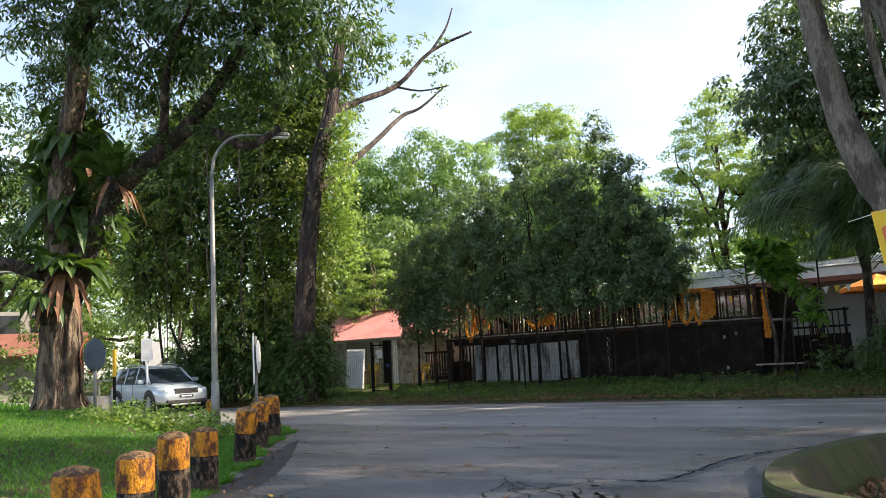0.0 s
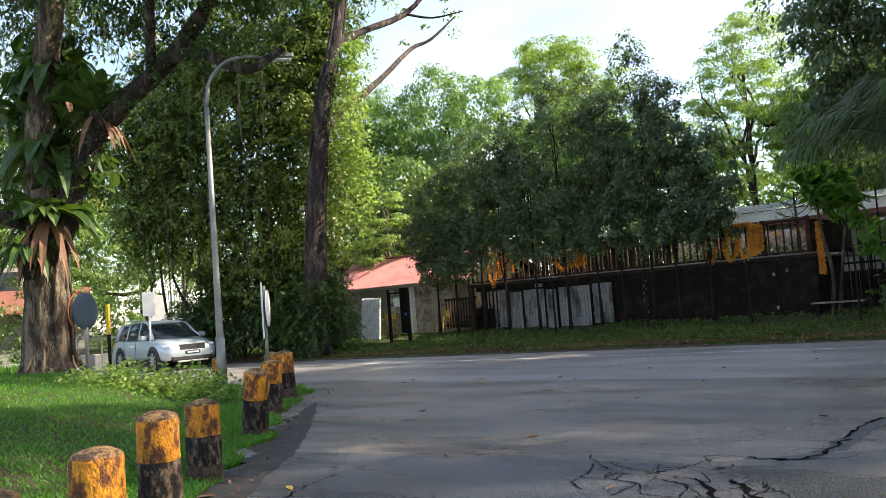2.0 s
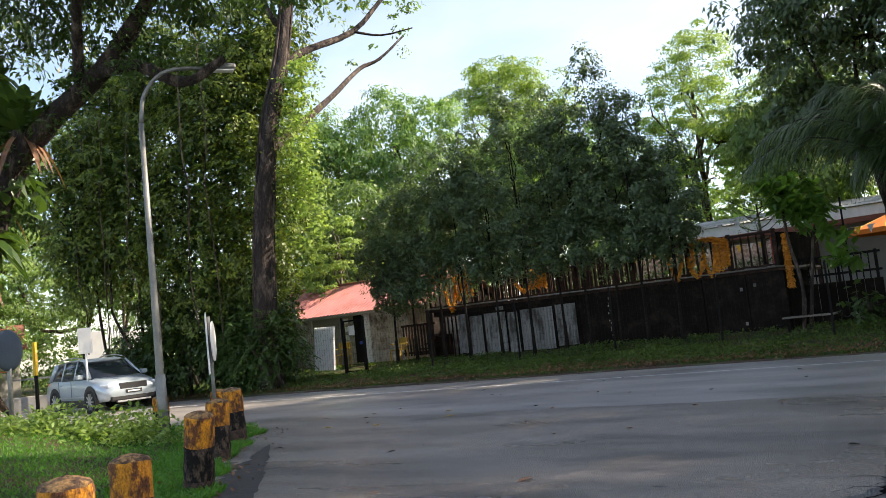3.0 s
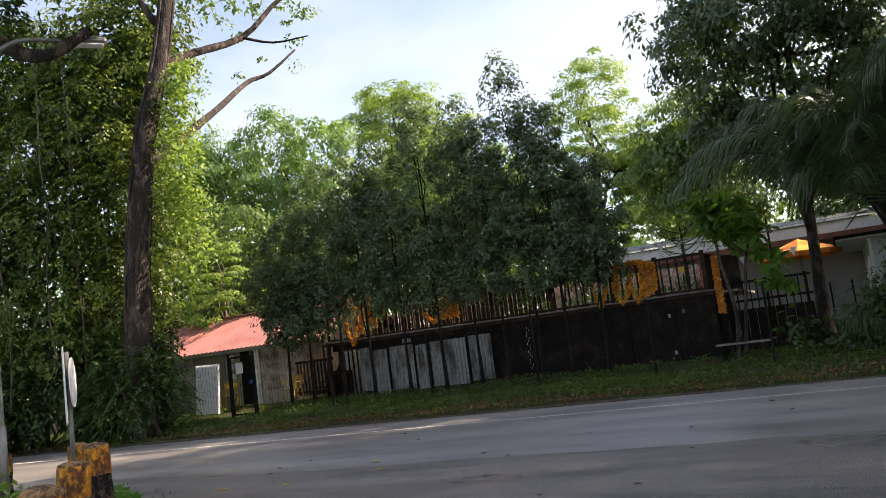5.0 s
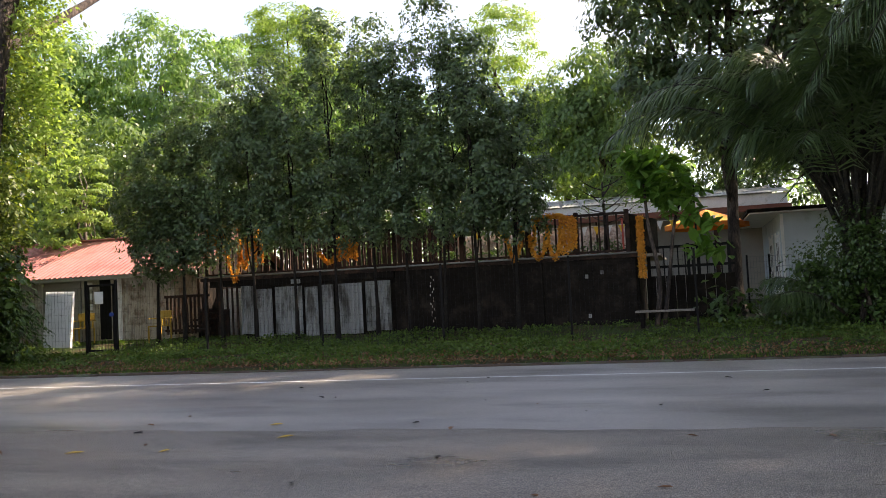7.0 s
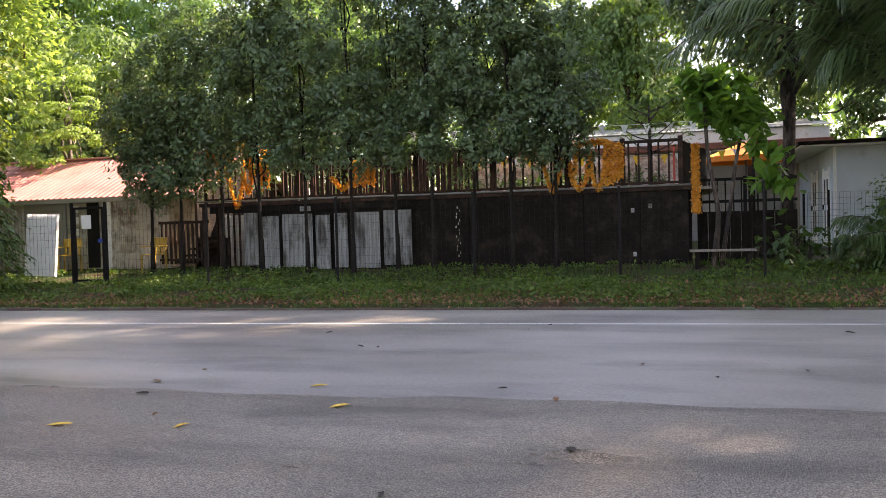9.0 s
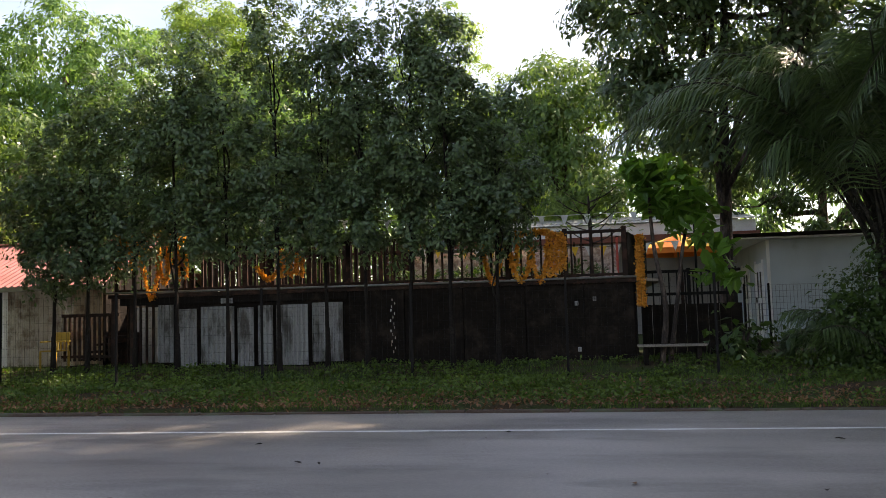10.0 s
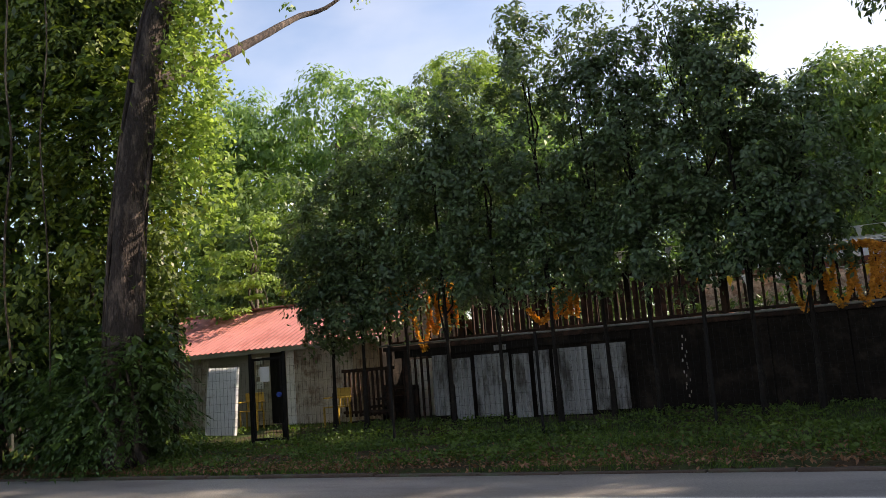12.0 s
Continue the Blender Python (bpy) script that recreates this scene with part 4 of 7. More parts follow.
ws = thing("road_sign", "white rectangular sign on a thin post by the side road", "sign", (-23.2, 17.4, 0.0), 50)
part("post", post(2.5, 0.03, M_WHITE), None, ws)
part("board", boxm((-0.19, -0.05, 1.75), (0.19, -0.03, 2.5), 0.01), M_WHITE, ws)
part("panel", boxm((-0.15, -0.056, 1.85), (0.15, -0.051, 2.4), 0.0), M_PAPER, ws)


def text_mesh(words, size, mat, depth=0.004):
    c = bpy.data.curves.new("letters", "FONT")
    c.body, c.size, c.extrude, c.align_x, c.align_y = words, size, depth, "CENTER", "CENTER"
    tmp = bpy.data.objects.new("letters", c)
    scene.collection.objects.link(tmp)
    me = bpy.data.meshes.new_from_object(tmp)
    bpy.data.objects.remove(tmp)
    me.materials.clear()
    me.materials.append(mat)
    return me


slow = thing("road_sign", "warning sign with a red triangle above a red SLOW board", "sign", (-31.8, 14.1, gz(-31.8, 14.1)), 68)
part("post", post(2.3, 0.04, M_GALV), None, slow)
part("board", boxm((-0.22, -0.07, 1.62), (0.22, -0.045, 2.15), 0.008), M_WHITE, slow)
part("red_panel", boxm((-0.22, -0.08, 1.38), (0.22, -0.05, 1.60), 0.005), M_RED, slow)
tri = bmesh.new()
for a, b in (((-0.17, 1.70), (0.17, 1.70)), ((0.17, 1.70), (0, 2.06)), ((0, 2.06), (-0.17, 1.70))):
    p, w = Vector((a[0], -0.078, a[1])), Vector((b[0], -0.078, b[1]))
    m = Matrix.Translation((p + w) / 2) @ Matrix.Rotation(-math.atan2(w.z - p.z, w.x - p.x), 4, "Y")
    box(tri, (-(w - p).length / 2, -0.004, -0.022), ((w - p).length / 2, 0.004, 0.022), 0, m)
part("triangle", tri, M_RED, slow)
part("hump", boxm((-0.08, -0.082, 1.74), (0.08, -0.074, 1.80), 0.003), M_DARK_METAL, slow)
w = part("letters", text_mesh("SLOW", 0.16, M_WHITE), None, slow)
w.matrix_basis = pose(0, -0.085, 1.49, 90, 0, 0)
bl = thing("road_sign", "blue information sign with a white emblem", "sign", (-31.4, 14.95, gz(-31.4, 14.95)), 66)
part("post", post(1.75, 0.035, M_DARK_METAL), None, bl)
part("board", boxm((-0.28, -0.06, 1.3), (0.28, -0.04, 1.75), 0.01), M_BLUE, bl)
bm = bmesh.new()
bmesh.ops.create_cone(bm, cap_ends=True, segments=20, radius1=0.13, radius2=0.13, depth=0.006, matrix=Matrix.Translation((0, -0.064, 1.58)) @ Matrix.Diagonal((1.4, 1, 0.8, 1)) @ Matrix.Rotation(radians(90), 4, "X"))
part("emblem", bm, M_WHITE, bl)
for z0 in (1.42, 1.36):
    part("text_bar", boxm((-0.2, -0.066, z0), (0.2, -0.061, z0 + 0.035)), M_WHITE, bl)
wp = thing("marker_post", "short white post at the lawn edge", "post", (-33.0, 13.7, gz(-33.0, 13.7)))
part("shaft", post(1.5, 0.05, M_WHITE, "shaft"), None, wp)
part("cap", boxm((-0.06, -0.06, 1.5), (0.06, 0.06, 1.54), 0.01), M_WHITE, wp)

# ---- white gate and far house at the side road ----
structure("side_road", mesh_from("side_road", [(-60, 6.5, 0.66), (-60, 9.8, 0.66), (-24, 14.6, 0.60), (-17.5, 13.3, 0.05), (-17.2, 12.6, 0.05), (-22, 12.6, 0.60)], [(0, 5, 2, 1), (5, 4, 3, 2)], M_ROAD), "side road branching off behind the grass island", "road")
gt = thing("white_gate", "white boarded entrance gate with tall bars", "gate", (-27.9, 21.2, gz(-27.9, 21.2)), 50)
part("board", boxm((-0.5, 0, 1.5), (0.15, 0.06, 2.5), 0.01), M_WHITE, gt)
part("board", boxm((0.9, 0, 1.2), (1.9, 0.06, 2.4), 0.01), M_WHITE, gt)
part("low_wall", boxm((-3.2, 0.1, -0.2), (1.9, 0.3, 0.45), 0.02), M_GREY_WALL, gt, "grey rendered low wall")
for k in range(6):
    part("bar", boxm((0.25 + k * 0.1, 0.02, 0.1), (0.28 + k * 0.1, 0.05, 2.6)), M_GALV, gt)
for k in range(8):
    part("fence_post", boxm((-3.1 + k * 0.85, -0.03, -0.1), (-3.05 + k * 0.85, 0.02, 1.1)), M_GALV, gt)
part("rail", boxm((-3.1, -0.04, 1.02), (3.0, 0.01, 1.08)), M_GALV, gt)
hs = thing("far_house", "grey house with a red tiled lean-to roof behind trees", "house", (-39.0, 20.6, gz(-39, 20.6)), 62)
part("wall", boxm((-4.5, 0, -0.2), (3.5, 0.3, 2.6), 0.02), M_GREY_WALL, hs)
bm = bmesh.new()
box(bm, (-4.8, -1.2, -0.06), (3.8, 1.6, 0.06), 0.02, Matrix.Translation((0, 0, 2.9)) @ Matrix.Rotation(radians(24), 4, "X"))
part("roof", bm, M_TILE_RED, hs)
part("upper_wall", boxm((-3.5, 1.6, 2.6), (2.5, 1.9, 4.7), 0.02), M_GREY_WALL, hs)
for k in range(4):
    wdw = part("window", boxm((-3.0 + k * 1.4, 1.56, 3.5), (-2.1 + k * 1.4, 1.6, 4.5), 0.01), M_GLASS_DARK, hs)
    part("frame", boxm((-3.06 + k * 1.4, 1.54, 3.42), (-2.04 + k * 1.4, 1.58, 3.5)), M_WHITE, wdw)

# ---- big tree with ferns on the lawn ----
def strap_frond(rng, length, width, rise, droop, turn, n=6):
    """One arching strap-shaped frond as quads."""
    out = []
    prev = None
    for i in range(n + 1):
        t = i / n
        r = length * t * math.cos(rise) * (1 - 0.15 * t)
        z = length * (math.sin(rise) * t - droop * t * t)
        w = width * (0.35 + 1.3 * math.sin(math.pi * min(t * 0.85 + 0.12, 1)) * 0.6) * (1 if i < n else 0.1)
        c = np.array([r * math.cos(turn), r * math.sin(turn), z])
        s = np.array([-math.sin(turn), math.cos(turn), 0.0]) * w / 2
        lift = np.array([0, 0, 0.25 * w])
        cur = (c - s + lift, c, c + s + lift)
        if prev:
            out.append([prev[0], prev[1], cur[1], cur[0]])
            out.append([prev[1], prev[2], cur[2], cur[1]])
        prev = cur
    return out


def nest_fern(label, at, length, count, seed, up=0.9, hang=0.0):
    rng = np.random.default_rng(seed)
    t = thing("nest_fern", label, "fern", at)
    for k in range(count):
        a = 2 * math.pi * k / count + rng.uniform(-0.2, 0.2)
        rise = rng.uniform(0.35, up + 0.25)
        part("frond", quads("frond", np.array(strap_frond(rng, length * rng.uniform(0.7, 1.15), 0.19 * length, rise, rng.uniform(0.25, 0.7) + hang, a)), M_FERN), None, t)
    for k in range(13):
        a = rng.uniform(0, 6.28)
        part("dead_frond", quads("dead_frond", np.array(strap_frond(rng, length * rng.uniform(0.4, 0.7), 0.09 * length, -0.3, 0.9, a)), M_DRYLEAF), None, t, "withered brown frond")
    v, f = tube([(0, 0, -0.6), (0, 0, -0.25), (0, 0, 0.05)], [0.10, 0.22, 0.16], 14, 0.2, seed)
    part("root_ball", mesh_from("root_ball", v, f, M_BARK_DARK, True), None, t)
    return t


bt = thing("large_tree", "large forked tree with rough bark, hanging roots and ferns", "tree", (-16.8, 10.6, gz(-16.8, 10.6)))
def q(x, y, z):
    return (x + 16.8, y - 10.6, z - gz(-16.8, 10.6))
trunk_line = smooth_line([q(-16.85, 10.55, 0.3), q(-16.83, 10.57, 1.0), q(-16.75, 10.6, 2.4), q(-16.72, 10.65, 3.6)], 4)
left_line = smooth_line([q(-16.75, 10.65, 3.1), q(-16.85, 10.6, 4.8), q(-16.72, 10.7, 6.6), q(-16.35, 10.75, 8.4), q(-16.0, 10.7, 10.2), q(-15.2, 10.8, 12.0)], 4)
right_line = smooth_line([q(-16.6, 10.7, 3.1), q(-16.2, 10.95, 4.3), q(-15.6, 11.15, 5.3), q(-14.7, 11.3, 5.95), q(-13.4, 11.6, 6.7), q(-12.4, 11.75, 7.6), q(-11.3, 11.9, 8.6)], 4)
lines = [(trunk_line, 0.52, 0.40), (left_line, 0.36, 0.16), (right_line, 0.28, 0.11),
         (smooth_line([q(-16.85, 10.55, 0.1), q(-16.85, 10.55, 0.5), q(-16.83, 10.57, 1.3)], 4), 0.72, 0.44),
         (smooth_line([q(-13.6, 11.55, 6.6), q(-12.6, 11.6, 6.45), q(-11.8, 11.9, 6.0), q(-11.2, 12.3, 6.35)], 4), 0.13, 0.07),
         (smooth_line([q(-16.8, 10.6, 3.6), q(-17.6, 9.6, 4.0), q(-18.6, 8.4, 4.5), q(-19.6, 7.0, 4.7)], 4), 0.17, 0.08),
         (smooth_line([q(-16.2, 10.7, 9.0), q(-14.6, 10.6, 10.2), q(-12.6, 11.0, 10.6)], 4), 0.12, 0.05),
         (smooth_line([q(-14.0, 11.4, 6.3), q(-13.0, 10.8, 7.8), q(-11.6, 10.4, 8.8)], 4), 0.10, 0.04)]
part("trunk", tubes("trunk", lines[:2] + lines[3:4], M_BARK, 18, 0.16), None, bt)
for line in lines[2:3] + lines[4:]:
    part("limb", tubes("limb", [line], M_BARK_DARK, 14, 0.35), None, bt, "dark mossy limb")
rr = np.random.default_rng(77)
for k in range(16):
    a = rr.uniform(0, 6.28)
    rad = 0.50
    pts = [(math.cos(a + 0.12 * math.sin(i * 0.8 + k)) * (rad - 0.02 * i + (0.25 if i == 0 else 0)) + 0.02 * i, math.sin(a + 0.12 * math.sin(i * 0.8 + k)) * (rad - 0.02 * i + (0.25 if i == 0 else 0)), -0.05 + i * 0.42) for i in range(8)]
    v, f = tube(smooth_line(pts, 2), [0.035] * 15, 5, 0.3, k)
    part("hanging_root", mesh_from("hanging_root", v, f, M_BARK, True), None, bt)
rng = np.random.default_rng(8)
blobs = [q(-14.3, 11.0, 8.6) + (1.5, 1.5, 0.9), q(-12.9, 11.2, 8.3) + (1.6, 1.5, 1.0), q(-11.4, 11.6, 8.0) + (1.5, 1.4, 1.0), q(-10.0, 12.2, 8.0) + (1.3, 1.2, 1.1), q(-15.6, 10.4, 9.6) + (1.6, 1.5, 1.0), q(-12.4, 11.0, 10.0) + (2.8, 2.0, 1.2), q(-10.3, 11.8, 9.8) + (2.2, 1.8, 1.3), q(-13.6, 10.2, 11.6) + (3.4, 2.6, 1.6), q(-17.6, 11.4, 8.2) + (1.2, 1.0, 1.2), q(-18.2, 11.6, 9.6) + (1.6, 1.2, 1.2), q(-15.2, 12.2, 8.0) + (0.9, 0.8, 0.9)]
part("crown", quads("crown", clumps(rng, blobs, 1500, 52, 0.40, 0.17, 0.32, 0.9, 0.2, 0.8), M_LEAF_DARK), None, bt)
blobs = [q(-19.3, 7.3, 5.2) + (1.4, 1.4, 0.9), q(-20.3, 6.2, 4.9) + (1.4, 1.4, 0.8)]
part("low_branch_leaves", quads("low_branch_leaves", leaves(rng, crown_points(rng, blobs, 260, 13, 0.4, 0.2), 0.2, 0.35, 0.5), M_LEAF_DARK), None, bt)
blobs = [q(-15.6, 11.1, 5.4) + (0.5, 0.45, 0.4), q(-14.9, 11.25, 5.9) + (0.55, 0.4, 0.35), q(-14.0, 11.45, 6.45) + (0.55, 0.4, 0.35), q(-13.2, 11.6, 6.95) + (0.5, 0.4, 0.4), q(-12.6, 11.7, 7.4) + (0.5, 0.4, 0.4), q(-16.1, 10.95, 4.5) + (0.45, 0.4, 0.5), q(-12.4, 11.65, 6.5) + (0.7, 0.4, 0.3), q(-11.6, 12.0, 6.2) + (0.5, 0.4, 0.25)]
part("limb_creeper", quads("limb_creeper", leaves(rng, crown_points(rng, blobs, 420, 13, 0.16, 0.4), 0.11, 0.45, 0.6), M_LEAF_DARK), None, bt, "small creepers and moss on the limb")
blobs = [q(-17.1, 10.9, 4.6) + (0.7, 0.6, 0.8), q(-17.1, 11.0, 5.9) + (0.7, 0.6, 0.9), q(-16.9, 11.05, 7.3) + (0.65, 0.6, 0.9), q(-16.4, 11.2, 6.4) + (0.5, 0.5, 1.0), q(-17.3, 10.7, 6.6) + (0.5, 0.5, 0.9), q(-16.0, 11.3, 5.2) + (0.5, 0.4, 0.8)]
part("climbing_leaves", quads("climbing_leaves", broad_leaves(rng, crown_points(rng, blobs, 170, 5, 0.3, 0.3), 0.5, 0.9), M_FERN), None, bt, "large climbing leaves on the trunk")
nest_fern("large bird's nest fern with drooping fronds in a tree fork", (-16.45, 10.5, 3.7), 1.55, 44, 31, 0.65, 0.12)
nest_fern("upright green bird's nest fern on a sloping limb", (-15.35, 11.05, 5.75), 1.3, 38, 32, 1.15, -0.1)
nest_fern("broad fern on the upper trunk of a tree", (-17.0, 11.0, 5.2), 1.7, 26, 33, 0.6, 0.35)
nest_fern("broad fern on the upper trunk of a tree", (-16.9, 11.1, 6.9), 1.6, 24, 34, 0.6, 0.35)
nest_fern("small fern low on a tree fork", (-16.6, 10.15, 3.1), 0.95, 24, 35, 0.4, 0.45)

# ---- trunk by the far kerb, with high branches ----
ct = thing("tall_tree", "tall dark trunk with creepers and high sparse branches", "tree", (-19.15, 20.6, gz(-19.15, 20.6)))
def q2(x, y, z):
    return (x + 19.15, y - 20.6, z - 0.12)
lines = [(smooth_line([q2(-19.1, 20.7, -0.1), q2(-19.12, 20.75, 2.5), q2(-19.0, 20.9, 5.2), q2(-18.75, 21.2, 8.2), q2(-18.45, 21.7, 10.4), q2(-18.2, 22.2, 13.5)], 4), 0.37, 0.18),
         (smooth_line([q2(-18.85, 21.2, 7.4), q2(-20.0, 24.0, 8.9), q2(-20.45, 26.5, 10.5), q2(-21.3, 29.5, 12.4), q2(-20.9, 30.4, 12.9), q2(-20.3, 31.5, 14.0)], 4), 0.15, 0.04),
         (smooth_line([q2(-18.6, 21.5, 9.6), q2(-18.43, 22.5, 10.7), q2(-18.04, 25.0, 11.95), q2(-17.35, 26.5, 13.6), q2(-16.0, 27.5, 14.35)], 4), 0.15, 0.04),
         (smooth_line([q2(-17.35, 26.5, 13.6), q2(-17.0, 27.1, 14.6), q2(-16.88, 27.5, 15.6)], 3), 0.06, 0.025),
         (smooth_line([q2(-18.04, 25.0, 11.95), q2(-17.2, 25.5, 11.7), q2(-16.2, 26.0, 11.8)], 3), 0.05, 0.02),
         (smooth_line([q2(-18.6, 21.8, 11.6), q2(-19.4, 21.9, 12.8), q2(-20.2, 22.0, 13.8)], 3), 0.10, 0.04)]
part("trunk", tubes("trunk", lines, M_BARK_DARK, 16, 0.3), None, ct)
core = lines[0][0]
vr = random.Random(33)
for x0, y0, z0, z1 in ((-20.6, 20.2, 11.5, 1.6), (-21.3, 19.9, 10.5, 2.2), (-22.6, 19.6, 9.8, 1.2), (-23.4, 19.4, 9.0, 2.4), (-24.6, 19.3, 9.4, 1.0), (-25.8, 19.2, 9.2, 1.8), (-18.2, 22.0, 9.4, 5.0)):
    cord = smooth_line([q2(x0 + vr.uniform(-0.2, 0.2), y0, z0 + (z1 - z0) * i / 6) for i in range(7)], 3)
    v, f = tube(cord, [vr.uniform(0.014, 0.026)] * len(cord), 5, 0.2, 7)
    part("hanging_vine", mesh_from("hanging_vine", v, f, M_BARK, True), None, ct, "thin brown vine hanging free")
for k in range(9):
    a0, turn = vr.uniform(0, 6.28), vr.uniform(-0.12, 0.12)
    wind = [p + Vector((math.cos(a0 + turn * i), math.sin(a0 + turn * i), 0)) * (0.36 - 0.19 * i / len(core) + vr.uniform(0.0, 0.03)) for i, p in enumerate(core)]
    v, f = tube(wind, [vr.uniform(0.015, 0.04)] * len(wind), 6, 0.3, k)
    part("vine", mesh_from("vine", v, f, M_BARK_DARK, True), None, ct, "woody vine climbing the trunk")
blobs = [q2(-17.6, 25.6, 13.2) + (1.3, 1.0, 1.2), q2(-16.7, 26.2, 12.4) + (0.9, 0.7, 0.6), q2(-18.4, 23.6, 12.6) + (1.2, 1.0, 1.2), q2(-18.9, 24.4, 13.6) + (1.0, 0.8, 0.7), q2(-18.4, 22.2, 14.4) + (2.2, 2.0, 1.4), q2(-20.4, 22.0, 13.8) + (1.6, 1.5, 1.4), q2(-20.6, 30.8, 13.2) + (0.8, 0.7, 0.7), q2(-21.4, 29.2, 12.3) + (0.4, 0.5, 0.4)]
part("crown", quads("crown", clumps(rng, blobs, 170, 26, 0.34, 0.17, 0.5, 0.5, 0.2, 0.7), M_LEAF_MID), None, ct)
blobs = [q2(-18.5, 21.5, 6.6) + (0.5, 0.4, 2.8), q2(-19.7, 21.5, 5.2) + (0.6, 0.5, 3.2), q2(-19.1, 21.3, 2.6) + (0.5, 0.4, 2.0)]
part("creeper", quads("creeper", leaves(rng, crown_points(rng, blobs, 300, 12, 0.3, 0.55), 0.12, 0.6, 0.4), M_LEAF_VINE), None, ct, "leafy creeper round the trunk")
# Creeper on the sun side takes a lighter green, sunlight put into its colour.
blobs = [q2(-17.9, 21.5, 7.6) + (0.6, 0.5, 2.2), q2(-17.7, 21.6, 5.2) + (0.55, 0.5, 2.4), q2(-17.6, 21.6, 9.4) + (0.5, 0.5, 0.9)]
part("sun_tinted_creeper", quads("sun_tinted_creeper", leaves(rng, crown_points(rng, blobs, 420, 12, 0.26, 0.4), 0.14, 0.55, 0.5), M_LEAF_LIGHT), None, ct, "creeper beside the trunk, sunlight put into its lighter green")

# ---- red-roofed shed behind the fence ----
def corrugated(x0, x1, z0, z1, pitch=0.076, amp=0.012, thick=0.004):
    """An upright corrugated sheet in the plane y = 0."""
    n = max(4, int((x1 - x0) / pitch * 4))
    V, F = [], []
    for i in range(n + 1):
        x = x0 + (x1 - x0) * i / n
        y = amp * math.sin(2 * math.pi * (x - x0) / pitch)
        V += [(x, y, z0), (x, y, z1), (x, y + thick, z1), (x, y + thick, z0)]
    for i in range(n):
        a = i * 4
        F += [(a, a + 4, a + 5, a + 1), (a + 1, a + 5, a + 6, a + 2), (a + 2, a + 6, a + 7, a + 3), (a + 3, a + 7, a + 4, a)]
    return V, F


def sheet_mesh(name, x0, x1, z0, z1, mat, pitch=0.076, amp=0.012):
    v, f = corrugated(x0, x1, z0, z1, pitch, amp)
    return mesh_from(name, v, f, mat)


SH = (-21.5, 26.2, gz(-21.5, 26.2))
sd = thing("shed", "low shed with a faded red corrugated roof and sheet walls", "shed", SH)
zb = SH[2]
for k, (x0, x1, mt) in enumerate([(-4.5, -2.6, M_SHEET_GREY), (-2.6, -0.7, M_SHEET_GREY), (-0.7, 0.6, M_GREY_WALL), (1.75, 2.0, M_SHEET), (2.0, 3.0, M_SHEET_GREY), (3.0, 3.7, M_SHEET_GREY), (3.7, 4.45, M_SHEET_TAN)]):
    if mt is M_GREY_WALL:
        part("wall_panel", boxm((x0, 0, 0), (x1, 0.1, 1.95), 0.005), M_GREY_WALL, sd)
    else:
        part("wall_panel", sheet_mesh("wall_panel", x0, x1, 0, 1.95, mt, 0.11, 0.024), None, sd)
# End wall is coloured black in place of the shade it should lie in.
part("side_wall", boxm((4.37, 0.1, 0), (4.45, 5.0, 1.95), 0.005), M_WALL, sd, "end wall coloured black in place of shade")
part("back_wall", boxm((-4.5, 5.0, 0), (4.45, 5.1, 1.95), 0.005), M_GREY_WALL, sd)
dr = part("door", boxm((0.62, 0.03, 0.02), (1.72, 0.08, 1.9), 0.005), M_DOOR, sd, "beige door with a dark sheet for its shaded gap")
for k in range(3):
    part("vent", boxm((0.8, 0.015, 0.9 + k * 0.3), (1.0, 0.028, 1.08 + k * 0.3)), M_PAPER, dr)
# Flat dark sheet on the door stands for shade inside the open gap.
part("opening_shade_sheet", boxm((1.25, 0.012, 0.05), (1.62, 0.026, 1.75)), M_DARK_METAL, dr)
RV, RF = [], []
nrib = 162
for i in range(nrib + 1):
    x = -4.9 + 9.6 * i / nrib
    zz = 0.022 * math.sin(2 * math.pi * i / 3.0)
    RV += [(x, -0.45, 1.86 + zz), (x, 2.4, 3.12 + zz), (x, 5.3, 1.9 + zz)]
for i in range(nrib):
    a = i * 3
    RF += [(a, a + 3, a + 4, a + 1), (a + 1, a + 4, a + 5, a + 2)]
rf = part("roof", mesh_from("roof", RV, RF, M_ROOF_RED), None, sd, "faded red corrugated roofing")
rf.modifiers.new("thick", "SOLIDIFY").thickness = 0.01
part("ridge_cap", boxm((-4.95, 2.28, 3.10), (4.72, 2.52, 3.16), 0.02), M_ROOF_RED, sd)
part("fascia", boxm((-4.9, -0.44, 1.74), (4.7, -0.40, 1.85), 0.005), M_GREY_WALL, sd)
# Gable takes the same black, shade put into its colour.
part("gable", mesh_from("gable", [(4.45, 0, 1.95), (4.45, 5.0, 1.95), (4.45, 2.4, 3.08), (4.35, 0, 1.95), (4.35, 5.0, 1.95), (4.35, 2.4, 3.08)], [(0, 1, 2), (5, 4, 3), (0, 3, 4, 1), (1, 4, 5, 2), (2, 5, 3, 0)], M_WALL), None, sd)

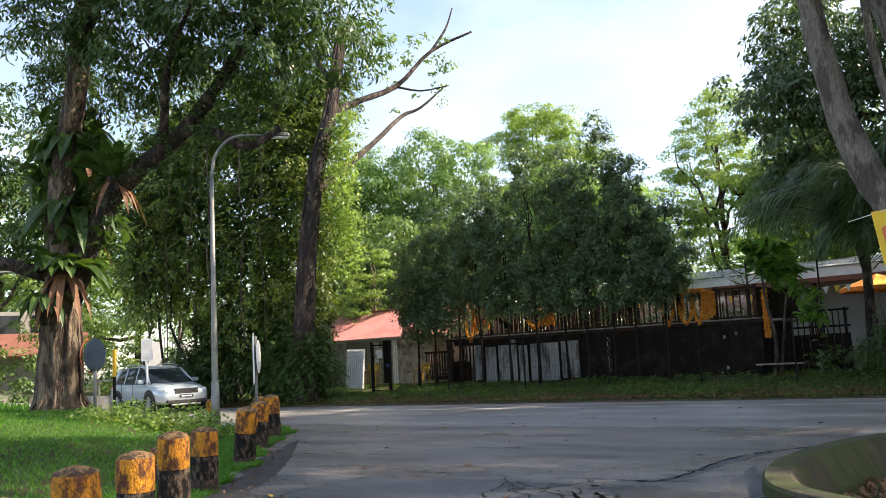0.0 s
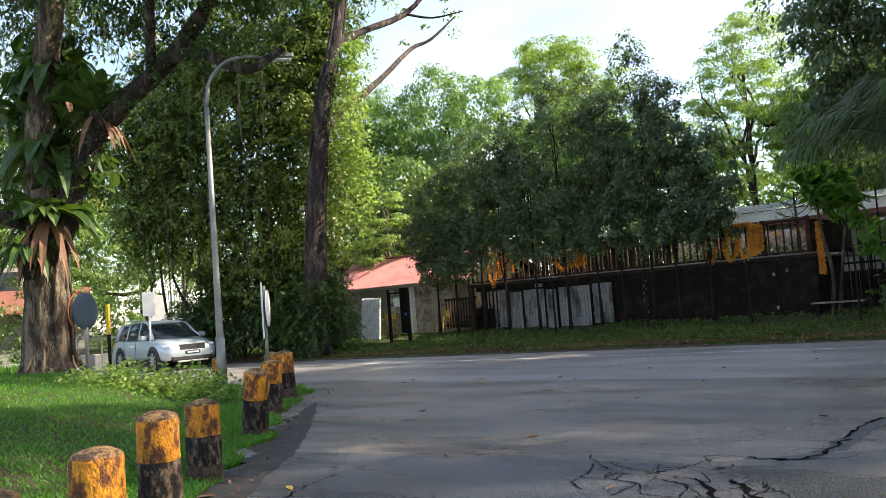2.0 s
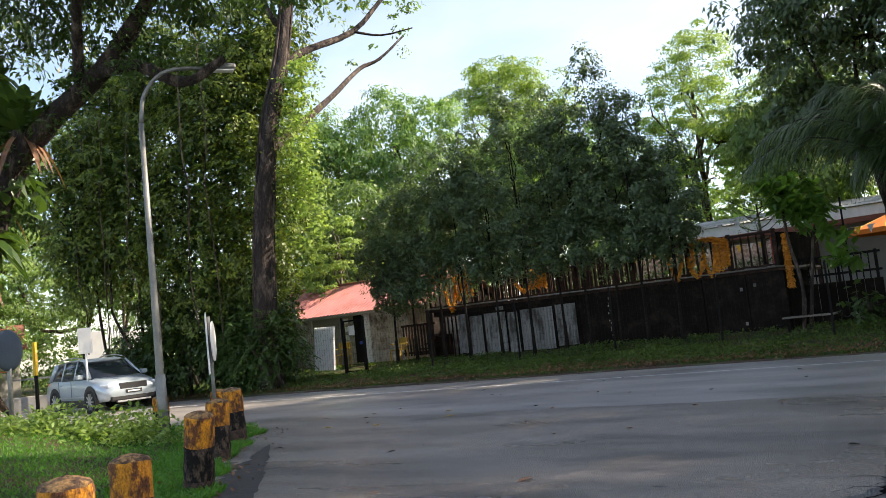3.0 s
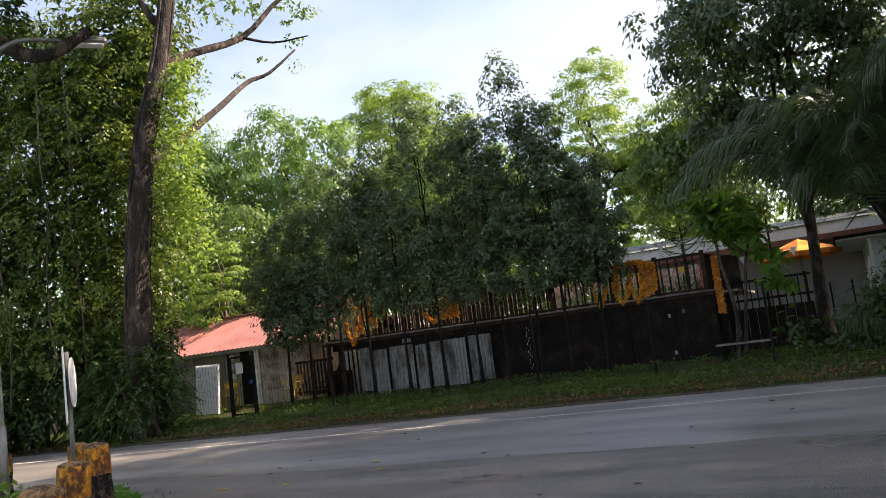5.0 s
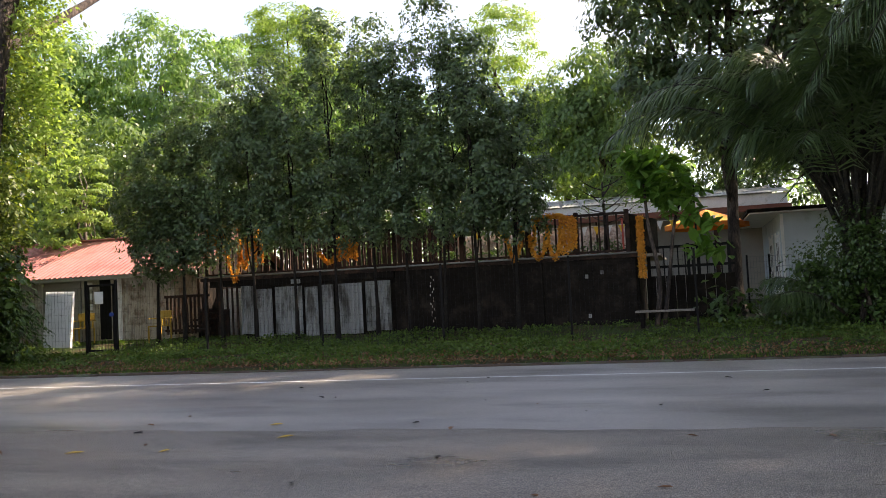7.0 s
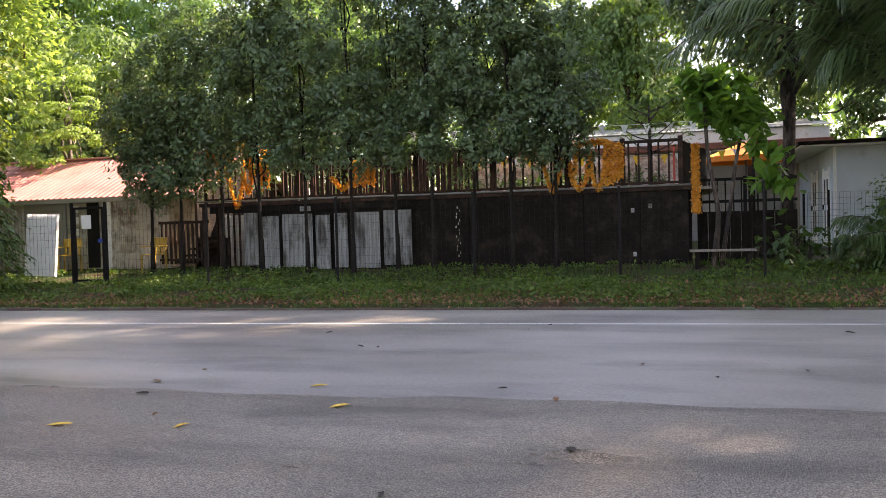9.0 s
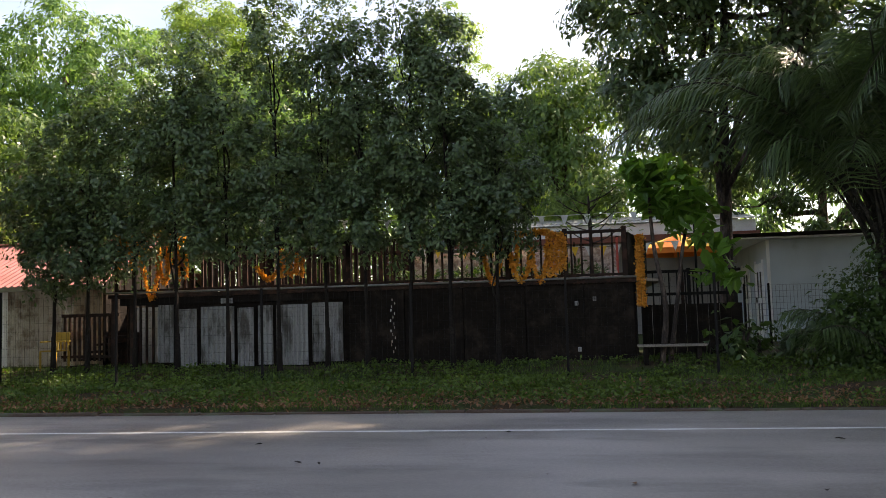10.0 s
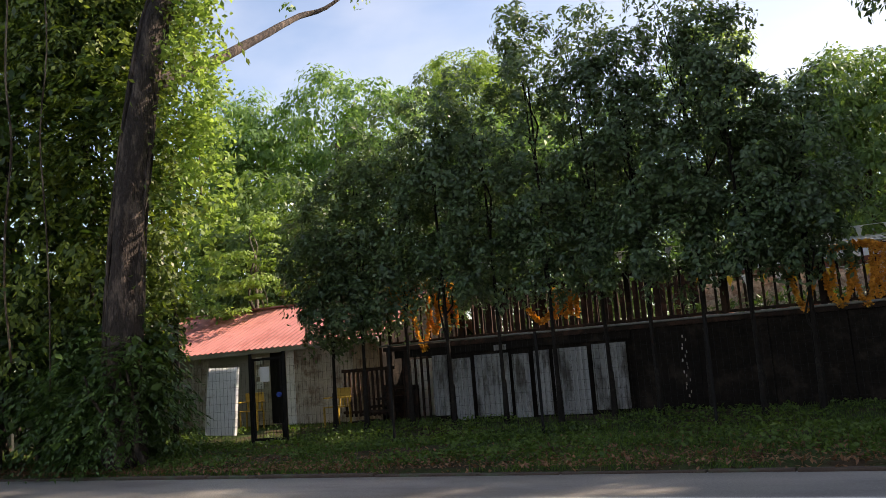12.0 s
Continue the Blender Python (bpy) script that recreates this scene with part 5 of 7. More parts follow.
def plastic_chair(label, at, turn):
    t = thing("plastic_chair", label, "chair", at, turn, "yellow chairs by the shed")
    part("seat", boxm((-0.22, -0.22, 0.42), (0.22, 0.22, 0.45), 0.012), M_CHAIR, t)
    part("backrest", boxm((-0.22, 0.2, 0.62), (0.22, 0.235, 0.84), 0.012), M_CHAIR, t)
    for k in range(4):
        part("back_slat", boxm((-0.19 + 0.11 * k, 0.205, 0.45), (-0.14 + 0.11 * k, 0.23, 0.62), 0.006), M_CHAIR, t)
    for a in (-1, 1):
        for b in (-1, 1):
            part("leg", boxm((a * 0.2 - 0.02, b * 0.2 - 0.02, 0), (a * 0.2 + 0.02, b * 0.2 + 0.02, 0.42), 0.006), M_CHAIR, t)
        part("armrest", boxm((a * 0.23 - 0.025, -0.18, 0.62), (a * 0.23 + 0.025, 0.22, 0.65), 0.008), M_CHAIR, t)


plastic_chair("yellow plastic armchair beside the shed door", (-19.75, 24.9, gz(-19.75, 24.9)), 20)
plastic_chair("yellow plastic armchair before the tan sheet wall", (-17.6, 25.2, gz(-17.6, 25.2)), -15)
wsht = thing("corrugated_sheet", "white corrugated sheet leaning against a fence", "sheet metal", (-19.65, 23.75, gz(-19.65, 23.75)))
s1 = part("sheet", sheet_mesh("sheet", -0.45, 0.45, 0.12, 1.56, M_SHEET, 0.10, 0.048), None, wsht)
s1.matrix_basis = pose(0, 0, 0, -4, 2, 0)
part("brace", boxm((-0.4, 0.1, 0.7), (0.4, 0.14, 0.76), 0.005), M_PLANK, wsht)

# ---- gate and wire fence along the verge ----
FY = 23.3
ga = thing("fence_gate", "black steel mesh gate standing between two posts", "gate", (-17.93, FY, gz(-17.9, FY)))
for x0 in (-0.46, 0.40):
    part("gate_post", boxm((x0, -0.03, -0.2), (x0 + 0.06, 0.03, 1.83), 0.006), M_DARK_METAL, ga)
fr = part("frame", boxm((-0.38, -0.02, 1.68), (0.38, 0.02, 1.73), 0.004), M_DARK_METAL, ga)
part("frame", boxm((-0.38, -0.02, 0.08), (0.38, 0.02, 0.13), 0.004), M_DARK_METAL, ga)
part("stile", boxm((-0.38, -0.02, 0.13), (-0.34, 0.02, 1.68), 0.004), M_DARK_METAL, ga)
part("stile", boxm((0.34, -0.02, 0.13), (0.38, 0.02, 1.68), 0.004), M_DARK_METAL, ga)
for k in range(8):
    part("wire", boxm((-0.33 + k * 0.085, -0.003, 0.13), (-0.327 + k * 0.085, 0.003, 1.68)), M_DARK_METAL, ga)
for k in range(8):
    part("cross_wire", boxm((-0.34, -0.004, 0.3 + k * 0.18), (0.34, -0.001, 0.303 + k * 0.18)), M_DARK_METAL, ga)
part("notice", boxm((-0.16, -0.03, 1.25), (0.08, -0.022, 1.55)), M_PAPER, ga, "white paper notice")
bm = bmesh.new()
bmesh.ops.create_cone(bm, cap_ends=True, segments=14, radius1=0.05, radius2=0.05, depth=0.05, matrix=Matrix.Translation((0.33, -0.05, 0.98)) @ Matrix.Rotation(radians(90), 4, "X"))
part("lock_reel", bm, M_BLUE, ga, "blue lock chain")


def wire_fence(label, x0, x1, y, posts, top, mat, wire=0.0032, step=0.1):
    t = thing("wire_fence", label, "fence", (x0, y, 0))
    for p in posts:
        g = gz(p, y)
        part("fence_post", boxm((p - x0 - 0.022, -0.022, g - 0.2), (p - x0 + 0.022, 0.022, top + 0.02), 0.005), M_DARK_METAL, t)
    edges = sorted(set([x0] + list(posts) + [x1]))
    for a, b in zip(edges[:-1], edges[1:]):
        bm = bmesh.new()
        g = gz((a + b) / 2, y)
        for k in range(int((b - a) / step) + 1):
            x = a - x0 + k * step
            box(bm, (x - wire / 2, -wire / 2, g + 0.02), (x + wire / 2, wire / 2, top - 0.04))
        for k in range(11):
            z = g + 0.05 + (top - 0.08 - g) * k / 10
            box(bm, (a - x0, -wire / 2 - 0.004, z), (b - x0, -0.004, z + wire * 0.8))
        tagged(part("mesh_panel", bm, mat, t), kind="stuff")
    return t


wire_fence("dark wire mesh fence with steel posts along the verge", -17.45, -3.9, FY, [-15.0, -12.05, -9.2, -6.42, -3.9], 1.93, M_WIRE)
wire_fence("dark wire mesh fence beside the gate", -26.0, -18.42, FY, [-24.0, -21.2], 1.9, M_WIRE)
wire_fence("grey wire mesh fence before the pale house", -2.65, 6.5, 28.0, [-2.62, -2.1, 0.6, 3.2, 5.8], 1.85, M_WIRE_GREY, 0.007, 0.075)

# ---- timber deck with its wall ----
WY = 25.13
dk = thing("deck", "raised timber deck behind a dark boarded wall", "deck", (0, 0, 0), 0, "", "structure")
kb = random.Random(3)
x = -10.9
while x < -5.2:
    w = min(kb.uniform(1.15, 1.3), -5.15 - x)
    part("wall_board", boxm((x, WY + kb.uniform(-0.008, 0.008), 0.12), (x + w - 0.012, WY + 0.05, 1.9), 0.006), M_WALL, dk)
    x += w
part("wall_backing", boxm((-15.1, WY + 0.06, 0.05), (-5.15, WY + 0.16, 1.9)), M_WALL, dk)
part("wall_band", boxm((-16.0, WY - 0.012, 1.74), (-10.92, WY + 0.05, 1.9), 0.006), M_WALL, dk)
part("base_board", boxm((-15.2, WY - 0.006, 0.1), (-10.92, WY + 0.05, 0.44), 0.006), M_WALL, dk)
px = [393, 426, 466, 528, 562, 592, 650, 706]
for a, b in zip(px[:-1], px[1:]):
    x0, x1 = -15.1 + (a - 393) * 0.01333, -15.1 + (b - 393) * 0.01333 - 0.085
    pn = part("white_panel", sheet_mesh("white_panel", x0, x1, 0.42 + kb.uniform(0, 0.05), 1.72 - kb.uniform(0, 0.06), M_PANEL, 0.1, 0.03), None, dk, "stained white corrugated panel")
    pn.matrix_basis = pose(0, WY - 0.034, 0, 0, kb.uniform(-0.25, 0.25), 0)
part("deck_floor", boxm((-16.2, WY + 0.0, 1.9), (-4.6, WY + 4.5, 1.96), 0.005), M_PLANK, dk)
part("edge_beam", boxm((-16.25, WY - 0.06, 1.90), (-5.1, WY - 0.005, 1.985), 0.006), M_RAIL, dk)
v, f = tube([(-16.3, WY - 0.1, 2.02), (-10.5, WY - 0.1, 2.0), (-5.1, WY - 0.1, 2.0)], [0.02] * 3, 8)
part("edge_pipe", mesh_from("edge_pipe", v, f, M_GALV, True), None, dk, "thin grey pipe")
part("side_board", boxm((-5.18, WY + 0.17, 0.1), (-5.1, WY + 3.0, 1.9), 0.005), M_WALL, dk)
ssc = part("side_screen", boxm((-0.02, 0, 1.97), (0.02, 2.5, 2.9), 0.005), M_WALL, dk, "black fabric side screen")
ssc.matrix_basis = pose(-5.26, WY + 0.13, 0, 0, 0, -12)
for x0 in (-16.18, -15.75):
    part("stair_post", boxm((x0, WY - 0.05, 0.1), (x0 + 0.09, WY + 0.04, 1.9), 0.006), M_RAIL, dk)
for k in range(6):
    part("stair_baluster", boxm((-16.05 + k * 0.15, WY + 0.35, 0.4), (-16.01 + k * 0.15, WY + 0.39, 1.75)), M_RAIL, dk)
for x0, z0 in ((-6.3, 1.47), (-6.27, 0.57), (-5.95, 1.55)):
    part("socket_box", boxm((x0, WY - 0.03, z0), (x0 + 0.07, WY + 0.0, z0 + 0.09), 0.006), M_PANEL, dk, "small grey socket box")
part("label_plate", boxm((-13.68, WY - 0.03, 1.73), (-13.42, WY - 0.014, 1.84), 0.003), M_PANEL, dk)
# chalk-like streaks down one board
bm = bmesh.new()
for k in range(16):
    zc = 0.62 + k * 0.07
    xc = -9.98 + 0.05 * math.sin(k * 1.9)
    box(bm, (xc, WY - 0.014, zc), (xc + 0.012 + 0.012 * (k % 3 == 0), WY - 0.006, zc + 0.05))
part("scraped_streak", bm, M_SHEET_GREY, dk)

rl = thing("deck_railing", "dark timber railing with slim balusters on the deck", "railing", (0, 0, 1.96))
for k, xr in enumerate([-16.1, -14.4, -12.6, -10.9, -9.2, -7.6, -6.45, -5.3]):
    part("rail_post", boxm((xr - 0.05, WY + 0.02, 0), (xr + 0.05, WY + 0.12, 1.04), 0.008), M_RAIL, rl)
part("top_rail", boxm((-16.1, WY + 0.03, 0.93), (-5.3, WY + 0.11, 0.99), 0.008), M_RAIL, rl)
part("bottom_rail", boxm((-16.1, WY + 0.045, 0.08), (-5.3, WY + 0.095, 0.13), 0.006), M_RAIL, rl)
x = -15.95
while x < -5.4:
    part("baluster", boxm((x, WY + 0.05, 0.13), (x + 0.04, WY + 0.09, 0.93)), M_RAIL, rl)
    x += 0.2

# marigold garlands
def garland(label, strands, at, seed):
    rg = np.random.default_rng(seed)
    t = thing("garland", label, "garland", at, 0, "flower garlands on the deck")
    for line, r in strands:
        pts = smooth_line(line, 14) if len(line) > 2 else [Vector(line[0]).lerp(Vector(line[1]), i / 22) for i in range(23)]
        c = np.array([tuple(p) for p in pts])
        c = np.repeat(c, 16, axis=0) + rg.normal(size=(len(c) * 16, 3)) * r * 0.5
        tagged(part("strand", quads("strand", leaves(rg, c, r * 1.1, 0.9, 0.0, 0.35, 0.2), M_MARIGOLD), None, t), kind="stuff")
    return t


def hang(x, z1, z0, y=0.0):
    return ([(x, y, z1), (x, y, z0)], 0.042)


def swag(x0, x1, z1, z0, y=0.0):
    return ([(x0, y, z1), (x0 + 0.02, y, (z1 + z0) / 2), ((x0 + x1) / 2, y, z0), (x1 - 0.02, y, (z1 + z0) / 2), (x1, y, z1)], 0.046)


GY = WY - 0.09
garland("orange marigold garlands hung over a railing", [hang(-15.98 + 0.09 * k, 3.22, 2.55 + 0.15 * (k % 3)) for k in range(8)] + [swag(-15.4, -15.05, 2.95, 1.88), swag(-15.05, -14.8, 2.9, 2.2), hang(-14.85, 3.1, 2.3), hang(-14.6, 3.0, 2.2), hang(-14.42, 2.9, 2.3), ([(-15.98, 0, 3.22), (-15.2, 0, 3.26), (-14.45, 0, 3.12)], 0.06)], (0, GY, 0), 5)
garland("short orange marigold garland on a railing", [hang(-12.3 + 0.11 * k, 2.78 - 0.03 * k, 2.25 + 0.06 * (k % 2)) for k in range(5)] + [([(-12.85, 0, 2.45), (-12.6, 0, 2.2), (-12.35, 0, 2.4)], 0.05)], (0, GY, 0), 6)
garland("orange marigold garlands in loops on a railing", [swag(-8.05, -7.72, 2.75, 1.97), swag(-7.5, -7.15, 2.5, 1.98), swag(-7.1, -6.8, 2.7, 1.97)] + [hang(-6.78 + 0.08 * k, 2.95 - 0.03 * k, 2.05 + 0.04 * k) for k in range(5)] + [hang(-7.4, 2.9, 2.3), ([(-7.4, 0, 2.9), (-7.0, 0, 2.95), (-6.5, 0, 2.85)], 0.06)], (0, GY, 0), 7)
garland("column wound with orange marigolds at the deck corner", [hang(-5.06 + 0.05 * (k % 3), 2.78, 1.45, 0.03 * (k % 2)) for k in range(5)], (0, WY - 0.02, 0), 8)

bk = thing("white_sheet_fence", "white sheet fence standing behind the deck", "fence", (-17.0, 27.3, gz(-17.0, 27.3)))
for k in range(2):
    part("sheet", sheet_mesh("sheet", 0.95 * k, 0.95 * k + 0.93, 0.0, 1.35, M_SHEET, 0.1, 0.015), None, bk)
    part("fence_post", boxm((0.95 * k - 0.03, 0.03, -0.1), (0.95 * k + 0.01, 0.07, 1.4), 0.004), M_DARK_METAL, bk)
bw = thing("back_fence", "dark slatted timber fence along the back of the deck", "fence", (-16.1, 29.3, 1.96))
for k in range(36):
    part("slat", boxm((0.16 * k, 0, 0.06), (0.16 * k + 0.115, 0.025, 1.25 + 0.03 * math.sin(k * 2.1)), 0.004), M_RAIL, bw)
for z0 in (0.2, 1.0):
    part("rail", boxm((0, 0.028, z0), (5.7, 0.07, z0 + 0.07), 0.004), M_RAIL, bw)
for k in range(4):
    part("post", boxm((1.85 * k, 0.03, 0), (1.85 * k + 0.08, 0.11, 1.35), 0.005), M_RAIL, bw)
# things on the deck
sc = thing("woven_screen", "brown woven screen along the back of the deck", "screen", (0, 0, 0))
for k in range(5):
    part("screen_panel", boxm((-10.3 + k * 1.0, 28.6, 1.96), (-9.34 + k * 1.0, 28.64, 2.85), 0.008), M_WEAVE, sc)
    part("screen_post", boxm((-10.35 + k * 1.0, 28.55, 1.96), (-10.3 + k * 1.0, 28.6, 3.0), 0.005), M_RAIL, sc)
rngd = np.random.default_rng(61)
for k in range(9):
    ph = thing("potted_plant", "dark low plant in a pot on the deck", "plant", (-10.2 + k * 0.55, 27.9 + 0.1 * (k % 2), 1.96), 0, "plants on the deck")
    part("pot", ring_mesh("pot", [(0.09, 0), (0.12, 0.18), (0.13, 0.2)], M_TILE_RED, 12, k, 0.002), None, ph)
    part("foliage", quads("foliage", leaves(rngd, rngd.normal(size=(90, 3)) * np.array([0.17, 0.14, 0.1]) + np.array([0, 0, 0.32]), 0.16, 0.3, -0.3), M_LEAF_DARK), None, ph)


def bunting(label, a, b, sag, count, mats, size, seed):
    t = thing("bunting", label, "bunting", (0, 0, 0))
    a, b = Vector(a), Vector(b)
    pts = [a.lerp(b, i / 20) - Vector((0, 0, sag * 4 * (i / 20) * (1 - i / 20))) for i in range(21)]
    v, f = tube(pts, [0.006] * 21, 5)
    part("cord", mesh_from("cord", v, f, M_PAPER, True), None, t)
    d = (b - a).normalized()
    rnd = random.Random(seed)
    for k in range(count):
        u = (k + 0.5) / count
        p = a.lerp(b, u) - Vector((0, 0, sag * 4 * u * (1 - u)))
        s = Vector((0, rnd.uniform(-0.04, 0.04), 0))
        n = Vector((-d.y, d.x, 0)) * 0.003
        tip = p + Vector((0, 0, -size * 1.3)) + s
        l, r = p - d * size * 0.5, p + d * size * 0.5
        part("pennant", mesh_from("pennant", [l - n, r - n, tip - n, l + n, r + n, tip + n], [(0, 1, 2), (5, 4, 3), (0, 3, 4, 1), (1, 4, 5, 2), (2, 5, 3, 0)], mats[k % len(mats)]), None, t)
    return t


bunting("string of white pennants above the deck", (-14.5, 26.4, 3.7), (-3.8, 26.6, 3.45), 0.12, 22, [M_WHITE], 0.17, 1)
bunting("string of yellow and white pennants along the screens", (-10.4, 28.4, 3.0), (-3.2, 28.4, 2.95), 0.1, 22, [M_FLAG_Y, M_WHITE], 0.18, 2)
for sx in (-14.5, -3.8):
    sp = thing("string_pole", "thin dark pole holding a string of pennants", "pole", (sx, 26.5, 1.9 if sx < -5 else gz(sx, 26.5)))
    part("shaft", post(1.85 if sx < -5 else 3.2, 0.025, M_DARK_METAL, "shaft"), None, sp)
    part("foot", boxm((-0.08, -0.08, 0), (0.08, 0.08, 0.03), 0.005), M_DARK_METAL, sp)
um = thing("parasol", "yellow and orange garden parasol behind the deck", "parasol", (-3.4, 34.0, gz(-3.4, 34.0)))
part("pole", post(3.1, 0.025, M_GALV, "pole"), None, um)
for k in range(8):
    a0, a1 = 2 * math.pi * k / 8, 2 * math.pi * (k + 1) / 8
    R, z0, z1 = 1.3, 2.62, 3.08
    c0, c1 = (R * math.cos(a0), R * math.sin(a0)), (R * math.cos(a1), R * math.sin(a1))
    V = [(0, 0, z1), (*c0, z0), (*c1, z0), (0, 0, z1 - 0.015), (*c0, z0 - 0.015), (*c1, z0 - 0.015)]
    part("panel", mesh_from("panel", V, [(0, 1, 2), (5, 4, 3), (0, 3, 4, 1), (1, 4, 5, 2), (2, 5, 3, 0)], M_CANVAS if k % 2 == 0 else M_CANVAS_ORANGE), None, um)
    V = [(*c0, z0), (*c1, z0), (*c1, z0 - 0.16), (*c0, z0 - 0.16)]
    V += [(x * 0.99, y * 0.99, z) for x, y, z in V]
    part("valance", mesh_from("valance", V, [(0, 1, 2, 3), (7, 6, 5, 4), (2, 6, 7, 3)], M_CANVAS_ORANGE), None, um)
rc = thing("red_cloth", "dark red cloth hung at the corner of the deck", "cloth", (-5.42, WY + 0.3, 1.97))
bm = bmesh.new()
for k in range(5):
    box(bm, (-0.02 + 0.015 * math.sin(k), 0.03 * k, 0.1 + 0.02 * k), (0.0 + 0.015 * math.sin(k), 0.03 * k + 0.032, 0.85), 0)
part("cloth", bm, M_RED, rc)
part("peg", boxm((-0.03, 0, 0.84), (0.03, 0.16, 0.87), 0.004), M_RAIL, rc)
dt = thing("deck_tree", "small bare dark tree with whorled branches on the deck", "tree", (-5.95, 26.8, 1.95))
tl = [([(0, 0, 0), (0.02, 0, 0.8), (0, 0.02, 1.5), (0.0, 0, 1.9)], 0.05, 0.02)]
for k in range(14):
    a, z0 = k * 2.4, 0.85 + 0.07 * k
    tl.append((smooth_line([(0, 0, z0), (0.35 * math.cos(a), 0.35 * math.sin(a), z0 + 0.12), (0.75 * math.cos(a), 0.75 * math.sin(a), z0 + 0.4)], 3), 0.018, 0.007))
part("trunk", tubes("trunk", tl, M_BARK_DARK, 7), None, dt)
pts = np.concatenate([np.array([[0.75 * math.cos(k * 2.4), 0.75 * math.sin(k * 2.4), 1.25 + 0.07 * k]]) + rngd.normal(size=(26, 3)) * 0.12 for k in range(14)])
part("crown", quads("crown", leaves(rngd, pts, 0.2, 0.16, -0.2), M_LEAF_MID), None, dt)

# stairs and platform left of the deck
st = thing("deck_stair", "dark timber steps with a slatted guard beside the deck", "stairs", (-16.95, 25.5, gz(-16.95, 25.5)))
for k in range(5):
    part("step", boxm((-0.5 + 0.22 * k, 0, 0.16 * k), (-0.2 + 0.22 * k, 0.9, 0.16 * k + 0.05), 0.006), M_RAIL, st)
for k in range(11):
    part("slat", boxm((-0.6 + 0.12 * k, -0.06, 0.15), (-0.54 + 0.12 * k, -0.03, 1.15), 0.004), M_RAIL, st)
part("guard_rail", boxm((-0.65, -0.07, 1.12), (0.72, -0.02, 1.19), 0.006), M_RAIL, st)
part("guard_rail", boxm((-0.65, -0.07, 0.22), (0.72, -0.02, 0.28), 0.006), M_RAIL, st)
part("stringer", boxm((-0.65, 0.9, 0.0), (0.72, 0.96, 0.75), 0.006), M_RAIL, st)

# ---- bench, dark fence and sapling right of the wall ----
bn = thing("bench", "low grey plank bench beside the wall", "bench", (-4.55, 24.35, gz(-4.55, 24.35)))
for k in range(3):
    part("plank", boxm((-0.62, -0.2 + 0.14 * k, 0.30), (0.6, -0.08 + 0.14 * k, 0.34), 0.006), M_PLANK, bn)
for x0 in (-0.52, 0.42):
    part("leg", boxm((x0, -0.16, -0.05), (x0 + 0.08, 0.16, 0.30), 0.006), M_WALL, bn)
bf = thing("board_fence", "black boarded low fence with an open rail above", "fence", (-5.0, 26.0, gz(-4.0, 26.0)))
for k in range(9):
    part("board", boxm((0.02 + k * 0.22, 0, -0.1), (0.23 + k * 0.22, 0.03, 1.02), 0.004), M_WALL, bf)
for k in range(3):
    part("post", boxm((0.05 + k * 0.9, 0.03, -0.1), (0.12 + k * 0.9, 0.1, 1.75), 0.005), M_DARK_METAL, bf)
for z0 in (1.2, 1.66):
    part("rail", boxm((0, 0.035, z0), (2.0, 0.075, z0 + 0.06), 0.005), M_DARK_METAL, bf)
for k in range(12):
    part("bar", boxm((0.1 + k * 0.16, 0.045, 1.02), (0.13 + k * 0.16, 0.065, 1.66)), M_DARK_METAL, bf)


def big_leaf_tree(label, base, stems, blobs, count, leaf, mat, seed, name="young_tree"):
    rg = np.random.default_rng(seed)
    t = thing(name, label, "tree", base)
    part("trunk", tubes("trunk", [(smooth_line(p, 4), r0, r1) for p, r0, r1 in stems], M_BARK_DARK, 8), None, t)
    part("crown", quads("crown", broad_leaves(rg, crown_points(rg, blobs, count, 7, 0.24, 0.2), leaf, 0.6), mat), None, t)
    return t


big_leaf_tree("young tree with large broad bright leaves by the fence", (-4.75, 24.4, gz(-4.75, 24.4)), [([(0, 0, -0.1), (0.12, 0, 1.0), (-0.05, 0, 2.2), (-0.1, 0, 3.4)], 0.06, 0.025), ([(0.15, 0.05, -0.1), (0.35, 0.05, 1.2), (0.55, 0.1, 2.4), (0.9, 0.1, 3.0)], 0.05, 0.02)], [(0.2, 0, 3.2, 0.6, 0.5, 0.6), (0.7, 0.1, 2.6, 0.5, 0.5, 0.5), (1.15, 0.1, 1.8, 0.35, 0.3, 0.6), (-0.1, 0, 3.6, 0.35, 0.35, 0.3)], 120, 0.36, M_LEAF_SAP, 71)

# ---- pale house ----
hg = gz(0, 31)
ph = thing("pale_house", "low pale blue plastered house with a flat dark-edged roof", "house", (-1.45, 31.3, hg))
part("front_wall", boxm((0.0, 0, -0.2), (9.0, 0.15, 2.62), 0.006), M_PLASTER, ph)
part("side_wall", boxm((0.0, 0.15, -0.2), (0.15, 6.4, 2.62), 0.006), M_PLASTER, ph)
part("soffit", boxm((-0.85, -0.42, 2.62), (9.4, 6.9, 2.66), 0.005), M_WHITE, ph, "white boarded soffit")
part("roof", boxm((-0.9, -0.47, 2.66), (9.5, 7.0, 2.76), 0.01), M_WALL, ph)
part("corner_trim", boxm((-0.012, -0.012, -0.1), (0.07, 0.0, 2.6), 0.003), M_WHITE, ph)
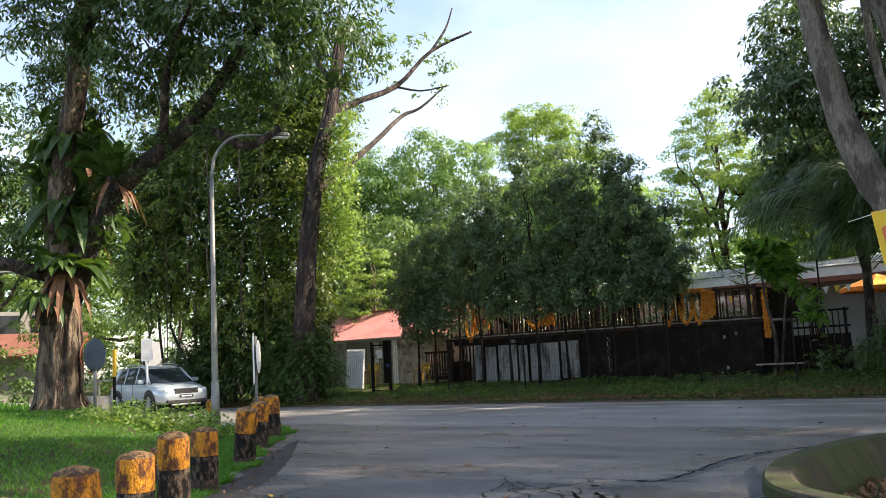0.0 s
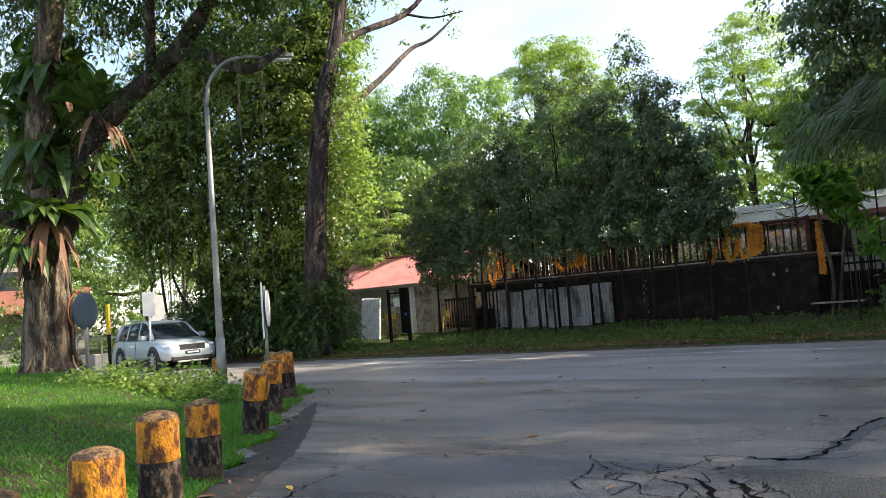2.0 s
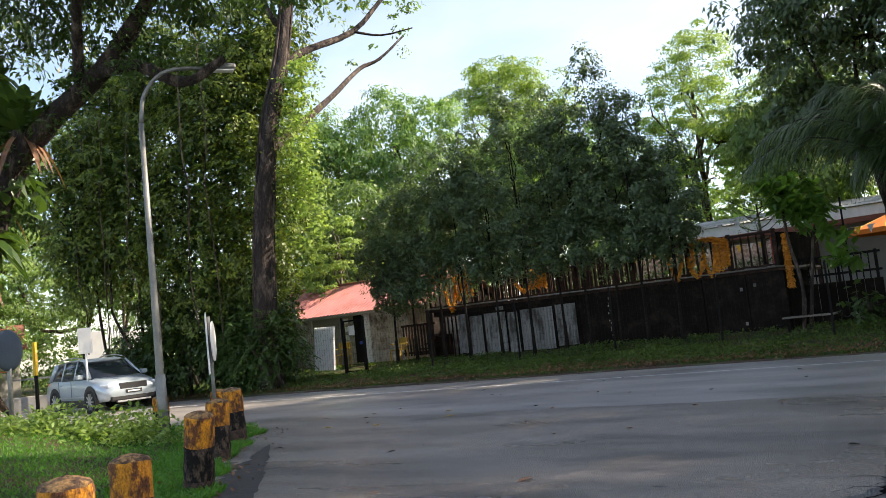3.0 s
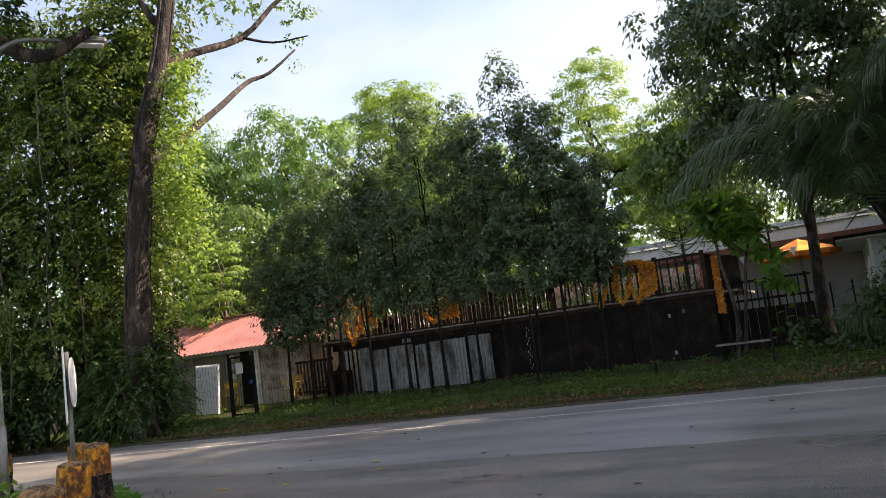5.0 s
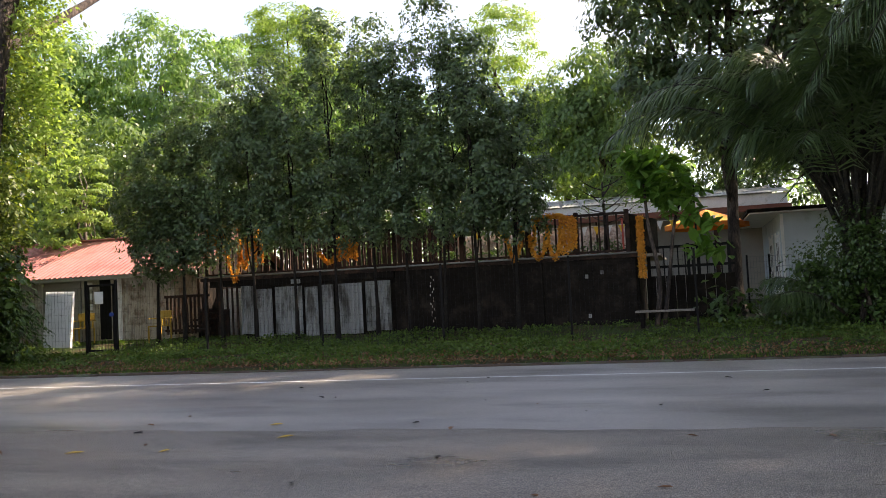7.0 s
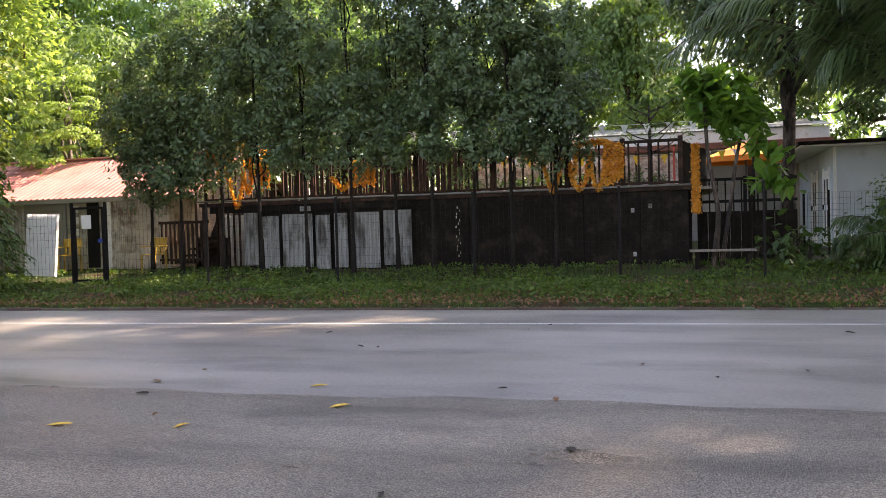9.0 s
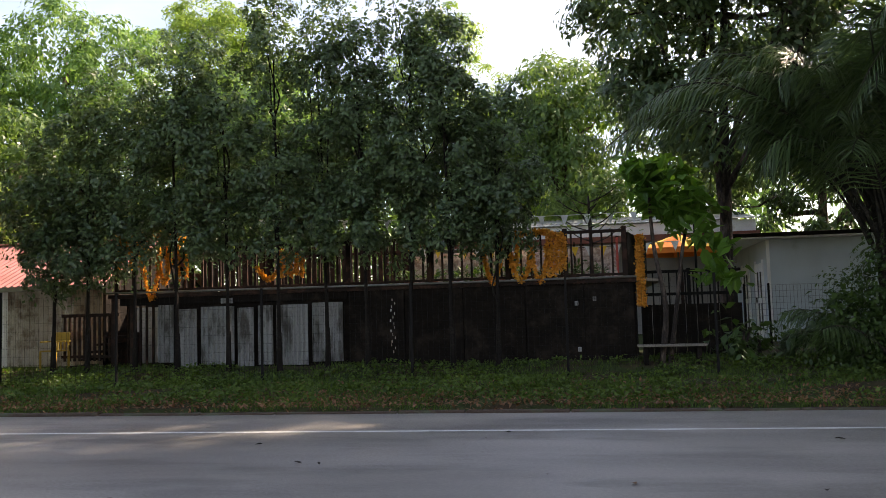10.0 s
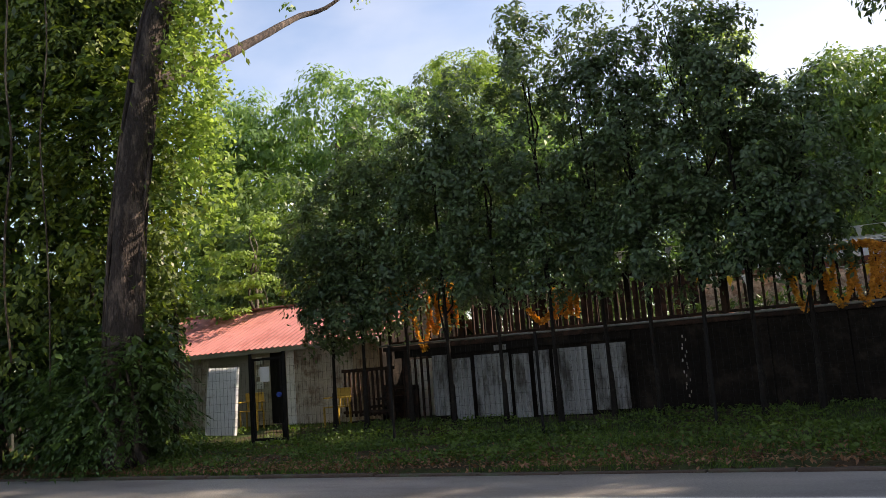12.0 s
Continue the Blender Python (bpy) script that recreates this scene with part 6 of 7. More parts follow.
for k, (y0, y1, z0, z1) in enumerate([(0.55, 1.45, 0.12, 2.05), (2.6, 3.5, 0.12, 2.05)]):
    dr_ = part("door", boxm((-0.03, y0, 0.05), (-0.002, y1, z1), 0.004), M_WHITE, ph, "white door with narrow glazing")
    for a in (0.16, 0.56):
        for b, c in ((0.28, 0.98), (1.12, 1.82)):
            part("pane", boxm((-0.036, y0 + a, b), (-0.031, y0 + a + 0.18, c), 0.0), M_GLASS_DARK, dr_, "dark glass strip")
    part("door_frame", boxm((-0.05, y0 - 0.08, 0.0), (-0.002, y0 - 0.005, z1 + 0.08), 0.004), M_WHITE, dr_)
    part("door_frame", boxm((-0.05, y1 + 0.005, 0.0), (-0.002, y1 + 0.08, z1 + 0.08), 0.004), M_WHITE, dr_)
    part("handle", boxm((-0.07, y1 - 0.1, 1.0), (-0.036, y1 - 0.06, 1.14), 0.004), M_DARK_METAL, dr_)

# ---- long building behind the deck ----
lb = thing("long_building", "long low building with a pale sheet roof behind the deck", "building", (-13.0, 37.0, gz(-8, 37)))
part("wall", boxm((0, 1.0, 0), (12.0, 1.2, 3.9), 0.01), M_GREY_WALL, lb)
part("upper_band", boxm((-0.4, 0.06, 3.30), (12.4, 0.14, 3.68), 0.006), M_WHITE, lb, "white band below the roof")
RV, RF = [], []
for i in range(201):
    x = -0.5 + 13.0 * i / 200
    zz = 0.012 * math.sin(2 * math.pi * i / 2.5)
    RV += [(x, 0, 3.72 + zz), (x, 4.0, 4.35 + zz)]
for i in range(200):
    RF.append((2 * i, 2 * i + 2, 2 * i + 3, 2 * i + 1))
rf = part("roof", mesh_from("roof", RV, RF, M_ROOF_PALE), None, lb)
rf.modifiers.new("thick", "SOLIDIFY").thickness = 0.02
part("eave_beam", boxm((-0.5, -0.02, 3.08), (12.5, 0.14, 3.29), 0.01), M_TILE_RED, lb)
for k in range(4):
    part("column", boxm((0.3 + k * 3.2, 0.1, 0), (0.45 + k * 3.2, 0.25, 3.08), 0.01), M_RAIL, lb)

# ---- palms ----
def frond_mesh(rng, length, rise, droop, leaf_len, pairs=62, twist=0.0):
    """A feather frond along +x: the stem's tube and hanging leaflets, as two meshes."""
    line = []
    for i in range(11):
        t = i / 10
        line.append(Vector((length * t * math.cos(rise) * (1 - 0.12 * t), twist * t * t, length * (math.sin(rise) * t - droop * t * t))))
    v, f = tube(line, [0.03 * (1 - 0.85 * i / 10) + 0.004 for i in range(11)], 5)
    Q = []
    for i in range(pairs):
        t = 0.26 + 0.74 * i / pairs
        k = min(int(t * 10), 9)
        p = line[k].lerp(line[k + 1], t * 10 - k)
        d = (line[k + 1] - line[k]).normalized()
        L = leaf_len * (0.45 + 0.75 * math.sin(math.pi * min(1, 0.15 + t * 0.85))) * rng.uniform(0.85, 1.1)
        for sgn in (-1, 1):
            side = Vector((0, 1, 0)) * sgn
            way = (side * rng.uniform(0.5, 0.85) + d * 0.6 + Vector((0, 0, rng.uniform(-0.45, 0.2)))).normalized()
            mid = p + way * L * 0.5 + Vector((0, 0, -0.08 * L))
            tip = p + way * L * 0.92 + Vector((0, 0, -rng.uniform(0.3, 0.7) * L))
            w = d * (0.013 * leaf_len + 0.005)
            Q.append([p - w * 0.5, p + w * 0.5, mid + w, mid - w])
            Q.append([mid - w, mid + w, tip + w * 0.15, tip - w * 0.15])
    return (v, f), np.array([[tuple(a) for a in qd] for qd in Q])


def palm(name, label, base, trunk, fronds, seed, crown_at):
    rng = np.random.default_rng(seed)
    t = thing(name, label, "palm", base)
    for pts, r0, r1 in trunk:
        part("stem", tubes("stem", [(smooth_line(pts, 4), r0, r1)], M_PALM_STEM, 12, 0.45), None, t)
    for turn, length, rise, droop, leaf, foot in fronds:
        (v, f), Q = frond_mesh(rng, length, radians(rise), droop, leaf)
        o = part("frond", quads("frond", Q, M_PALM), None, t)
        o.matrix_basis = pose(*foot, 0, 0, turn)
        part("midrib", mesh_from("midrib", v, f, M_PALM_STEM, True), None, o)
    return t


pr = random.Random(12)
fr = []
for k in range(66):
    a = k * 137.5
    out = pr.uniform(0.2, 0.5)
    foot = (out * math.cos(radians(a)), out * math.sin(radians(a)), pr.uniform(1.7, 3.2))
    steep = pr.random()
    fr.append((a + pr.uniform(-15, 15), 5.2 + 2.2 * steep + pr.uniform(-0.4, 0.4), 62 + 22 * steep, pr.uniform(0.42, 0.70), pr.uniform(0.75, 1.0), foot))
fr += [(178, 8.4, 52, 0.60, 0.9, (-0.3, 0, 2.5)), (186, 8.0, 55, 0.60, 0.85, (-0.3, -0.1, 2.8)), (170, 7.6, 58, 0.58, 0.85, (-0.3, 0.1, 3.0)), (160, 8.4, 66, 0.60, 0.9, (-0.3, 0.2, 3.0)),
       (340, 2.4, 40, 0.42, 0.5, (0.5, -0.4, 0.2)), (215, 2.2, 38, 0.4, 0.5, (-0.4, -0.5, 0.2)), (150, 2.4, 44, 0.42, 0.5, (-0.4, 0.1, 0.3))]
stems = []
for k in range(14):
    a = k * 0.449 * 2
    stems.append(([(0.24 * math.cos(a), 0.24 * math.sin(a), -0.1), (0.26 * math.cos(a), 0.26 * math.sin(a), 1.0), (0.30 * math.cos(a), 0.30 * math.sin(a), 2.4), (0.6 * math.cos(a), 0.6 * math.sin(a), 4.4)], 0.10, 0.025))
palm("clump_palm", "large dark clump of feather palms with many stems", (-0.75, 23.9, gz(-0.75, 23.9)), stems, fr, 51, None)
fr = []
for k in range(30):
    a = k * 137.5
    fr.append((a, pr.uniform(3.8, 5.2), pr.uniform(5, 66), pr.uniform(0.55, 0.95), pr.uniform(0.75, 0.95), (0.1, 0, 6.3)))
palm("tall_palm", "tall palm with a thick dark trunk and hanging fronds", (1.75, 22.6, gz(1.75, 22.6)), [([(0, 0, -0.2), (0.05, 0, 1.5), (0.0, 0, 4), (0.1, 0, 6.4)], 0.36, 0.27)], fr, 52, None)
fr = []
for k in range(14):
    a = k * 137.5
    fr.append((a, pr.uniform(2.2, 3.3), pr.uniform(40, 75), pr.uniform(0.5, 0.85), 0.6, (0, 0, 0.1)))
palm("low_palm", "young palm with arching fronds on the verge", (2.3, 24.2, gz(2.3, 24.2)), [([(0, 0, -0.1), (0, 0, 0.1), (0, 0, 0.25)], 0.12, 0.08)], fr, 53, None)
palm("low_palm", "young palm with dark fronds beside a palm trunk", (1.1, 22.6, gz(1.1, 22.6)), [([(0, 0, -0.1), (0, 0, 0.4), (0, 0, 0.9)], 0.1, 0.07)], [(a + 40, l * 0.72, r - 12, d * 0.8, 0.42, (0, 0, 0.8)) for a, l, r, d, _, _ in fr], 55, None)
palm("low_palm", "low young palm before the pale house", (-1.9, 24.6, gz(-1.9, 24.6)), [([(0, 0, -0.1), (0, 0, 0.1), (0, 0, 0.25)], 0.1, 0.07)], [(a, l * 0.5, r, d, 0.35, (0, 0, 0.1)) for a, l, r, d, _, _ in fr], 54, None)

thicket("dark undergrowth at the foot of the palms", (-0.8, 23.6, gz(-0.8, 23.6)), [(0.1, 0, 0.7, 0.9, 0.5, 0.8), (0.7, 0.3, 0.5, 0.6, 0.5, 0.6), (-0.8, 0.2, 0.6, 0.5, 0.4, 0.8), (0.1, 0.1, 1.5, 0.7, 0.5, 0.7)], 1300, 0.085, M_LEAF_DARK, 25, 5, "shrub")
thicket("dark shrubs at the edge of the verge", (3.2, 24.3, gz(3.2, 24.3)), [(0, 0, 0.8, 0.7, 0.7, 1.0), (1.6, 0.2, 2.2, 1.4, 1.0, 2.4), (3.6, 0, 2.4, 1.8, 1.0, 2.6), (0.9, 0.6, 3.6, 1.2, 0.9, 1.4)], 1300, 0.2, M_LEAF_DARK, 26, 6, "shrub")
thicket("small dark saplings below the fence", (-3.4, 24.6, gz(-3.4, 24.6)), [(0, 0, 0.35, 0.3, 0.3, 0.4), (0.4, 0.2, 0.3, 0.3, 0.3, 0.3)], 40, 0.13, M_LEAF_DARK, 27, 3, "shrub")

# ---- trees on the right ----
tree("shade_tree", "tall dark-leaved tree behind the palms", (-2.9, 28.6, gz(-2.9, 28.6)), 12.5, 0.2, [(-1.7, 0, 7.6, 1.3, 1.3, 1.1), (-2.3, 0, 9.0, 1.2, 1.3, 1.0), (-0.6, 0, 8.8, 1.6, 1.6, 1.4), (0.9, 0, 7.4, 1.7, 1.6, 1.3), (1.9, -0.4, 9.2, 2.0, 1.8, 1.6), (-0.7, 0, 10.8, 1.9, 1.8, 1.3), (-0.3, 0.4, 6.4, 1.3, 1.2, 0.9), (3.2, 0, 7.4, 1.6, 1.6, 1.4), (3.4, -0.6, 10.8, 2.0, 1.8, 1.2), (5.4, 0.4, 6.0, 1.8, 1.6, 1.6), (2.2, 0.6, 5.4, 1.5, 1.4, 1.1), (-1.4, 0, 5.9, 1.1, 1.0, 0.7), (0.7, 0.5, 4.7, 1.5, 1.2, 0.9), (-0.8, 0.4, 4.9, 1.0, 0.9, 0.6), (3.7, 0.6, 4.6, 1.4, 1.2, 0.9)], 1450, 52, 0.48, 0.21, M_LEAF_HEDGE, M_BARK_DARK, 401, 0.42, 0.9, (0.4, 0), 9, 0.3, 0.45, "", 0.8)
# Its high clumps over the road are added out of view to block sun.
tree("shade_tree", "broad dark tree behind the palms, unseen clumps added to shade the road", (6.5, 26.5, gz(6.5, 26.5)), 13.0, 0.4, [(0, 0, 9.6, 3.4, 3.2, 2.6), (-3.0, -1, 9.2, 2.6, 2.6, 2.0), (3.4, 0, 8.4, 3.4, 3.2, 2.8), (0, -3, 9.4, 3.2, 3.0, 2.2), (-0.6, 0, 5.6, 2.2, 2.0, 1.8), (-5.4, -3.2, 11.2, 2.6, 2.4, 1.1), (-2.6, -5.0, 11.2, 3.0, 2.6, 1.2), (1.4, -5.6, 11.2, 3.0, 2.6, 1.3), (4.6, -5.0, 11, 3, 2.6, 1.4), (-8.2, -5.6, 11.8, 2.6, 2.4, 1.0), (-1.6, -9.2, 11.4, 3.0, 2.6, 1.2), (2.4, -9.4, 11.2, 3.0, 2.6, 1.3), (-3.6, -4.4, 11.6, 2.6, 2.4, 1.0), (-5.8, -1.6, 11.6, 2.4, 2.4, 1.0), (0.2, -1.2, 11.6, 3.0, 2.8, 1.0), (4.6, -1.0, 11.4, 2.8, 2.6, 1.0)], 1500, 50, 1.0, 0.36, M_LEAF_DARK, M_BARK_DARK, 402, 0.45, 0.5, (0.5, 0), 9, 0.25)
# Two trees that are never in view, added to keep sun off the paving.
tree("shade_tree", "broad unseen tree added to shade road and drive", (15.0, 16.0 + 6, gz(15, 22)), 14.0, 0.4, [(0, 0, 10.0, 4.4, 4.2, 3.0), (-3.0, -3, 9.2, 3.6, 3.6, 2.4), (3.4, 0, 7.4, 4.4, 4.2, 3.4), (0, 3, 7.0, 4.2, 3.8, 3.2), (-2.5, -5.5, 10.0, 4.0, 3.2, 2.0), (2.5, -6.0, 9.6, 4.0, 3.2, 2.2)], 330, 70, 1.0, 0.34, M_LEAF_DARK, M_BARK_DARK, 403, 0.45, 0.5, (0.5, 0), 9, 0.25)
tree("shade_tree", "broad unseen tree added to shade road and drive", (13.0, 7.5, 0.0), 14.0, 0.4, [(0, 0, 9.6, 4.4, 4.2, 3.2), (-3.2, 2, 8.8, 3.6, 3.6, 2.4), (3.4, 0, 7.0, 4.4, 4.2, 3.6), (0, -4, 7.6, 4.2, 3.8, 3.2)], 300, 70, 1.0, 0.34, M_LEAF_DARK, M_BARK_DARK, 404, 0.45, 0.5, (0.5, 0), 9, 0.25)

lt = thing("leaning_tree", "large grey tree with leaning trunks at the corner of the drive", "tree", (1.25, 12.6, -0.05))
def q3(x, y, z):
    return (x - 1.25, y - 12.6, z + 0.05)
lines = [(smooth_line([q3(1.05, 12.6, -0.3), q3(0.75, 12.6, 1.4), q3(0.3, 12.65, 2.6), q3(-0.15, 12.7, 3.6), q3(-0.42, 12.7, 4.6), q3(-0.62, 12.7, 6.2), q3(-0.7, 12.7, 8.6)], 4), 0.30, 0.13),
         (smooth_line([q3(1.5, 12.8, -0.3), q3(1.35, 12.8, 2.0), q3(0.95, 12.9, 4.0), q3(0.55, 12.9, 5.4), q3(0.2, 12.9, 6.6), q3(-0.3, 12.8, 8.0)], 4), 0.42, 0.2),
         (smooth_line([q3(1.35, 12.6, -0.2), q3(0.9, 12.5, 2.0), q3(0.42, 12.5, 3.6), q3(0.15, 12.5, 5.2), q3(0.1, 12.5, 7)], 4), 0.08, 0.05),
         (smooth_line([q3(1.0, 12.8, 4.4), q3(1.8, 13.6, 6.5), q3(3.0, 14.2, 8.6)], 4), 0.22, 0.1),
         (smooth_line([q3(-0.6, 12.7, 7.0), q3(-0.2, 12.2, 8.4), q3(0.8, 11.2, 9.6)], 4), 0.12, 0.06)]
part("trunk", tubes("trunk", lines, M_BARK_GREY, 12, 0.2), None, lt)
rng = np.random.default_rng(9)
blobs = [q3(1.5, 12.5, 11.4) + (2.8, 2.6, 1.5), q3(1.8, 9.4, 11.4) + (2.6, 2.4, 1.5), q3(5.0, 10.0, 10.2) + (2.8, 2.4, 1.8), q3(-0.6, 12.6, 9.4) + (1.2, 1.2, 0.8), q3(3.5, 16.2, 10.6) + (2.6, 2.2, 1.6)]
part("crown", quads("crown", clumps(rng, blobs, 420, 50, 0.6, 0.22, 0.45, 0.6, 0.3, 0.7), M_LEAF_DARK), None, lt)
fl = thing("festival_flag", "yellow pennant flag with a red emblem on a cord", "flag", (-0.02, 11.9, 2.86))
v, f = tube([(-0.3, 0.1, -0.08), (0.16, 0, 0.0), (0.9, -0.3, 0.12), (1.1, 0.35, 0.2)], [0.006] * 4, 5)
part("cord", mesh_from("cord", v, f, M_PAPER, True), None, fl)
part("cloth", mesh_from("cloth", [(0, 0, 0), (0.36, 0.02, 0.03), (0.24, 0.05, -0.72), (0.08, 0.03, -0.70), (0, 0.006, 0), (0.36, 0.026, 0.03), (0.24, 0.056, -0.72), (0.08, 0.036, -0.70)], [(0, 3, 2, 1), (4, 5, 6, 7), (0, 4, 7, 3), (1, 2, 6, 5), (2, 3, 7, 6), (0, 1, 5, 4)], M_FLAG_Y), None, fl)
part("emblem", mesh_from("emblem", [(0.10, -0.003, -0.22), (0.24, 0.008, -0.16), (0.23, 0.02, -0.42), (0.13, 0.012, -0.45)], [(0, 3, 2, 1)], M_ORANGE_RED), None, fl)

# ---- curved kerb round the corner of the drive ----
KERB = smooth_line([(4.2, 5.7, 0), (1.8, 5.9, 0), (0.55, 6.35, 0), (-0.25, 7.05, 0), (-0.6, 8.2, 0), (-0.62, 9.4, 0), (-0.35, 10.8, 0), (0.3, 11.8, 0), (1.5, 12.35, 0), (5.0, 12.6, 0)], 5)
ck = thing("corner_kerb", "curved mossy concrete kerb round a sunken drain", "kerb", (0, 0, 0), 0, "", "structure")
KN = []
for i, p in enumerate(KERB):
    t = (KERB[min(i + 1, len(KERB) - 1)] - KERB[max(i - 1, 0)]).normalized()
    KN.append(Vector((t.y, -t.x, 0)))
for i in range(len(KERB) - 1):
    a, b = KERB[i].lerp(KERB[i + 1], 0.01), KERB[i].lerp(KERB[i + 1], 0.985)
    na, nb = KN[i], KN[i + 1]
    V = []
    for p, nn in ((a, na), (b, nb)):
        V += [p + Vector((0, 0, -0.1)), p + Vector((0, 0, 0.10)), p + nn * 0.03 + Vector((0, 0, 0.125)), p + nn * 0.24 + Vector((0, 0, 0.12)), p + nn * 0.30 + Vector((0, 0, 0.05)), p + nn * 0.62 + Vector((0, 0, -0.55))]
    part("kerb_stone", mesh_from("kerb_stone", V, [(k, k + 6, k + 7, k + 1) for k in range(5)] + [(0, 1, 2, 3, 4, 5), (11, 10, 9, 8, 7, 6)], M_MOSS), None, ck)

# ---- car ----
M_CAR = material("silver_blue_paint", (0.45, 0.52, 0.56), 0.28, 0.05, 3, 0.0, metal=0.3, coat=0.6)
M_CAR_BLACK = material("black_trim", (0.015, 0.015, 0.016), 0.5, 0.15, 6, 0.05)
M_CAR_GLASS = material("car_glass", (0.02, 0.028, 0.03), 0.05, 0.05, 3, 0.0)
M_TYRE = material("tyre_rubber", (0.018, 0.018, 0.018), 0.85, 0.2, 10, 0.2)
M_ALLOY = material("alloy_wheel", (0.55, 0.55, 0.55), 0.35, 0.1, 8, 0.0, metal=0.7)
M_LIGHT = material("lamp_glass", (0.62, 0.66, 0.68), 0.12, 0.08, 8, 0.0)
car = thing("car", "silver-blue compact sport utility car standing on the road", "car", (-24.0, 18.4, 0.0), -12)


def loft(name, sections, mat, parent, label="", close=True):
    """A skin through cross-sections (equal lists of points)."""
    n = len(sections[0])
    V = [p for s in sections for p in s]
    F = []
    for i in range(len(sections) - 1):
        for k in range(n - (0 if close else 1)):
            k2 = (k + 1) % n
            F.append((i * n + k, i * n + k2, (i + 1) * n + k2, (i + 1) * n + k))
    if close:
        F.append(tuple(range(n))[::-1])
        F.append(tuple((len(sections) - 1) * n + k for k in range(n)))
    o = part(name, mesh_from(name, V, F, mat, True), None, parent, label)
    return o


def car_section(x, zb, zm, zt, w, wt):
    """Half widths w at the waist and wt at the top, mirrored, at x."""
    half = [(zb, w * 0.90), (zb + 0.08, w * 0.97), (zm - 0.12, w), (zm, w * 0.985), (zt - 0.05, wt), (zt, wt * 0.86)]
    return [(x, -y, z) for z, y in half] + [(x, y, z) for z, y in reversed(half)]


# lower body, from the tail to the nose
loft("body", [car_section(-2.17, 0.42, 0.72, 0.92, 0.78, 0.74), car_section(-2.08, 0.34, 0.78, 1.00, 0.88, 0.80), car_section(-1.7, 0.30, 0.88, 1.05, 0.915, 0.80), car_section(-0.8, 0.28, 0.90, 1.03, 0.92, 0.82), car_section(0.3, 0.28, 0.90, 1.02, 0.92, 0.82), car_section(0.95, 0.28, 0.88, 1.02, 0.92, 0.80), car_section(1.5, 0.30, 0.82, 0.97, 0.91, 0.76), car_section(1.95, 0.32, 0.72, 0.90, 0.87, 0.68), car_section(2.14, 0.36, 0.62, 0.80, 0.76, 0.58), car_section(2.19, 0.42, 0.58, 0.72, 0.66, 0.50)], M_CAR, car)


def roof_section(x, z0, z1, w0, w1):
    return [(x, -w0, z0), (x, -(w0 + w1) / 2 - 0.02, (z0 + z1) / 2 + 0.02), (x, -w1, z1 - 0.04), (x, -w1 * 0.8, z1), (x, w1 * 0.8, z1), (x, w1, z1 - 0.04), (x, (w0 + w1) / 2 + 0.02, (z0 + z1) / 2 + 0.02), (x, w0, z0)]


loft("cabin_glass", [roof_section(-2.12, 0.96, 1.04, 0.74, 0.70), roof_section(-1.86, 0.98, 1.46, 0.78, 0.60), roof_section(-0.9, 0.98, 1.57, 0.82, 0.61), roof_section(0.0, 0.98, 1.57, 0.82, 0.61), roof_section(0.45, 0.98, 1.46, 0.81, 0.60), roof_section(1.15, 0.97, 1.02, 0.76, 0.66)], M_CAR_GLASS, car)
loft("roof", [[(x, -w, z - 0.035), (x, -w * 0.8, z), (x, w * 0.8, z), (x, w, z - 0.035), (x, 0, z - 0.05)] for x, z, w in ((-2.0, 1.47, 0.58), (-1.8, 1.54, 0.62), (-0.9, 1.60, 0.645), (0.0, 1.595, 0.645), (0.38, 1.53, 0.63))], M_CAR, car)
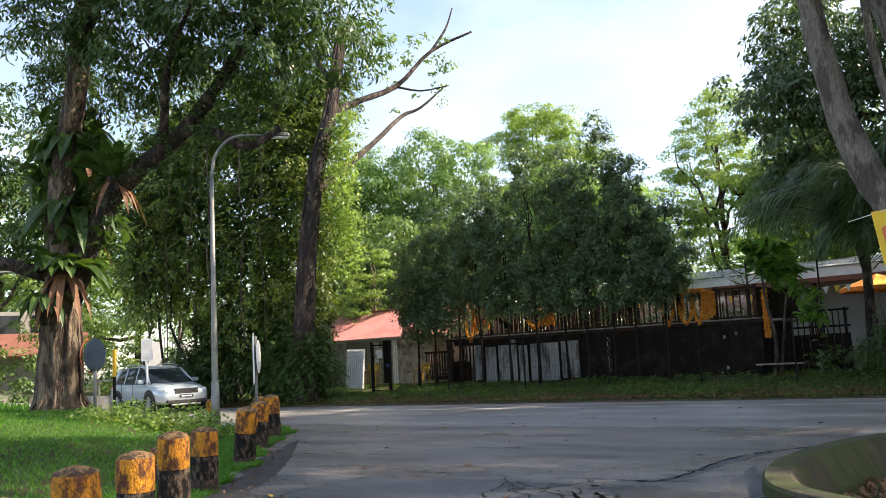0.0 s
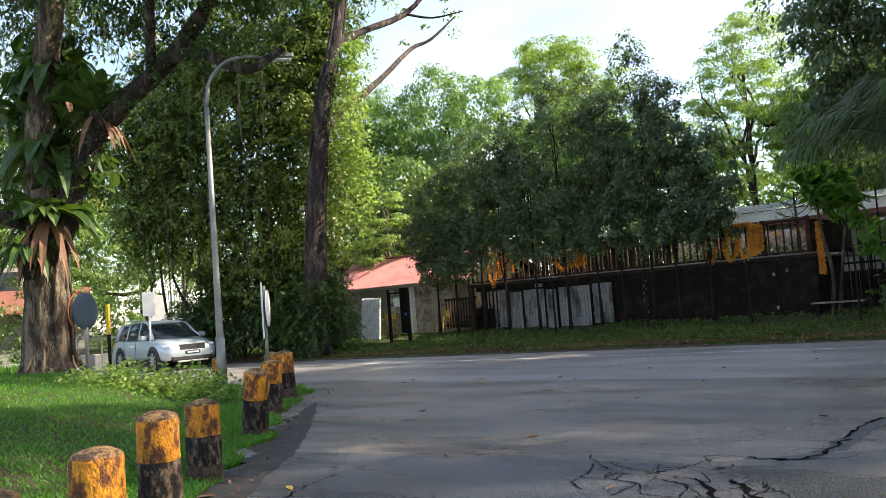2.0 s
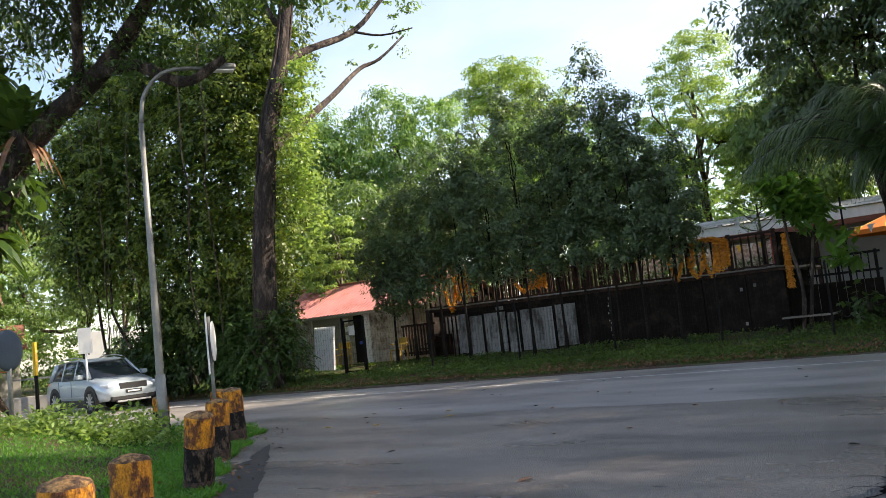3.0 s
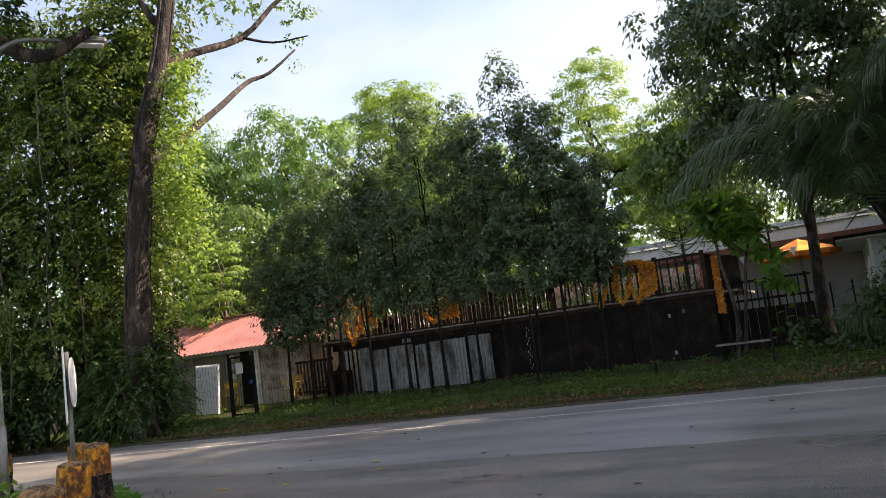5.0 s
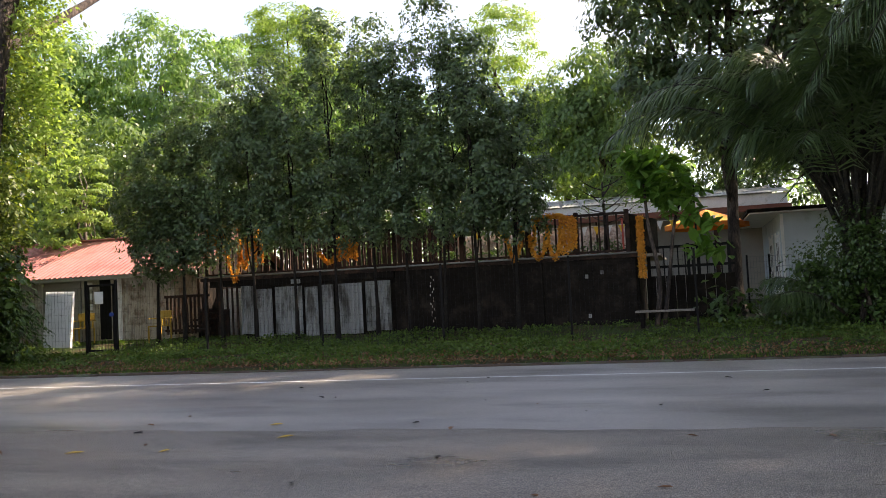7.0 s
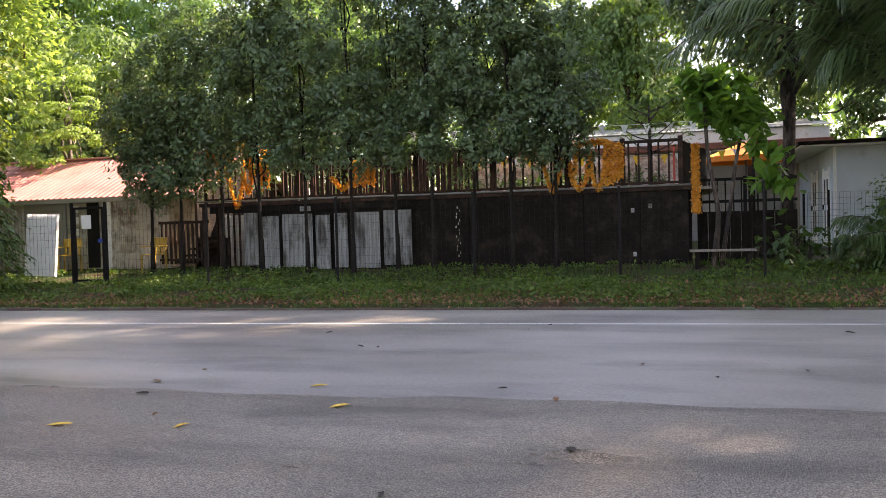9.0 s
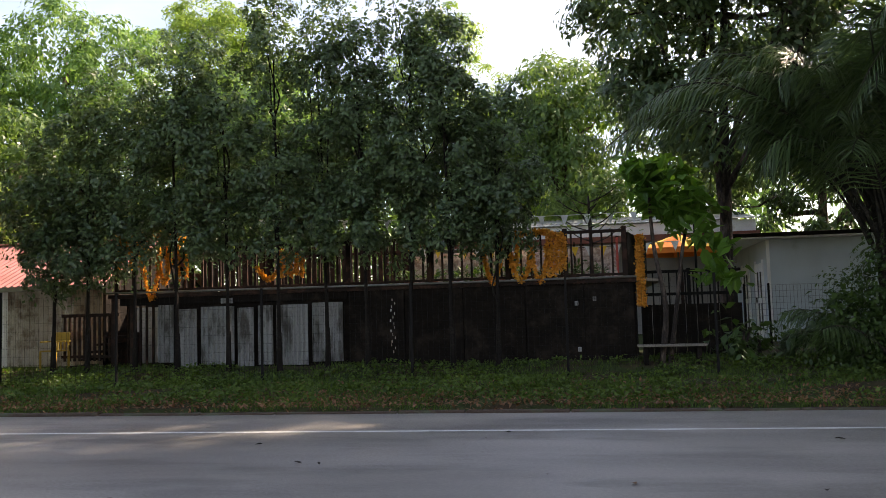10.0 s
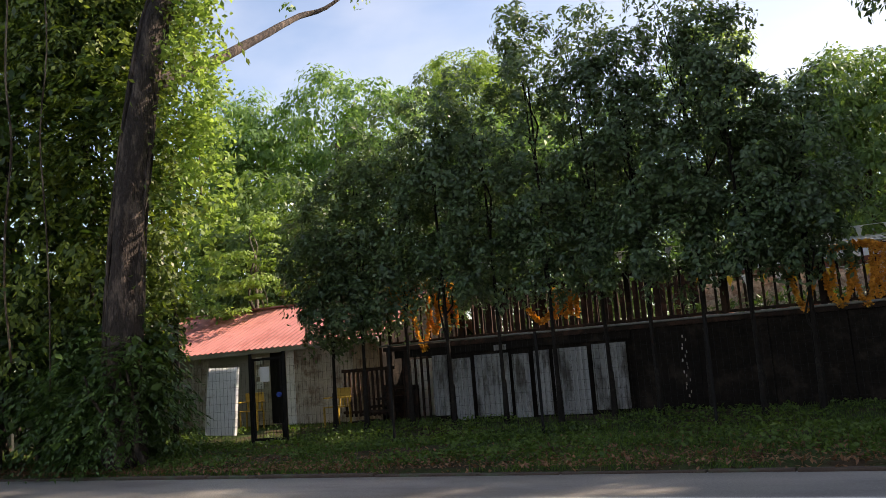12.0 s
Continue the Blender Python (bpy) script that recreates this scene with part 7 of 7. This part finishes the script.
for sy in (-1, 1):
    def pillar(p0, p1, r):
        v, f = tube([p0, p1], [r, r], 8)
        part("pillar", mesh_from("pillar", v, f, M_CAR, True), None, car)
    pillar((1.08, sy * 0.765, 1.0), (0.40, sy * 0.625, 1.50), 0.035)
    pillar((0.02, sy * 0.825, 1.0), (-0.06, sy * 0.64, 1.54), 0.028)
    pillar((-0.95, sy * 0.825, 1.0), (-0.98, sy * 0.64, 1.54), 0.03)
    pillar((-2.06, sy * 0.74, 1.0), (-1.86, sy * 0.61, 1.48), 0.06)
    pillar((-1.88, sy * 0.77, 1.03), (-1.68, sy * 0.62, 1.51), 0.07)
    v, f = tube(smooth_line([(-1.5, sy * 0.60, 1.575), (-1.3, sy * 0.60, 1.645), (-0.4, sy * 0.60, 1.665), (0.25, sy * 0.60, 1.60)], 4), [0.018] * 13, 6)
    part("roof_rail", mesh_from("roof_rail", v, f, M_ALLOY, True), None, car, "silver roof rail")
    part("sill", boxm((-1.0, sy * 0.90 - 0.03, 0.22), (1.0, sy * 0.90 + 0.03, 0.40), 0.02), M_CAR_BLACK, car, "black plastic sill")
    part("door_moulding", boxm((-0.95, sy * 0.925 - 0.01, 0.46), (0.95, sy * 0.925 + 0.01, 0.50), 0.005), M_ALLOY, car)
    for x0 in (0.12, -0.85):
        part("door_handle", boxm((x0, sy * 0.925 - 0.015, 0.86), (x0 + 0.2, sy * 0.925 + 0.02, 0.89), 0.008), M_CAR, car)
    for x0 in (0.01, -0.95):
        part("door_gap", boxm((x0, sy * 0.921 - 0.006, 0.42), (x0 + 0.012, sy * 0.921 + 0.003, 0.98)), M_CAR_BLACK, car)
    bm = box(bmesh.new(), (0.72, sy * 0.98 - 0.1, 1.0), (0.9, sy * 0.98 + 0.1, 1.14), 0.03)
    part("door_mirror", bm, M_CAR, car, "silver door mirror")
    bm = box(bmesh.new(), (1.78, sy * 0.66 - 0.15, 0.70), (2.12, sy * 0.66 + 0.15, 0.80), 0.025)
    bmesh.ops.rotate(bm, cent=(1.95, sy * 0.66, 0.75), matrix=Matrix.Rotation(radians(-26 * sy), 3, "Z"), verts=bm.verts)
    part("headlight", bm, M_LIGHT, car, "clear headlight")
    bm = box(bmesh.new(), (-2.16, sy * 0.66 - 0.16, 0.80), (-1.98, sy * 0.66 + 0.17, 0.95), 0.02)
    part("tail_light", bm, M_RED, car, "red tail light")
    for wx in (-1.32, 1.32):
        bm = bmesh.new()
        bmesh.ops.create_cone(bm, cap_ends=True, segments=32, radius1=0.42, radius2=0.42, depth=0.1, matrix=Matrix.Translation((wx, sy * 0.876, 0.38)) @ Matrix.Rotation(radians(90), 4, "X"))
        part("wheel_arch", bm, M_CAR_BLACK, car, "black wheel arch")
        wh = part("wheel", mesh_from("wheel", *tube([(wx, sy * 0.72, 0.345), (wx, sy * 0.925, 0.345)], [0.12, 0.12], 20), M_CAR_BLACK, True), None, car)
        V, F = [], []
        for i in range(28):
            a = 2 * math.pi * i / 28
            for rr_, yy in ((0.25, 0.93), (0.33, 0.945), (0.345, 0.90), (0.345, 0.74), (0.25, 0.73)):
                V.append((wx + rr_ * math.cos(a), sy * yy, 0.345 + rr_ * math.sin(a)))
        for i in range(28):
            for k in range(5):
                a, b = i * 5, ((i + 1) % 28) * 5
                F.append((a + k, b + k, b + (k + 1) % 5, a + (k + 1) % 5))
        part("tyre", mesh_from("tyre", V, F, M_TYRE, True), None, wh)
        bm = bmesh.new()
        for i in range(10):
            m = Matrix.Translation((wx, sy * 0.93, 0.345)) @ Matrix.Rotation(2 * math.pi * i / 10, 4, "Y")
            box(bm, (0.03, -0.012, -0.018), (0.245, 0.012, 0.018), 0, m)
        bmesh.ops.create_cone(bm, cap_ends=True, segments=16, radius1=0.06, radius2=0.06, depth=0.03, matrix=Matrix.Translation((wx, sy * 0.93, 0.345)) @ Matrix.Rotation(radians(90), 4, "X"))
        part("rim", bm, M_ALLOY, wh, "ten-spoke alloy rim")
part("grille", boxm((2.13, -0.42, 0.62), (2.2, 0.42, 0.80), 0.02), M_CAR_BLACK, car, "black upright grille")
part("front_bumper", boxm((2.04, -0.68, 0.30), (2.2, 0.68, 0.46), 0.04), M_CAR_BLACK, car, "black lower bumper")
part("skid_plate", boxm((2.1, -0.5, 0.26), (2.21, 0.5, 0.31), 0.01), M_ALLOY, car)
part("number_plate", boxm((2.19, -0.24, 0.50), (2.215, 0.24, 0.60), 0.004), M_CAR_BLACK, car)
part("plate_bar", boxm((2.214, -0.18, 0.53), (2.219, 0.18, 0.57)), M_PAPER, car)
part("rear_bumper", boxm((-2.22, -0.7, 0.32), (-2.05, 0.7, 0.50), 0.04), M_CAR_BLACK, car)

# ---- far woods, grass, leaf litter ----
rng = np.random.default_rng(1001)
blobs = []
for k in range(34):
    a = radians(28 + 152 * k / 33)
    R = 62 + 8 * math.sin(k * 1.7)
    blobs.append((R * math.cos(a) - 8, R * math.sin(a), 5 + 1.5 * math.sin(k * 2.3), 5.5, 4.0, 6.0 + 1.5 * math.cos(k * 1.1)))
far = tagged(new("far_woods", quads("far_woods", clumps(rng, blobs, 1300, 55, 1.7, 0.62, 0.45, 0.6, 0.6, 0.7), M_LEAF_BG)), "dense woodland closing the view far off", "woods", "", "stuff")
blobs = [(-34 + 1.6 * k, 33.5 + 1.2 * math.sin(k * 1.9), 2.0 + 0.7 * math.sin(k * 2.7), 1.6, 1.4, 2.4) for k in range(14)] + [(-18.2 + 0.75 * k, 31.0 + 0.3 * math.sin(k * 1.9), 2.0 + 0.3 * math.sin(k * 2.7), 0.8, 0.6, 1.9) for k in range(12)]
tagged(new("hedge_row", quads("hedge_row", clumps(rng, blobs, 1000, 44, 0.6, 0.2, 0.45, 0.5, 0.5, 0.8), M_LEAF_DARK)), "overgrown leafy shrubs behind shed and deck", "shrubs", "", "stuff")
blobs = [(-36.5 + 0.2 * k, 15.5 + 0.75 * k, 2.0 + 0.8 * math.sin(k * 2.1), 0.9, 0.9, 2.2 + 0.8 * math.cos(k * 1.7)) for k in range(9) if k not in (3,)] + [(-44 + 1.5 * k, 23.5 + 0.35 * k + 1.0 * math.sin(k * 1.9), 2.2 + 0.9 * math.sin(k * 2.7), 1.5, 1.4, 2.6) for k in range(14)]
tagged(new("hedge_row", quads("hedge_row", clumps(rng, blobs, 800, 55, 0.5, 0.2, 0.45, 0.5, 0.5, 0.8), M_LEAF_MID)), "overgrown leafy shrubs beyond the side road", "shrubs", "", "stuff")


def blades(rng, x, y, h, w, lean=0.5):
    n = len(x)
    z = ground_z(x, y)
    a = rng.uniform(0, 6.283, n)
    b = rng.uniform(0, 6.283, n)
    H = h * rng.uniform(0.5, 1.4, n)
    dx, dy = np.cos(a) * w / 2, np.sin(a) * w / 2
    lx, ly = np.cos(b) * lean * H * rng.uniform(0.2, 1, n), np.sin(b) * lean * H * rng.uniform(0.2, 1, n)
    p0 = np.stack([x - dx, y - dy, z - 0.02], -1)
    p1 = np.stack([x + dx, y + dy, z - 0.02], -1)
    p2 = np.stack([x + dx * 0.5 + lx, y + dy * 0.5 + ly, z + H], -1)
    p3 = np.stack([x - dx * 0.3 + lx, y - dy * 0.3 + ly, z + H], -1)
    return np.stack([p0, p1, p2, p3], 1)


def scatter(rng, n, x0, x1, y0, y1, keep):
    x, y = rng.uniform(x0, x1, n), rng.uniform(y0, y1, n)
    k = keep(x, y)
    return x[k], y[k]


def patch(x, y):
    return np.sin(x * 1.3 + 1.7 * np.sin(y * 0.7)) * np.sin(y * 1.9 + np.sin(x * 0.8))


gx_, gy_ = scatter(rng, 290000, -20, -1.5, -1, 13.2, lambda x, y: (left_of_drive(x, y) > -0.05 + 0.12 * np.sin(y * 4)) & ((np.hypot(x - 1, y) < 9) | (rng.uniform(size=len(x)) < 0.45)))
tagged(new("lawn_grass", quads("lawn_grass", blades(rng, gx_, gy_, 0.036, 0.019, 2.3), M_GRASS)), "bright green lawn grass beside the drive", "grass", "", "stuff")
gx_, gy_ = scatter(rng, 40000, -34, -18, 0, 13.2, lambda x, y: left_of_drive(x, y) > 0)
tagged(new("lawn_grass", quads("lawn_grass", blades(rng, gx_, gy_, 0.13, 0.03), M_GRASS)), "bright green lawn grass further off", "grass", "", "stuff")
ex = rng.uniform(1.0, 12.6, 22000)
off = rng.uniform(0.0, 0.95, 22000) ** 1.5 - 0.22 * np.abs(np.sin(ex * 2.3)) * np.abs(np.sin(ex * 0.9 + 1))
px_, py_ = (-4.15 - 0.65 * (ex - 3.95) / 0.76) - 0.76 * off + 0.10 * np.sin(ex * 6), ex - 0.65 * off
tagged(new("edge_grass", quads("edge_grass", blades(rng, px_, py_, 0.05, 0.024, 2.2), M_GRASS)), "long ragged grass along the edge of the drive", "grass", "", "stuff")
gx_, gy_ = scatter(rng, 130000, -26, 6, 19.98, 26.0, lambda x, y: (patch(x, y) + 0.4 * patch(x * 2.7, y * 2.3) > -0.35) & (rng.uniform(size=len(x)) < np.where(y < 23.6, 0.95, 0.35)))
tagged(new("verge_grass", quads("verge_grass", blades(rng, gx_, gy_, 0.06, 0.014, 1.1), M_GRASS_DARK)), "patchy grass and weeds on the verge", "grass", "", "stuff")
wx, wy = scatter(rng, 34000, -22, 5, 20.3, 24.6, lambda x, y: patch(x * 0.8, y) + 0.5 * patch(x * 3.1, y * 2.7) > -0.1)
wp_ = np.stack([wx, wy, ground_z(wx, wy) + rng.uniform(0.03, 0.16, len(wx))], -1)
tagged(new("verge_weeds", quads("verge_weeds", leaves(rng, wp_, 0.075, 0.55, 0.0), M_GRASS_DARK)), "low broad-leaved weeds on the verge", "weeds", "", "stuff")
# leaf litter along the far kerb and in the drain
lx_, ly_ = scatter(rng, 22000, -26, 6, 19.9, 22.9, lambda x, y: rng.uniform(size=len(x)) < np.clip(1.25 - (y - 19.9) * 0.62, 0.1, 1))
lp = np.stack([lx_, ly_, ground_z(lx_, ly_) + 0.035 + rng.uniform(0, 0.03, len(lx_))], -1)
tagged(new("leaf_litter", quads("leaf_litter", leaves(rng, lp, 0.075, 0.5, 0.0, upward=0.95), M_DRYLEAF)), "dry brown leaves gathered along the kerb", "leaves", "", "stuff")
lx_, ly_ = scatter(rng, 2600, -0.3, 3.2, 6.4, 12.2, lambda x, y: ((x - 1.6) / 1.7) ** 2 + ((y - 9.3) / 2.6) ** 2 < 1)
lp = np.stack([lx_, ly_, np.full(len(lx_), -0.28) + rng.uniform(0, 0.06, len(lx_)) + 0.10 * (lx_ > 1)], -1)
tagged(new("leaf_litter", quads("leaf_litter", leaves(rng, lp, 0.12, 0.5, 0.0, upward=0.9), M_DRYLEAF)), "dry brown leaves in the sunken drain", "leaves", "", "stuff")
ey = rng.uniform(1.5, 12.0, 260)
eo = rng.normal(size=260) * 0.28 - 0.1
lp = np.stack([-4.15 - 0.65 * (ey - 3.95) / 0.76 - 0.76 * eo, ey - 0.65 * eo, np.full(260, 0.03) + np.clip(eo, 0, 1) * 0.08], -1)
tagged(new("leaf_litter", quads("leaf_litter", leaves(rng, lp, 0.07, 0.5, 0.0, upward=0.95), M_DRYLEAF)), "scattered dry leaves along the edge of the drive", "leaves", "", "stuff")
# weeds by the lamp post
blobs = [(-11.7, 10.6, 0.16, 0.7, 0.6, 0.28), (-12.6, 10.6, 0.25, 1.0, 0.8, 0.32), (-13.8, 10.2, 0.4, 1.0, 0.9, 0.3), (-10.75, 11.15, 0.08, 0.3, 0.3, 0.2)]
tagged(new("lamp_weeds", quads("lamp_weeds", leaves(rng, crown_points(rng, blobs, 620, 12, 0.2, 0.1), 0.10, 0.5, -0.1), M_LEAF_LIGHT)), "light green weeds round the foot of a lamp post", "weeds", "", "stuff")

# fallen leaves and twigs on the road
def fallen_leaf(x, y, s, turn, mat, label):
    V = [(-s * 0.5, 0, 0.004), (-s * 0.15, s * 0.17, 0.016), (s * 0.25, s * 0.13, 0.02), (s * 0.5, 0, 0.012), (s * 0.25, -s * 0.13, 0.018), (-s * 0.15, -s * 0.17, 0.014), (0, 0, 0.006)]
    F = [(6, (i + 1) % 6, i) for i in range(6)]
    me = mesh_from("fallen_leaf", V, F, mat)
    o = tagged(new("fallen_leaf", me), label, "leaf", "fallen leaves on the road")
    o.matrix_basis = pose(x, y, 0.004, 0, 0, turn)


M_LEAF_YELLOW = material("fallen_yellow_leaf", (0.62, 0.40, 0.06), 0.7, 0.3, 20, 0.2)
M_LEAF_BROWN = material("fallen_brown_leaf", (0.20, 0.10, 0.05), 0.8, 0.3, 20, 0.2)
M_LEAF_BLACK = material("fallen_dark_leaf", (0.03, 0.022, 0.018), 0.8, 0.3, 20, 0.2)
for x, y, s, tn in ((-7.77, 12.93, 0.17, 40), (-8.25, 13.66, 0.16, 10), (-9.48, 12.1, 0.2, 15), (-4.75, 5.85, 0.16, 150), (-8.6, 12.2, 0.12, 60)):
    fallen_leaf(x, y, s, tn, M_LEAF_YELLOW, "curled yellow fallen leaf on the asphalt")
fr_ = random.Random(90)
for x, y in [(-4.08, 8.35), (-5.2, 5.4), (-4.6, 4.5)]:
    fallen_leaf(x, y, 0.2, fr_.uniform(0, 360), M_LEAF_BROWN, "brown fallen leaf on the asphalt")
for k in range(46):
    x, y = fr_.uniform(-10.5, 0.5), fr_.uniform(4.2, 18.0)
    if left_of_drive(x, y) > -0.4 and y < 13 or (x > -1.2 and y < 13):
        continue
    fallen_leaf(x, y, fr_.uniform(0.06, 0.15), fr_.uniform(0, 360), fr_.choice([M_LEAF_BLACK, M_LEAF_BROWN, M_LEAF_BLACK]), "small dark fallen leaf on the asphalt")

# cracks, crumbled patches and damp dirt on the old drive
def jagged(points, steps, throw, rnd):
    """A broken line through the points, thrown sideways by uneven amounts."""
    P = smooth_line([(x, y, 0.0) for x, y in points], steps)
    for i in range(1, len(P) - 1):
        t = (P[i + 1] - P[i - 1]).normalized()
        P[i] = P[i] + Vector((-t.y, t.x, 0)) * rnd.uniform(-throw, throw)
    return P


def strip(P, widths, z, V, F):
    """Adds a flat strip along P with the (left, right) widths given."""
    n0 = len(V)
    for i, p in enumerate(P):
        t = (P[min(i + 1, len(P) - 1)] - P[max(i - 1, 0)]).normalized()
        n = Vector((-t.y, t.x, 0))
        a, b = widths[i]
        V += [(p.x + n.x * a, p.y + n.y * a, z), (p.x - n.x * b, p.y - n.y * b, z)]
    F += [(n0 + 2 * i, n0 + 2 * i + 1, n0 + 2 * i + 3, n0 + 2 * i + 2) for i in range(len(P) - 1)]


def crack(points, width, seed, branches=3):
    rnd = random.Random(seed)
    V, F = [], []
    P = jagged(points, 12, 0.028, rnd)
    wide = [width * (0.25 + 0.75 * abs(math.sin(i * 0.37 + seed))) * rnd.uniform(0.35, 1.2) for i in range(len(P))]
    strip(P, [(w * rnd.uniform(0.2, 1), w * rnd.uniform(0.2, 1)) if 0 < i < len(P) - 1 else (0.001, 0.001) for i, w in enumerate(wide)], 0.0115, V, F)
    for k in range(branches):
        p = rnd.choice(P[2:-2])
        a = rnd.uniform(0, 6.28)
        L = rnd.uniform(0.12, 0.45)
        B = jagged([(p.x, p.y), (p.x + L * 0.5 * math.cos(a), p.y + L * 0.5 * math.sin(a)), (p.x + L * math.cos(a + 0.6), p.y + L * math.sin(a + 0.6))], 5, 0.02, rnd)
        strip(B, [(0.006 * (1 - i / len(B)) + 0.001, 0.006 * (1 - i / len(B)) + 0.001) for i in range(len(B))], 0.0120, V, F)
    tagged(new("crack", mesh_from("crack", V, F, M_CRACK)), "jagged dark crack in the asphalt", "crack", "", "structure")


def ragged(name, label, points, w0, w1, z, mat, seed, steps=22):
    rnd = random.Random(seed)
    V, F = [], []
    P = smooth_line([(x, y, 0.0) for x, y in points], steps)
    N = len(P)
    W = []
    for i in range(N):
        taper = min(1, 5 * i / N + 0.05, 5 * (N - 1 - i) / N + 0.05)
        wave = 0.55 + 0.45 * noise.noise(Vector((i * 0.13, seed, 0))) + 0.35 * noise.noise(Vector((i * 0.6, seed, 4)))
        wave2 = 0.55 + 0.45 * noise.noise(Vector((i * 0.13, seed, 9))) + 0.35 * noise.noise(Vector((i * 0.6, seed, 14)))
        W.append((w0 * taper * max(0.1, wave) + rnd.uniform(0, 0.012), w1 * taper * max(0.1, wave2) + rnd.uniform(0, 0.012)))
    strip(P, W, z, V, F)
    tagged(new(name, mesh_from(name, V, F, mat)), label, name.replace("_", " "), "", "structure")


ragged("edge_dirt", "damp dark dirt along the grassy edge of the drive", [(-2.3, 2.2), (-3.4, 3.55), (-4.15, 4.55), (-5.15, 5.75), (-6.1, 7.05), (-7.6, 8.8), (-9.2, 10.6)], 0.7, 0.16, 0.0085, M_EDGE_DIRT, 3)
ragged("crumbled_patch", "crumbling dark asphalt between cracks", [(-2.95, 7.35), (-2.2, 7.15), (-1.7, 6.75), (-1.25, 6.1), (-0.9, 5.5), (-0.5, 4.9)], 0.34, 0.36, 0.0078, M_BROKEN, 5)
ragged("crumbled_patch", "crumbling dark asphalt along a seam", [(-1.9, 7.72), (-1.5, 7.9), (-1.36, 8.6), (-1.3, 9.5), (-1.0, 10.4)], 0.10, 0.16, 0.0081, M_BROKEN, 6)
ragged("crumbled_patch", "crumbling dark asphalt below a kerb", [(-0.95, 9.0), (-0.75, 7.9), (-0.55, 6.9), (-0.1, 6.2), (0.6, 5.7)], 0.28, 0.12, 0.0083, M_BROKEN, 7)
crack([(-9.0, 6.6), (-6.4, 6.95), (-4.4, 7.34), (-3.34, 7.66), (-1.84, 7.75)], 0.009, 1, 4)
crack([(-1.9, 7.73), (-1.51, 7.76), (-1.41, 8.09), (-1.38, 8.6), (-1.35, 9.49), (-1.1, 10.24), (-0.7, 10.9)], 0.045, 2, 6)
crack([(-2.0, 7.0), (-1.48, 6.19), (-1.17, 5.73), (-0.96, 5.32), (-1.06, 5.1)], 0.03, 3, 6)
crack([(-1.75, 7.0), (-1.57, 6.72), (-1.2, 6.11), (-0.89, 5.95), (-0.53, 5.47), (-0.29, 5.21), (0.1, 4.7)], 0.045, 4, 7)
crack([(-1.42, 5.3), (-1.23, 4.93), (-1.03, 4.78), (-0.8, 4.4)], 0.03, 5, 3)
crack([(-3.16, 7.67), (-2.76, 7.16), (-2.48, 6.97), (-2.2, 7.25), (-2.09, 7.67)], 0.014, 6, 4)
crack([(-4.75, 6.4), (-4.65, 5.94), (-4.43, 5.32), (-4.1, 4.86), (-3.66, 4.3), (-3.07, 3.79), (-2.7, 3.3)], 0.02, 7, 5)
crack([(-2.95, 4.85), (-2.7, 4.5), (-2.55, 4.3), (-2.3, 4.1)], 0.014, 8, 3)
crack([(-3.5, 6.05), (-3.3, 5.7), (-3.09, 5.41)], 0.012, 9, 2)
crack([(-0.9, 5.1), (-0.6, 5.2), (-0.3, 5.75), (0.1, 5.9)], 0.02, 10, 4)
crack([(-5.6, 6.3), (-4.9, 6.6), (-4.1, 6.5)], 0.009, 11, 2)
# fine network of cracks inside the crumbled patch
nr = random.Random(61)
V, F = [], []
nodes = {}
for i in range(9):
    for j in range(7):
        nodes[i, j] = (-2.95 + i * 0.2 + nr.uniform(-0.09, 0.09) + j * 0.05, 7.62 - j * 0.2 - i * 0.10 + nr.uniform(-0.09, 0.09))
for (i, j), a in nodes.items():
    for other in ((i + 1, j), (i, j + 1)):
        if other in nodes and nr.random() < 0.62:
            b = nodes[other]
            B = jagged([a, ((a[0] + b[0]) / 2, (a[1] + b[1]) / 2), b], 4, 0.018, nr)
            w = nr.uniform(0.002, 0.009)
            strip(B, [(w * nr.uniform(0.3, 1), w * nr.uniform(0.3, 1)) for _ in B], 0.0108, V, F)
tagged(new("crack_network", mesh_from("crack_network", V, F, M_CRACK)), "fine network of cracks in crumbling asphalt", "cracks", "", "structure")
